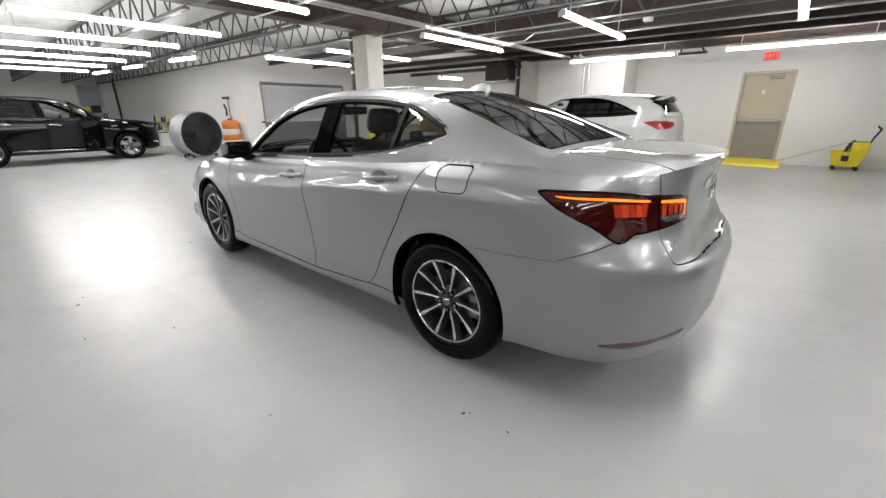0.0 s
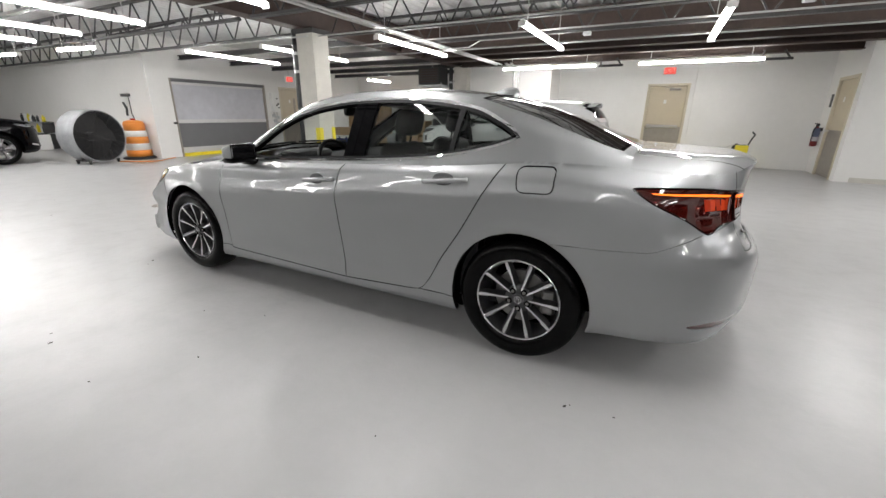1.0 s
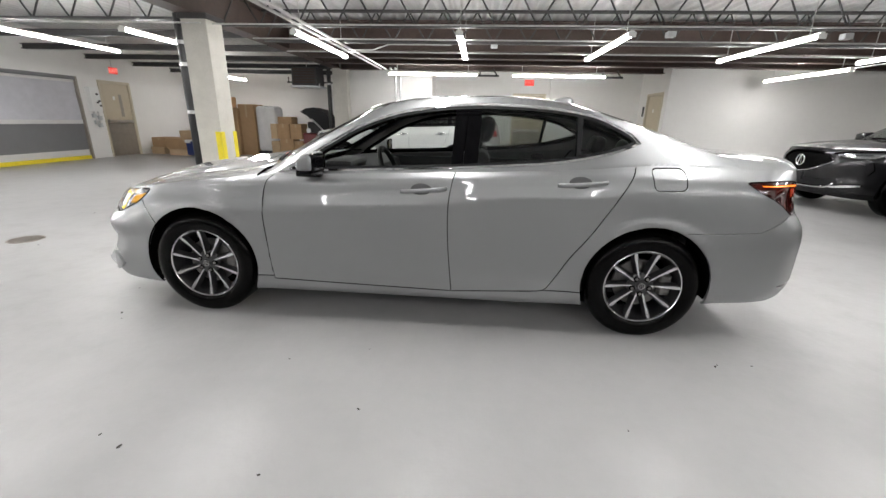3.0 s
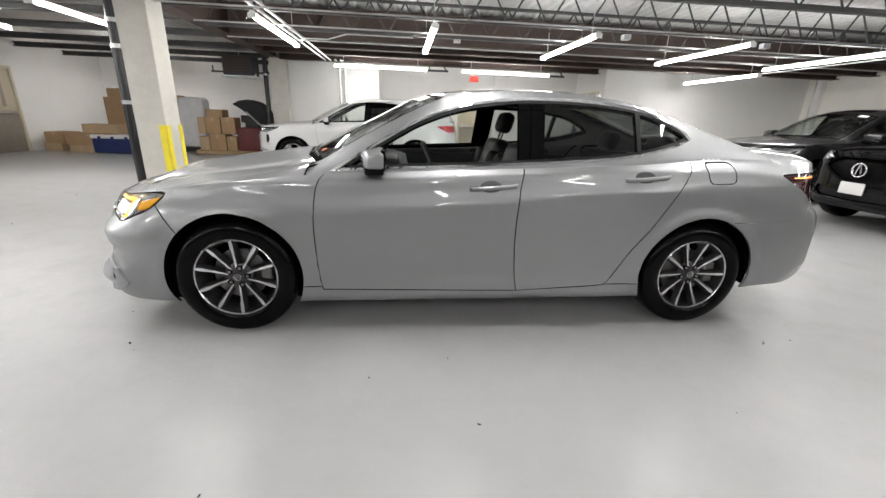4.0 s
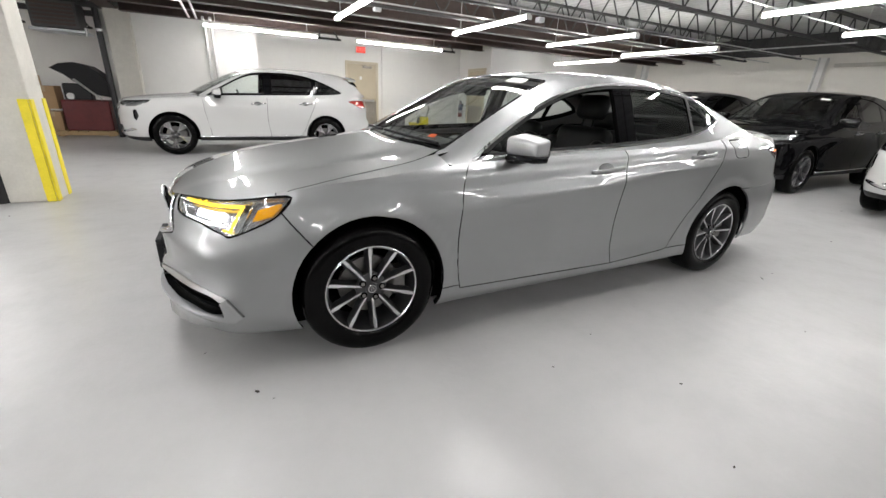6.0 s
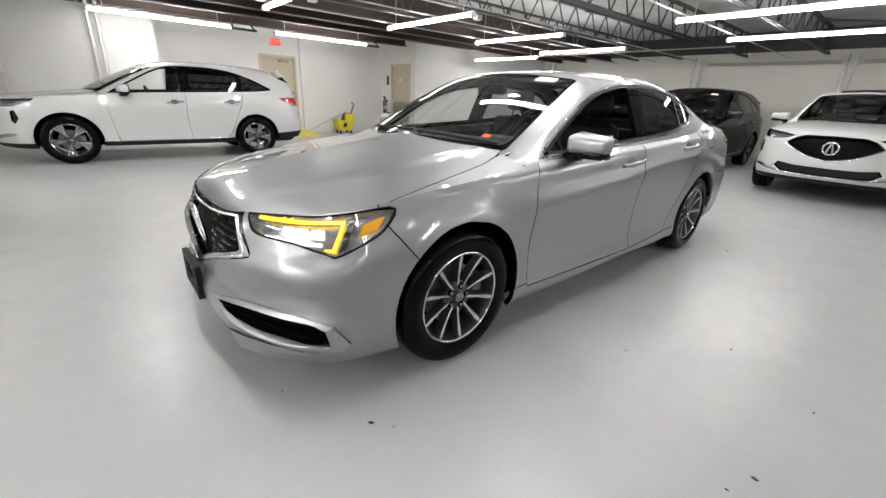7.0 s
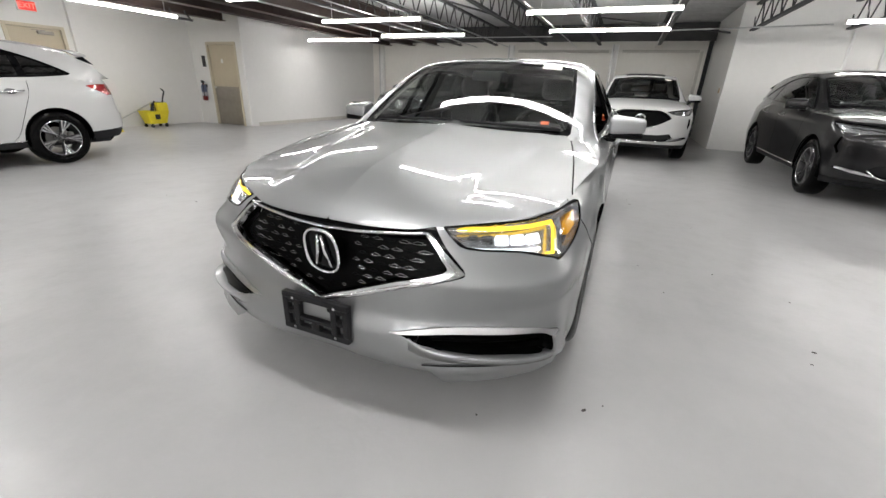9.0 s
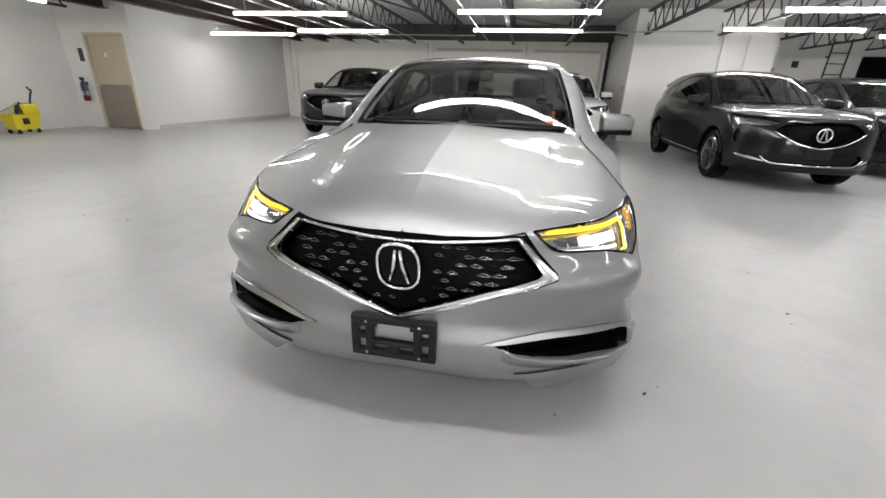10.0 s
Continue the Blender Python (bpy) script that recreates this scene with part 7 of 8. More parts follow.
# threshold ramp
bm = bmesh.new()
prof = [(NORTH - 1.05, 0.0), (NORTH - 1.0, 0.05), (NORTH - 0.02, 0.09), (NORTH - 0.02, 0.0)]
ra, rb = [[bm.verts.new((x, y, z)) for y, z in prof] for x in (-1.42, -0.12)]
for i in range(4):
    bm.faces.new((ra[i], ra[(i + 1) % 4], rb[(i + 1) % 4], rb[i]))
bm.faces.new(ra[::-1])
bm.faces.new(rb)
tagged(part("threshold_ramp", bm, M_YELLOW), "low yellow painted threshold ramp at the exit door", "ramp")


def exit_sign(m):
    s = thing("exit_sign", "lit red exit sign in a pale case", "sign", "exit signs", m)
    part("sign_case", boxm(-0.16, -0.03, -0.10, 0.16, 0.03, 0.10, 0.008), M_WHITE, s)
    part("sign_face", boxm(-0.145, -0.037, -0.085, 0.145, -0.031, 0.085), M_RED, s, "glowing red sign face")
    cu = bpy.data.curves.new("exit_text", "FONT")
    cu.body, cu.size, cu.align_x, cu.align_y, cu.extrude = "EXIT", 0.14, "CENTER", "CENTER", 0.002
    t = new("sign_text", cu)
    dg = bpy.context.evaluated_depsgraph_get()
    me = bpy.data.meshes.new_from_object(t.evaluated_get(dg))
    bpy.data.objects.remove(t)
    me.materials.clear()
    me.materials.append(M_SIGNTEXT)
    o = new("sign_text", me)
    o.parent = s
    o.matrix_basis = pose(0, -0.040, 0, 90, 0, 0)
    part("sign_hanger", tube(bmesh.new(), (0, 0, 0.1), (0, 0, 0.85), 0.01, 6), M_PIPE, s)
    return s


M_SIGNTEXT = material("bright red letters", (0.8, 0.1, 0.08), rough=0.4, emit=(1.0, 0.3, 0.25), power=1.0)
exit_sign(pose(-0.79, 13.068, 2.46))
exit_sign(pose(-12.85, 10.78, 2.40, 0, 0, 90))

# ---------------------------------------------------------------- rolling door
rd = tagged(thing("door_4", "", ""), "closed grey high-speed rolling door with a clear vinyl band and yellow foot", kind="structure")
X = WEST - 0.06


def sheet(y0, y1, z0, z1, x, wob):
    bm = bmesh.new()
    n = 24
    gr = [[bm.verts.new((x + wob * math.sin(j * 1.3 + i * 0.25) * 0.5, y0 + (y1 - y0) * i / n, z0 + (z1 - z0) * j / 6)) for j in range(7)] for i in range(n + 1)]
    for i in range(n):
        for j in range(6):
            bm.faces.new((gr[i][j], gr[i + 1][j], gr[i + 1][j + 1], gr[i][j + 1]))
    return bm


part("foot_bar", boxm(X - 0.03, RD0 + 0.03, 0.0, X + 0.045, RD1 - 0.03, 0.10, 0.01), M_YELLOW, rd, "yellow foot bar")
part("curtain", sheet(RD0 + 0.02, RD1 - 0.02, 0.10, 0.26, X, 0.004), M_CURTAINL, rd, smooth=True)
part("curtain", sheet(RD0 + 0.02, RD1 - 0.02, 0.26, 0.95, X + 0.003, 0.006), M_CURTAIN, rd, smooth=True)
part("curtain_band", boxm(X - 0.01, RD0 + 0.02, 0.95, X + 0.014, RD1 - 0.02, 1.05, 0.004), M_CURTAINL, rd)
part("vinyl_window", sheet(RD0 + 0.02, RD1 - 0.02, 1.05, 2.01, X, 0.012), M_VINYL, rd, "hazy clear vinyl window", smooth=True)
part("curtain_band", boxm(X - 0.01, RD0 + 0.02, 2.01, X + 0.014, RD1 - 0.02, 2.08, 0.004), M_CURTAINL, rd)
part("roll_cover", boxm(X - 0.15, RD0, 2.08, X + 0.07, RD1, RDH, 0.01), M_CURTAIN, rd)
for y in (RD0 - 0.02, RD1 - 0.03):
    part("guide_rail", boxm(WEST - 0.10, y, 0, WEST + 0.02, y + 0.05, RDH, 0.004), M_KICK, rd)
part("sensor", boxm(WEST + 0.0, RD0 - 0.11, 0.93, WEST + 0.06, RD0 - 0.02, 0.98, 0.005), M_DARK, rd)
ctl = thing("control_box", "pale grey door control box with black switches", "control box")
part("box_case", boxm(WEST, 10.12, 1.28, WEST + 0.16, 10.42, 1.92, 0.01), M_WHITE, ctl)
for y, z in ((10.30, 1.74), (10.34, 1.56), (10.28, 1.52), (10.36, 1.44)):
    part("switch", tube(bmesh.new(), (WEST + 0.15, y, z), (WEST + 0.19, y, z), 0.025, 10), M_DARK, ctl)
for k, (y, z) in enumerate(((10.22, 1.16), (10.38, 1.10), (10.26, 0.98), (10.36, 0.90))):
    part("junction", boxm(WEST, y - 0.05, z - 0.05, WEST + 0.07, y + 0.05, z + 0.06, 0.005), M_GALV, ctl)
    part("conduit", tube(bmesh.new(), (WEST + 0.03, y, z), (WEST + 0.03, y, 1.3), 0.012, 8), M_PIPE, ctl)


# ---------------------------------------------------------------- cardboard, pallet and stored goods in the north bay
def carton(x0, y0, z0, x1, y1, z1, mat=M_CARD, label="closed brown cardboard box", turn=0.0, tape=True):
    cx, cy = (x0 + x1) / 2, (y0 + y1) / 2
    dx, dy, h = abs(x1 - x0) / 2, abs(y1 - y0) / 2, z1 - z0
    r = thing("cardboard_box", label, "box", "stored cardboard boxes", pose(cx, cy, z0, 0, 0, turn))
    part("carton", boxm(-dx, -dy, 0, dx, dy, h - 0.006, 0.006), mat, r)
    for s in (-1, 1):
        part("flap", boxm(-dx + 0.003, min(s * 0.003, s * (dy - 0.004)), h - 0.006, dx - 0.003, max(s * 0.003, s * (dy - 0.004)), h, 0.001), mat, r)
    if tape:
        part("tape", boxm(-dx - 0.002, -0.028, h * 0.72, -dx, 0.028, h), M_TAPE, r)
        part("tape", boxm(-dx, -0.028, h, dx, 0.028, h + 0.0015), M_TAPE, r)
        part("tape", boxm(-0.03, -dy - 0.002, h * 0.75, 0.03, -dy, h), M_TAPE, r)
    return r


carton(-12.15, 11.55, 0, -11.10, 12.2, 0.20, M_CARD2, "flat pale cardboard carton")
carton(-12.25, 11.60, 0.20, -11.05, 12.25, 0.52)
carton(-11.90, 11.80, 0.52, -11.00, 12.4, 0.76, M_CARD2, "low pale cardboard carton with a printed side", 4)
carton(-11.55, 12.35, 0, -10.20, 13.1, 1.50, M_CARD, "large upright brown cardboard carton")
carton(-11.45, 12.40, 1.50, -11.0, 12.85, 1.74, M_CARD)
carton(-10.95, 12.40, 1.50, -10.5, 12.9, 1.84, M_CARD, turn=5)
carton(-10.25, 12.5, 0, -9.70, 13.1, 1.62, M_CARD, "tall brown cardboard carton")
carton(-13.0, 11.85, 0, -12.55, 12.6, 0.22, M_CARD2, "pale cardboard carton by the wall")
carton(-12.98, 11.9, 0.22, -12.5, 12.55, 0.52, M_CARD)
cool = thing("cooler", "dark blue chest cooler with a white lid", "cooler")
part("cooler_body", boxm(-11.52, 11.50, 0.02, -10.42, 12.05, 0.40, 0.03, 2), M_BLUE, cool)
part("cooler_lid", boxm(-11.54, 11.48, 0.40, -10.40, 12.07, 0.50, 0.025, 2), M_WHITE, cool, "white lid")
for x in (-11.3, -10.97, -10.62):
    part("latch", boxm(x - 0.04, 11.465, 0.34, x + 0.04, 11.48, 0.46, 0.005), M_BLUE, cool)
part("cooler_foot", boxm(-11.45, 11.55, 0, -10.5, 12.0, 0.02), M_DARK, cool)
# shrink wrapped goods
wr = bmesh.new()
box(wr, -9.72, 12.55, 0.14, -9.02, 13.15, 1.58, 0.09, 3)
for v in wr.verts:
    v.co.x += 0.03 * math.sin(v.co.z * 9 + v.co.y * 4)
    v.co.y += 0.03 * math.sin(v.co.z * 7 + v.co.x * 5)
w = thing("wrapped_goods", "tall load in clear shrink wrap", "pallet load")
part("wrap", wr, M_SHRINK, w, smooth=True)
part("base", boxm(-9.74, 12.53, 0, -9.0, 13.17, 0.14), M_DARK, w)
pal = thing("pallet", "pine pallet under the stacked boxes", "pallet")
for y in (11.95, 12.45, 12.95):
    part("stringer", boxm(-9.05, y, 0.02, -6.98, y + 0.05, 0.10), M_WOOD, pal)
for i in range(12):
    part("deck_board", boxm(-9.05 + 0.175 * i, 11.93, 0.10, -8.92 + 0.175 * i, 13.03, 0.12), M_WOOD, pal)
for x in (-9.0, -8.0, -7.1):
    part("deck_board", boxm(x - 0.05, 11.93, 0.0, x + 0.06, 13.03, 0.02), M_WOOD, pal)
for i, (x0, y0, z0, x1, y1, z1, mt) in enumerate(((-8.95, 12.0, 0.12, -8.68, 12.5, 0.50, M_CARD2), (-8.66, 12.0, 0.12, -8.22, 12.5, 0.58, M_CARD), (-8.20, 12.02, 0.12, -7.93, 12.5, 0.52, M_CARD),
                                                 (-8.72, 12.0, 0.58, -8.32, 12.5, 1.05, M_CARD), (-8.30, 12.02, 0.58, -7.93, 12.5, 1.05, M_CARD), (-8.95, 12.02, 0.58, -8.74, 12.45, 0.82, M_CARD2),
                                                 (-8.95, 12.02, 0.82, -8.74, 12.45, 1.04, M_CARD2), (-8.70, 12.05, 1.05, -8.25, 12.5, 1.26, M_CARD))):
    carton(x0, y0, z0, x1, y1, z1, mt, turn=(i % 3 - 1) * 0.6)
# a machine in dark red with a raised black cover
mc = thing("shop_machine", "dark red shop machine with a raised black hood", "machine")
part("machine_body", boxm(-7.88, 12.0, 0.12, -7.02, 12.7, 0.78, 0.03, 2), material("dark red enamel", (0.12, 0.012, 0.012), rough=0.4, vary=0.3, scale=6), mc)
part("machine_back", boxm(-7.90, 12.45, 0.12, -7.40, 12.75, 1.12, 0.02), M_DARK, mc)
bm = bmesh.new()
pr = [(-7.92, 1.42), (-7.75, 1.52), (-7.5, 1.56), (-7.25, 1.50), (-7.05, 1.35), (-6.95, 1.10), (-6.96, 0.86), (-7.20, 0.90), (-7.45, 1.08), (-7.70, 1.30)]
fa, fb = [[bm.verts.new((x, y, z)) for x, z in pr] for y in (12.0, 12.6)]
for i in range(len(pr)):
    bm.faces.new((fa[i], fa[(i + 1) % len(pr)], fb[(i + 1) % len(pr)], fb[i]))
bm.faces.new(fa[::-1])
bm.faces.new(fb)
bmesh.ops.recalc_face_normals(bm, faces=bm.faces)
part("hood", bm, C_MATT, mc, "black curved hood", smooth=True)
part("hood_strut", tube(bmesh.new(), (-7.55, 11.97, 1.22), (-7.12, 11.97, 0.80), 0.022, 8), M_PIPE, mc)
part("hand_wheel", lathe(bmesh.new(), [(0.03, 0), (0.07, 0), (0.07, 0.03), (0.03, 0.03)], 16, Matrix.Translation((-7.66, 11.96, 0.86)) @ Matrix.Rotation(radians(90), 4, "X")), M_PIPE, mc)

# ---------------------------------------------------------------- west bay: fan, barrel, clutter
fan = thing("drum_fan", "large galvanised drum fan with a dark wire guard on castors", "fan", m=pose(-13.43, 4.78, 0.66, 0, 0, -78))
fan.matrix_basis = fan.matrix_basis @ Matrix.Diagonal((1, 0.8, 1, 1))
lathe_m = Matrix.Rotation(radians(90), 4, "X")
part("drum", lathe(bmesh.new(), [(0.615, -0.36), (0.63, -0.34), (0.63, 0.34), (0.615, 0.36), (0.60, 0.34), (0.60, -0.34), (0.615, -0.36)], 48, lathe_m, caps=False), M_OLDGALV, fan, smooth=True)
# black disc and sleeve added so the drum looks dark behind the guard
part("rear_shroud", lathe(bmesh.new(), [(0.60, 0.26), (0.45, 0.30), (0.0, 0.31)], 40, lathe_m, caps=False), M_DARK, fan, smooth=True)
part("drum_lining", lathe(bmesh.new(), [(0.598, 0.26), (0.598, -0.335)], 40, lathe_m, caps=False), M_DARK, fan, smooth=True)
for k in range(1, 24):
    r = 0.0255 * k
    pts = [Vector((r * math.cos(2 * math.pi * i / 32), 0.345, r * math.sin(2 * math.pi * i / 32))) for i in range(32)]
    part("guard_ring", ribbon(bmesh.new(), pts, 0.007, 0.007, up=[(0, 1, 0)] * 32, closed=True), M_STEEL, fan)
for k in range(10):
    a = math.pi * k / 10
    part("guard_spoke", tube(bmesh.new(), (-0.605 * math.cos(a), 0.345, -0.605 * math.sin(a)), (0.605 * math.cos(a), 0.345, 0.605 * math.sin(a)), 0.006, 6), M_STEEL, fan)
bl = bmesh.new()
for k in range(4):
    a = math.pi / 2 * k
    q = [bl.verts.new((r * math.cos(a + d), dy, r * math.sin(a + d))) for r, d, dy in ((0.08, -0.3, -0.05), (0.55, -0.28, -0.08), (0.56, 0.3, 0.08), (0.08, 0.4, 0.05))]
    bl.faces.new(q)
part("fan_blade", bl, M_DARK, fan)
part("motor", tube(bmesh.new(), (0, -0.16, 0), (0, 0.16, 0), 0.11, 20), M_DARK, fan, smooth=True)
st = bmesh.new()
for s in (-1, 1):
    box(st, s * 0.34 - 0.03, -0.30, -0.60, s * 0.34 + 0.03, 0.30, -0.56)
    box(st, s * 0.34 - 0.03, -0.03, -0.58, s * 0.34 + 0.03, 0.03, -0.36)
part("fan_stand", st, M_STEEL, fan)
for sx in (-0.34, 0.34):
    for sy in (-0.26, 0.26):
        part("castor", tube(bmesh.new(), (sx - 0.015, sy, -0.62), (sx + 0.015, sy, -0.62), 0.04, 12), M_DARK, fan)

bar = thing("traffic_barrel", "orange and white striped traffic barrel with a dark base", "barrel", m=pose(-13.75, 5.92, 0))
edges = [(0.30, 0.06, 0.24, M_ORANGE), (0.285, 0.24, 0.42, M_REFLECT), (0.275, 0.42, 0.60, M_ORANGE), (0.262, 0.60, 0.76, M_REFLECT), (0.25, 0.76, 0.96, M_ORANGE)]
for r, z0, z1, mt in edges:
    part("barrel_band", lathe(bmesh.new(), [(r, z0), (r, z1 - 0.03), (r - 0.012, z1)], 28), mt, bar, smooth=True)
part("barrel_top", lathe(bmesh.new(), [(0.238, 0.96), (0.22, 1.0), (0.12, 1.03), (0.0, 1.04)], 28), M_ORANGE, bar, smooth=True)
part("barrel_handle", boxm(-0.10, -0.02, 1.02, 0.10, 0.02, 1.08, 0.01), M_EXTRED, bar)
part("barrel_base", lathe(bmesh.new(), [(0.40, 0.0), (0.40, 0.04), (0.33, 0.07)], 28), M_DARK, bar, smooth=True)
rack = thing("wall_hook_rack", "thin dark wire rack with a hose end on the wall", "rack")
bm = bmesh.new()
polytube(bm, [Vector((-14.6, 6.16, 1.72)), Vector((-14.2, 6.16, 1.72)), Vector((-14.2, 6.16, 1.2)), Vector((-14.05, 6.16, 0.9))], 0.012, 6)
part("rack_rod", bm, M_STEEL, rack)
part("hose_end", polytube(bmesh.new(), [Vector((-14.5, 6.14, 1.5)), Vector((-14.35, 6.13, 1.35)), Vector((-14.42, 6.14, 1.15))], 0.03, 8), M_STEEL, rack)
part("rack_plate", boxm(-14.62, 6.17, 1.66, -14.16, 6.2, 1.74), M_STEEL, rack)
hose = thing("floor_hose", "thin orange hose that lies on the floor", "hose")
pts = spline([(-13.9, 5.4, 0.012), (-13.2, 5.2, 0.012), (-12.6, 5.7, 0.012), (-12.9, 6.2, 0.012), (-13.1, 6.5, 0.012)], 6)
part("hose", polytube(bmesh.new(), [Vector(p) for p in pts], 0.012, 6), M_ORANGE, hose)

random.seed(5)


def supply(name, label, cat, x, y, h, r, mt, kind="can"):
    o = thing(name, label, cat, "cleaning supplies by the west wall", pose(x, y, 0))
    if kind == "can":
        part("body", lathe(bmesh.new(), [(r, 0), (r, h * 0.7), (r * 0.8, h * 0.82), (r * 0.35, h * 0.9), (r * 0.35, h)], 16), mt, o, smooth=True)
        part("cap", lathe(bmesh.new(), [(r * 0.4, h), (r * 0.4, h * 1.05), (0, h * 1.06)], 12), M_DARK, o, smooth=True)
    else:
        part("body", boxm(-r, -r, 0, r, r, h, 0.02, 2), mt, o)
        part("lid", boxm(-r * 0.9, -r * 0.9, h, r * 0.9, r * 0.9, h * 1.06, 0.01), M_DARK, o)
    return o


for i in range(5):
    supply("supply_drum", "white plastic supply drum on the floor", "drum", -21.3 + 0.55 * i, 5.65 + 0.15 * (i % 2), 0.42 + 0.08 * (i % 3), 0.2, M_WHITE if i % 2 == 0 else M_REFLECT, "box")
sh = thing("supply_shelf", "low shelf crowded with dark and pale bottles", "shelf")
for z in (0.50, 0.86):
    part("shelf_board", boxm(-21.4, 5.85, z, -19.3, 6.18, z + 0.025), M_GALV, sh)
for x in (-21.4, -19.33):
    part("shelf_leg", boxm(x, 5.86, 0, x + 0.03, 6.17, 0.9), M_STEEL, sh)
for i in range(16):
    x = -21.3 + 0.125 * i
    b = thing("bottle", "plastic bottle on the supply shelf", "bottle", "bottles on the shelf", pose(x, 6.0 + 0.05 * random.random(), 0.525 if i % 2 else 0.885))
    hh = 0.2 + 0.1 * random.random()
    part("body", lathe(bmesh.new(), [(0.05, 0), (0.05, hh * 0.7), (0.02, hh * 0.85), (0.02, hh)], 10), (M_DARK, M_WHITE, M_REFLECT, M_DARK, M_YELLOW)[i % 5], b, smooth=True)
supply("tool_cart", "yellow plastic tub on the floor", "tub", -20.9, 5.2, 0.3, 0.16, M_YELLOW, "box")
# far west bench with boxes
bn = thing("work_bench", "metal work bench along the far wall", "bench")
part("bench_top", boxm(-27.3, 2.2, 1.2, -26.6, 5.6, 1.25), M_GALV, bn)
for y in (2.3, 5.5):
    for x in (-27.2, -26.7):
        part("bench_leg", boxm(x - 0.03, y - 0.03, 0, x + 0.03, y + 0.03, 1.2), M_STEEL, bn)
for i, (y, hh, mt) in enumerate(((4.3, 0.3, M_YELLOW), (4.75, 0.25, M_YELLOW), (5.2, 0.35, M_DARK), (2.6, 0.3, M_CARD), (3.4, 0.22, M_GALV))):
    b = thing("storage_bin", "plastic bin on the work bench", "bin", "bins on the bench", pose(-26.95, y, 1.25))
    part("bin_body", boxm(-0.2, -0.17, 0, 0.2, 0.17, hh, 0.02), mt, b)
wn = tagged(thing("window_1", "", ""), "grey frosted window in the far west wall", kind="structure")
part("window_frame", boxm(-27.5, 4.7, 1.5, -27.45, 5.7, 2.6, 0.01), M_GALV, wn)
part("pane", boxm(-27.45, 4.76, 1.56, -27.44, 5.64, 2.54), material("frosted pane", (0.35, 0.37, 0.39), rough=0.4, vary=0.1, scale=3), wn)
conduit([(-26.9, 6.14, 0.2), (-26.9, 6.14, 2.9)], 0.05, "dark pipe in the corner of the west wall", M_STEEL)

# ---------------------------------------------------------------- mop bucket and extinguisher
mb = thing("mop_bucket", "yellow plastic mop bucket with a wringer, standing by the wall", "mop bucket", m=pose(0.98, 12.58, 0))
bm = bmesh.new()
lo, hi = (0.21, 0.15), (0.29, 0.20)
q0 = [bm.verts.new((sx * lo[0], sy * lo[1], 0.09)) for sx, sy in ((-1, -1), (1, -1), (1, 1), (-1, 1))]
q1 = [bm.verts.new((sx * hi[0], sy * hi[1], 0.40)) for sx, sy in ((-1, -1), (1, -1), (1, 1), (-1, 1))]
q2 = [bm.verts.new((sx * (hi[0] - 0.02), sy * (hi[1] - 0.02), 0.40)) for sx, sy in ((-1, -1), (1, -1), (1, 1), (-1, 1))]
q3 = [bm.verts.new((sx * (lo[0] - 0.01), sy * (lo[1] - 0.01), 0.12)) for sx, sy in ((-1, -1), (1, -1), (1, 1), (-1, 1))]
bm.faces.new(q0[::-1])
bm.faces.new(q3)
for a, b in ((q0, q1), (q1, q2), (q2, q3)):
    for i in range(4):
        bm.faces.new((a[i], a[(i + 1) % 4], b[(i + 1) % 4], b[i]))
bmesh.ops.bevel(bm, geom=[e for e in bm.edges if abs(e.verts[0].co.z - e.verts[1].co.z) > 0.2], offset=0.04, segments=3, affect="EDGES", profile=0.5)
part("bucket", bm, M_YELLOW, mb, smooth=True, angle=50)
part("wringer", boxm(0.02, -0.16, 0.38, 0.30, 0.16, 0.60, 0.03, 2), M_YELLOW, mb)
# thin black plate laid on top in place of a cut slot
part("wringer_slot", boxm(0.06, -0.12, 0.595, 0.26, 0.12, 0.606), M_DARK, mb)
part("wringer_handle", polytube(bmesh.new(), [Vector((0.27, 0.05, 0.50)), Vector((0.34, 0.05, 0.72)), Vector((0.40, 0.05, 0.86)), Vector((0.33, 0.05, 0.93))], 0.018, 8), M_DARK, mb, smooth=True)
part("bucket_label", boxm(-0.10, -0.192, 0.20, 0.02, -0.178, 0.32, 0.002), M_DARK, mb)
for sx in (-0.18, 0.18):
    for sy in (-0.13, 0.13):
        part("castor", tube(bmesh.new(), (sx, sy - 0.015, 0.04), (sx, sy + 0.015, 0.04), 0.04, 12), M_DARK, mb)
        part("castor_fork", boxm(sx - 0.02, sy - 0.02, 0.05, sx + 0.02, sy + 0.02, 0.10), M_DARK, mb)
mp = thing("mop", "string mop whose long grey metal handle leans on the bucket", "mop")
part("mop_handle", tube(bmesh.new(), (-0.42, 12.40, 0.03), (1.02, 12.56, 0.62), 0.014, 10), M_PIPE, mp, smooth=True)
bm = bmesh.new()
random.seed(8)
for i in range(26):
    a = random.uniform(0, 6.28)
    d = Vector((math.cos(a) * 0.12, math.sin(a) * 0.06, -0.12 - 0.1 * random.random()))
    polytube(bm, [Vector((1.02, 12.56, 0.63)), Vector((1.02, 12.56, 0.66)) + d * 0.5, Vector((1.02, 12.56, 0.56)) + d], 0.012, 5)
part("mop_head", bm, M_DARK, mp)

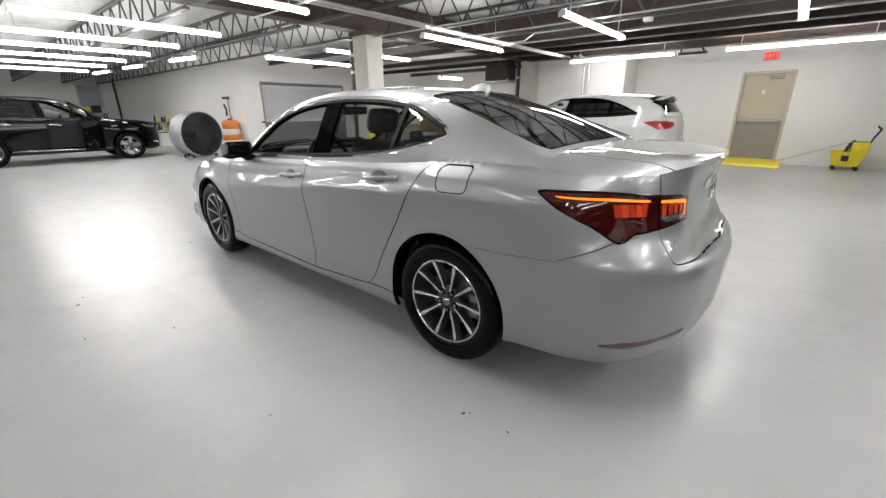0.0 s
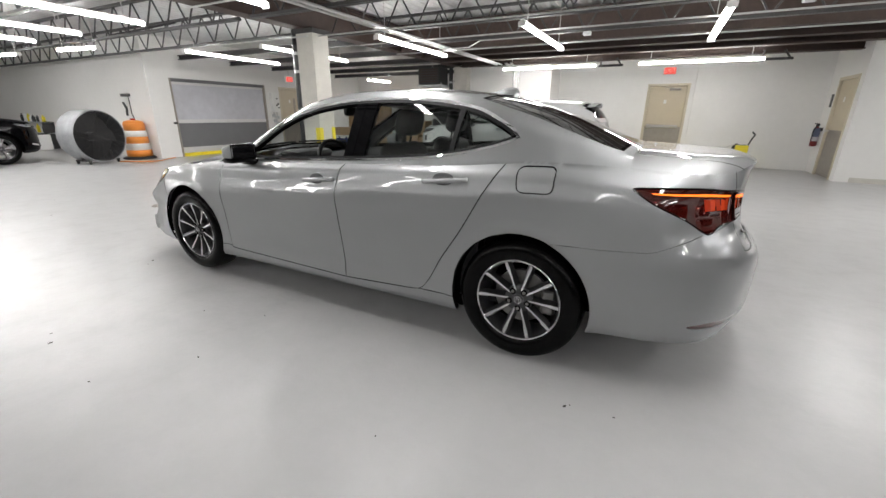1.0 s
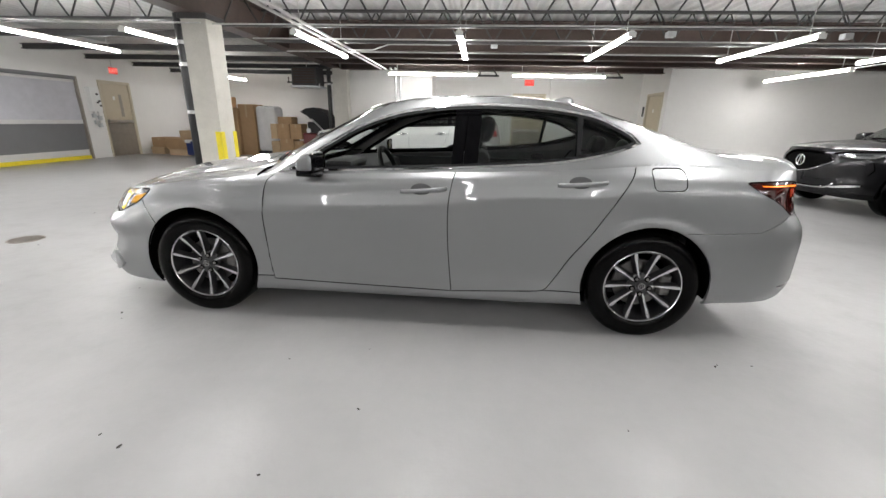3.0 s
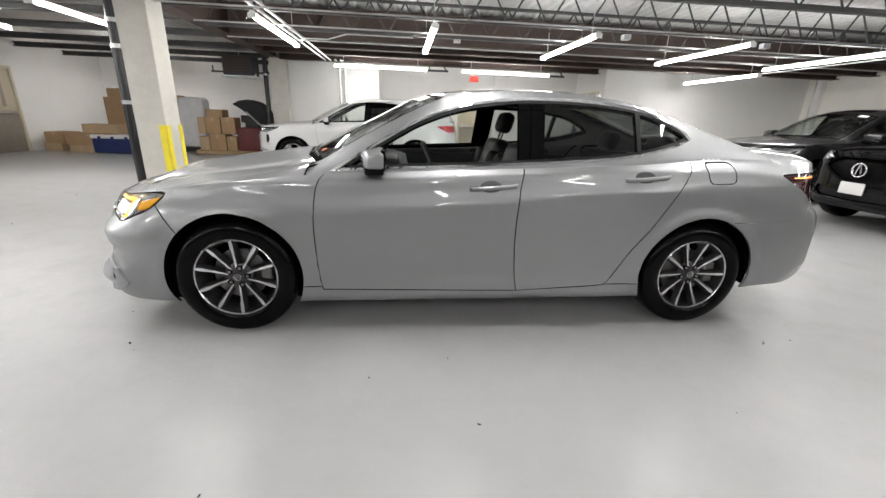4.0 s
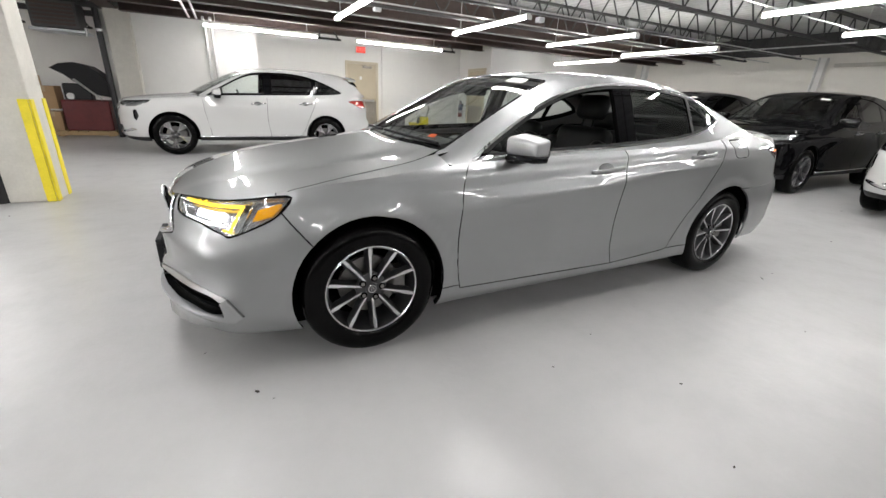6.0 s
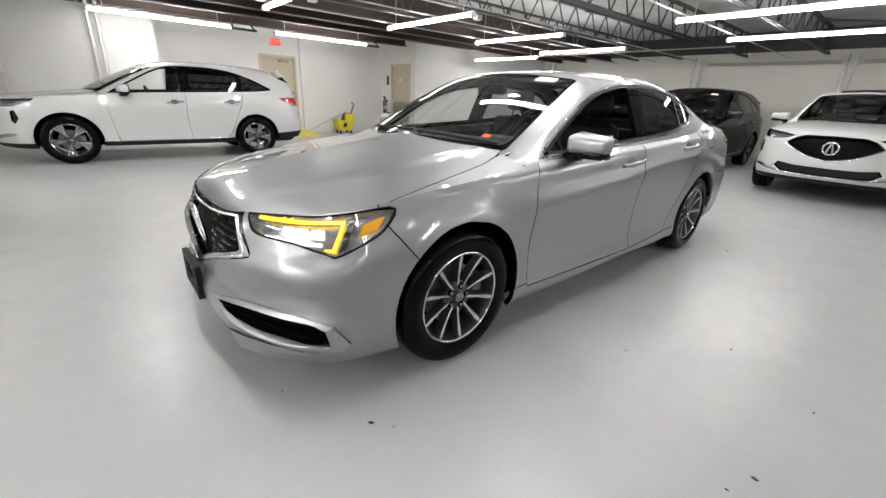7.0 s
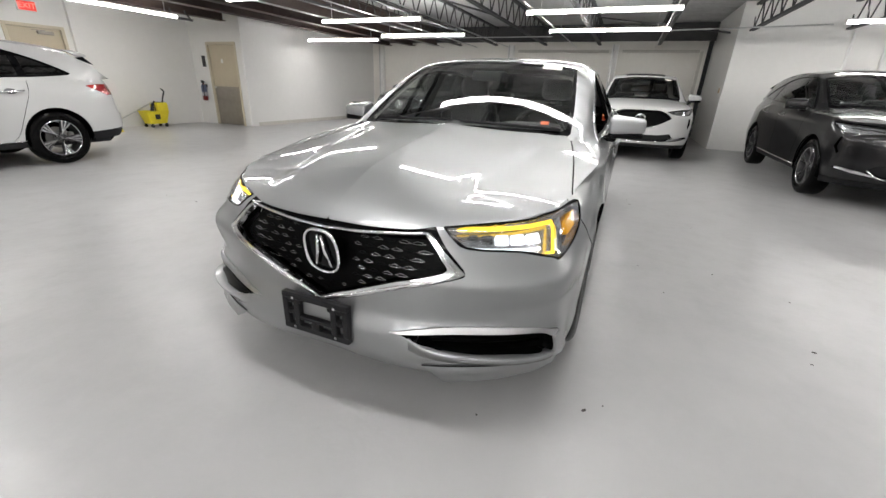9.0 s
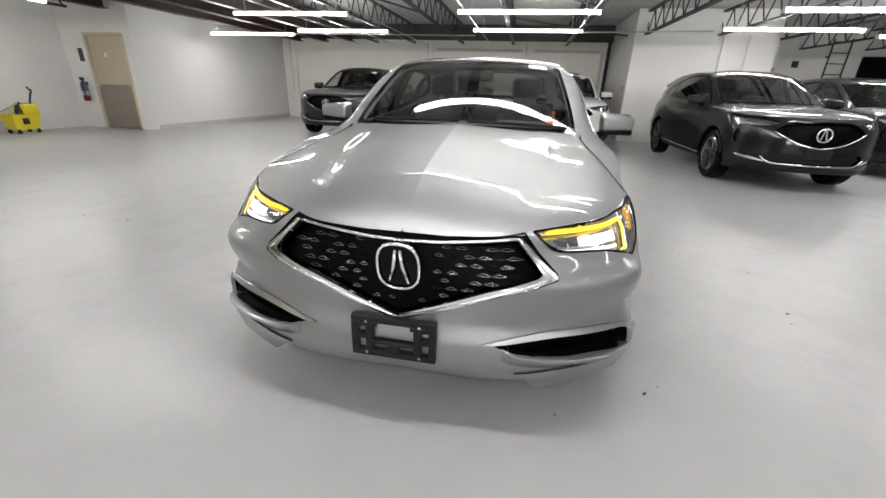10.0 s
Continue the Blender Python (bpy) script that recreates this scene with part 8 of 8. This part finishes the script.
ext = thing("fire_extinguisher", "dark red wall-hung fire extinguisher with a pale label", "fire extinguisher")
M_EXTLABEL = material("pale label", (0.45, 0.42, 0.45), rough=0.4)
M_EXTTOP = material("blue-grey label", (0.10, 0.12, 0.19), rough=0.4)
M_EXTBODY = material("dark red enamel", (0.16, 0.012, 0.012), rough=0.3)
ey = 12.62
part("cylinder", lathe(bmesh.new(), [(0.0, 0.62), (0.06, 0.63), (0.07, 0.65), (0.07, 1.0), (0.05, 1.05), (0.025, 1.07), (0.025, 1.10)], 20, Matrix.Translation((2.55, ey, 0))), M_EXTBODY, ext, smooth=True)
part("valve", boxm(2.52, ey - 0.03, 1.09, 2.58, ey + 0.05, 1.15, 0.008), M_DARK, ext)
part("squeeze_handle", boxm(2.48, ey - 0.015, 1.14, 2.56, ey + 0.015, 1.16), M_DARK, ext)
part("hose", polytube(bmesh.new(), [Vector((2.52, ey - 0.03, 1.10)), Vector((2.47, ey - 0.08, 1.0)), Vector((2.47, ey - 0.08, 0.75))], 0.012, 6), M_DARK, ext)
part("label", lathe(bmesh.new(), [(0.0715, 0.75), (0.0715, 0.85)], 20, Matrix.Translation((2.55, ey, 0)), caps=False), M_EXTLABEL, ext, smooth=True)
part("label", lathe(bmesh.new(), [(0.0715, 0.85), (0.0715, 0.999), (0.052, 1.048)], 20, Matrix.Translation((2.55, ey, 0)), caps=False), M_EXTTOP, ext, smooth=True)
part("wall_hook", boxm(2.60, ey - 0.03, 0.98, 2.65, ey + 0.03, 1.06), M_STEEL, ext)
tagged(part("wall_sign", boxm(2.635, 12.50, 1.52, 2.65, 12.62, 1.80, 0.002), M_STEEL), "small framed notice with writing as plain bars", "sign")

# ---------------------------------------------------------------- floor: drains, grit
dr = thing("floor_drain", "round dark metal floor drain grate", "drain", m=pose(-6.9, 2.76, 0))
part("drain_ring", lathe(bmesh.new(), [(0.15, 0.0), (0.15, 0.005), (0.13, 0.005), (0.13, 0.0)], 28, caps=False), M_KICK, dr, smooth=True)
# flat black disc stands for the shade below the grate bars
part("drain_well", lathe(bmesh.new(), [(0.13, 0.002), (0.0, 0.002)], 28), M_DARK, dr)
for i in range(-4, 5):
    wv = math.sqrt(max(0.0, 0.128 ** 2 - (i * 0.028) ** 2))
    part("drain_bar", boxm(-wv, i * 0.028 - 0.008, 0.003, wv, i * 0.028 + 0.008, 0.006), M_KICK, dr)
random.seed(11)
specks = [(-4.61, 1.4), (-3.28, 1.02), (-2.87, 1.17), (-3.29, 5.43), (-4.55, 1.33), (-4.82, 1.79), (-0.93, 1.23), (-0.72, 1.26), (-1.59, 0.67), (-0.91, 1.25), (-3.8, 0.4), (-3.67, 0.35), (-2.79, 0.67)]
specks += [(random.uniform(-9, 4), random.uniform(-2.5, 7.5)) for _ in range(40)]
bm = bmesh.new()
for x, y in specks:
    r = random.uniform(0.003, 0.009)
    mt = Matrix.Translation((x, y, r * 0.3)) @ Matrix.Rotation(random.uniform(0, 3), 4, "Z") @ Matrix.Diagonal((1.6, 0.8, 0.4, 1))
    bmesh.ops.create_icosphere(bm, subdivisions=1, radius=r, matrix=mt)
tagged(part("floor_grit", bm, M_DIRT), "scattered specks of dark grit on the floor", "grit", kind="stuff")
tagged(part("baseboard", boxm(2.9, 11.03, 0, EAST - 0.02, 11.05, 0.10), M_CONCRETE), "grey painted skirting along the white wall", kind="structure")
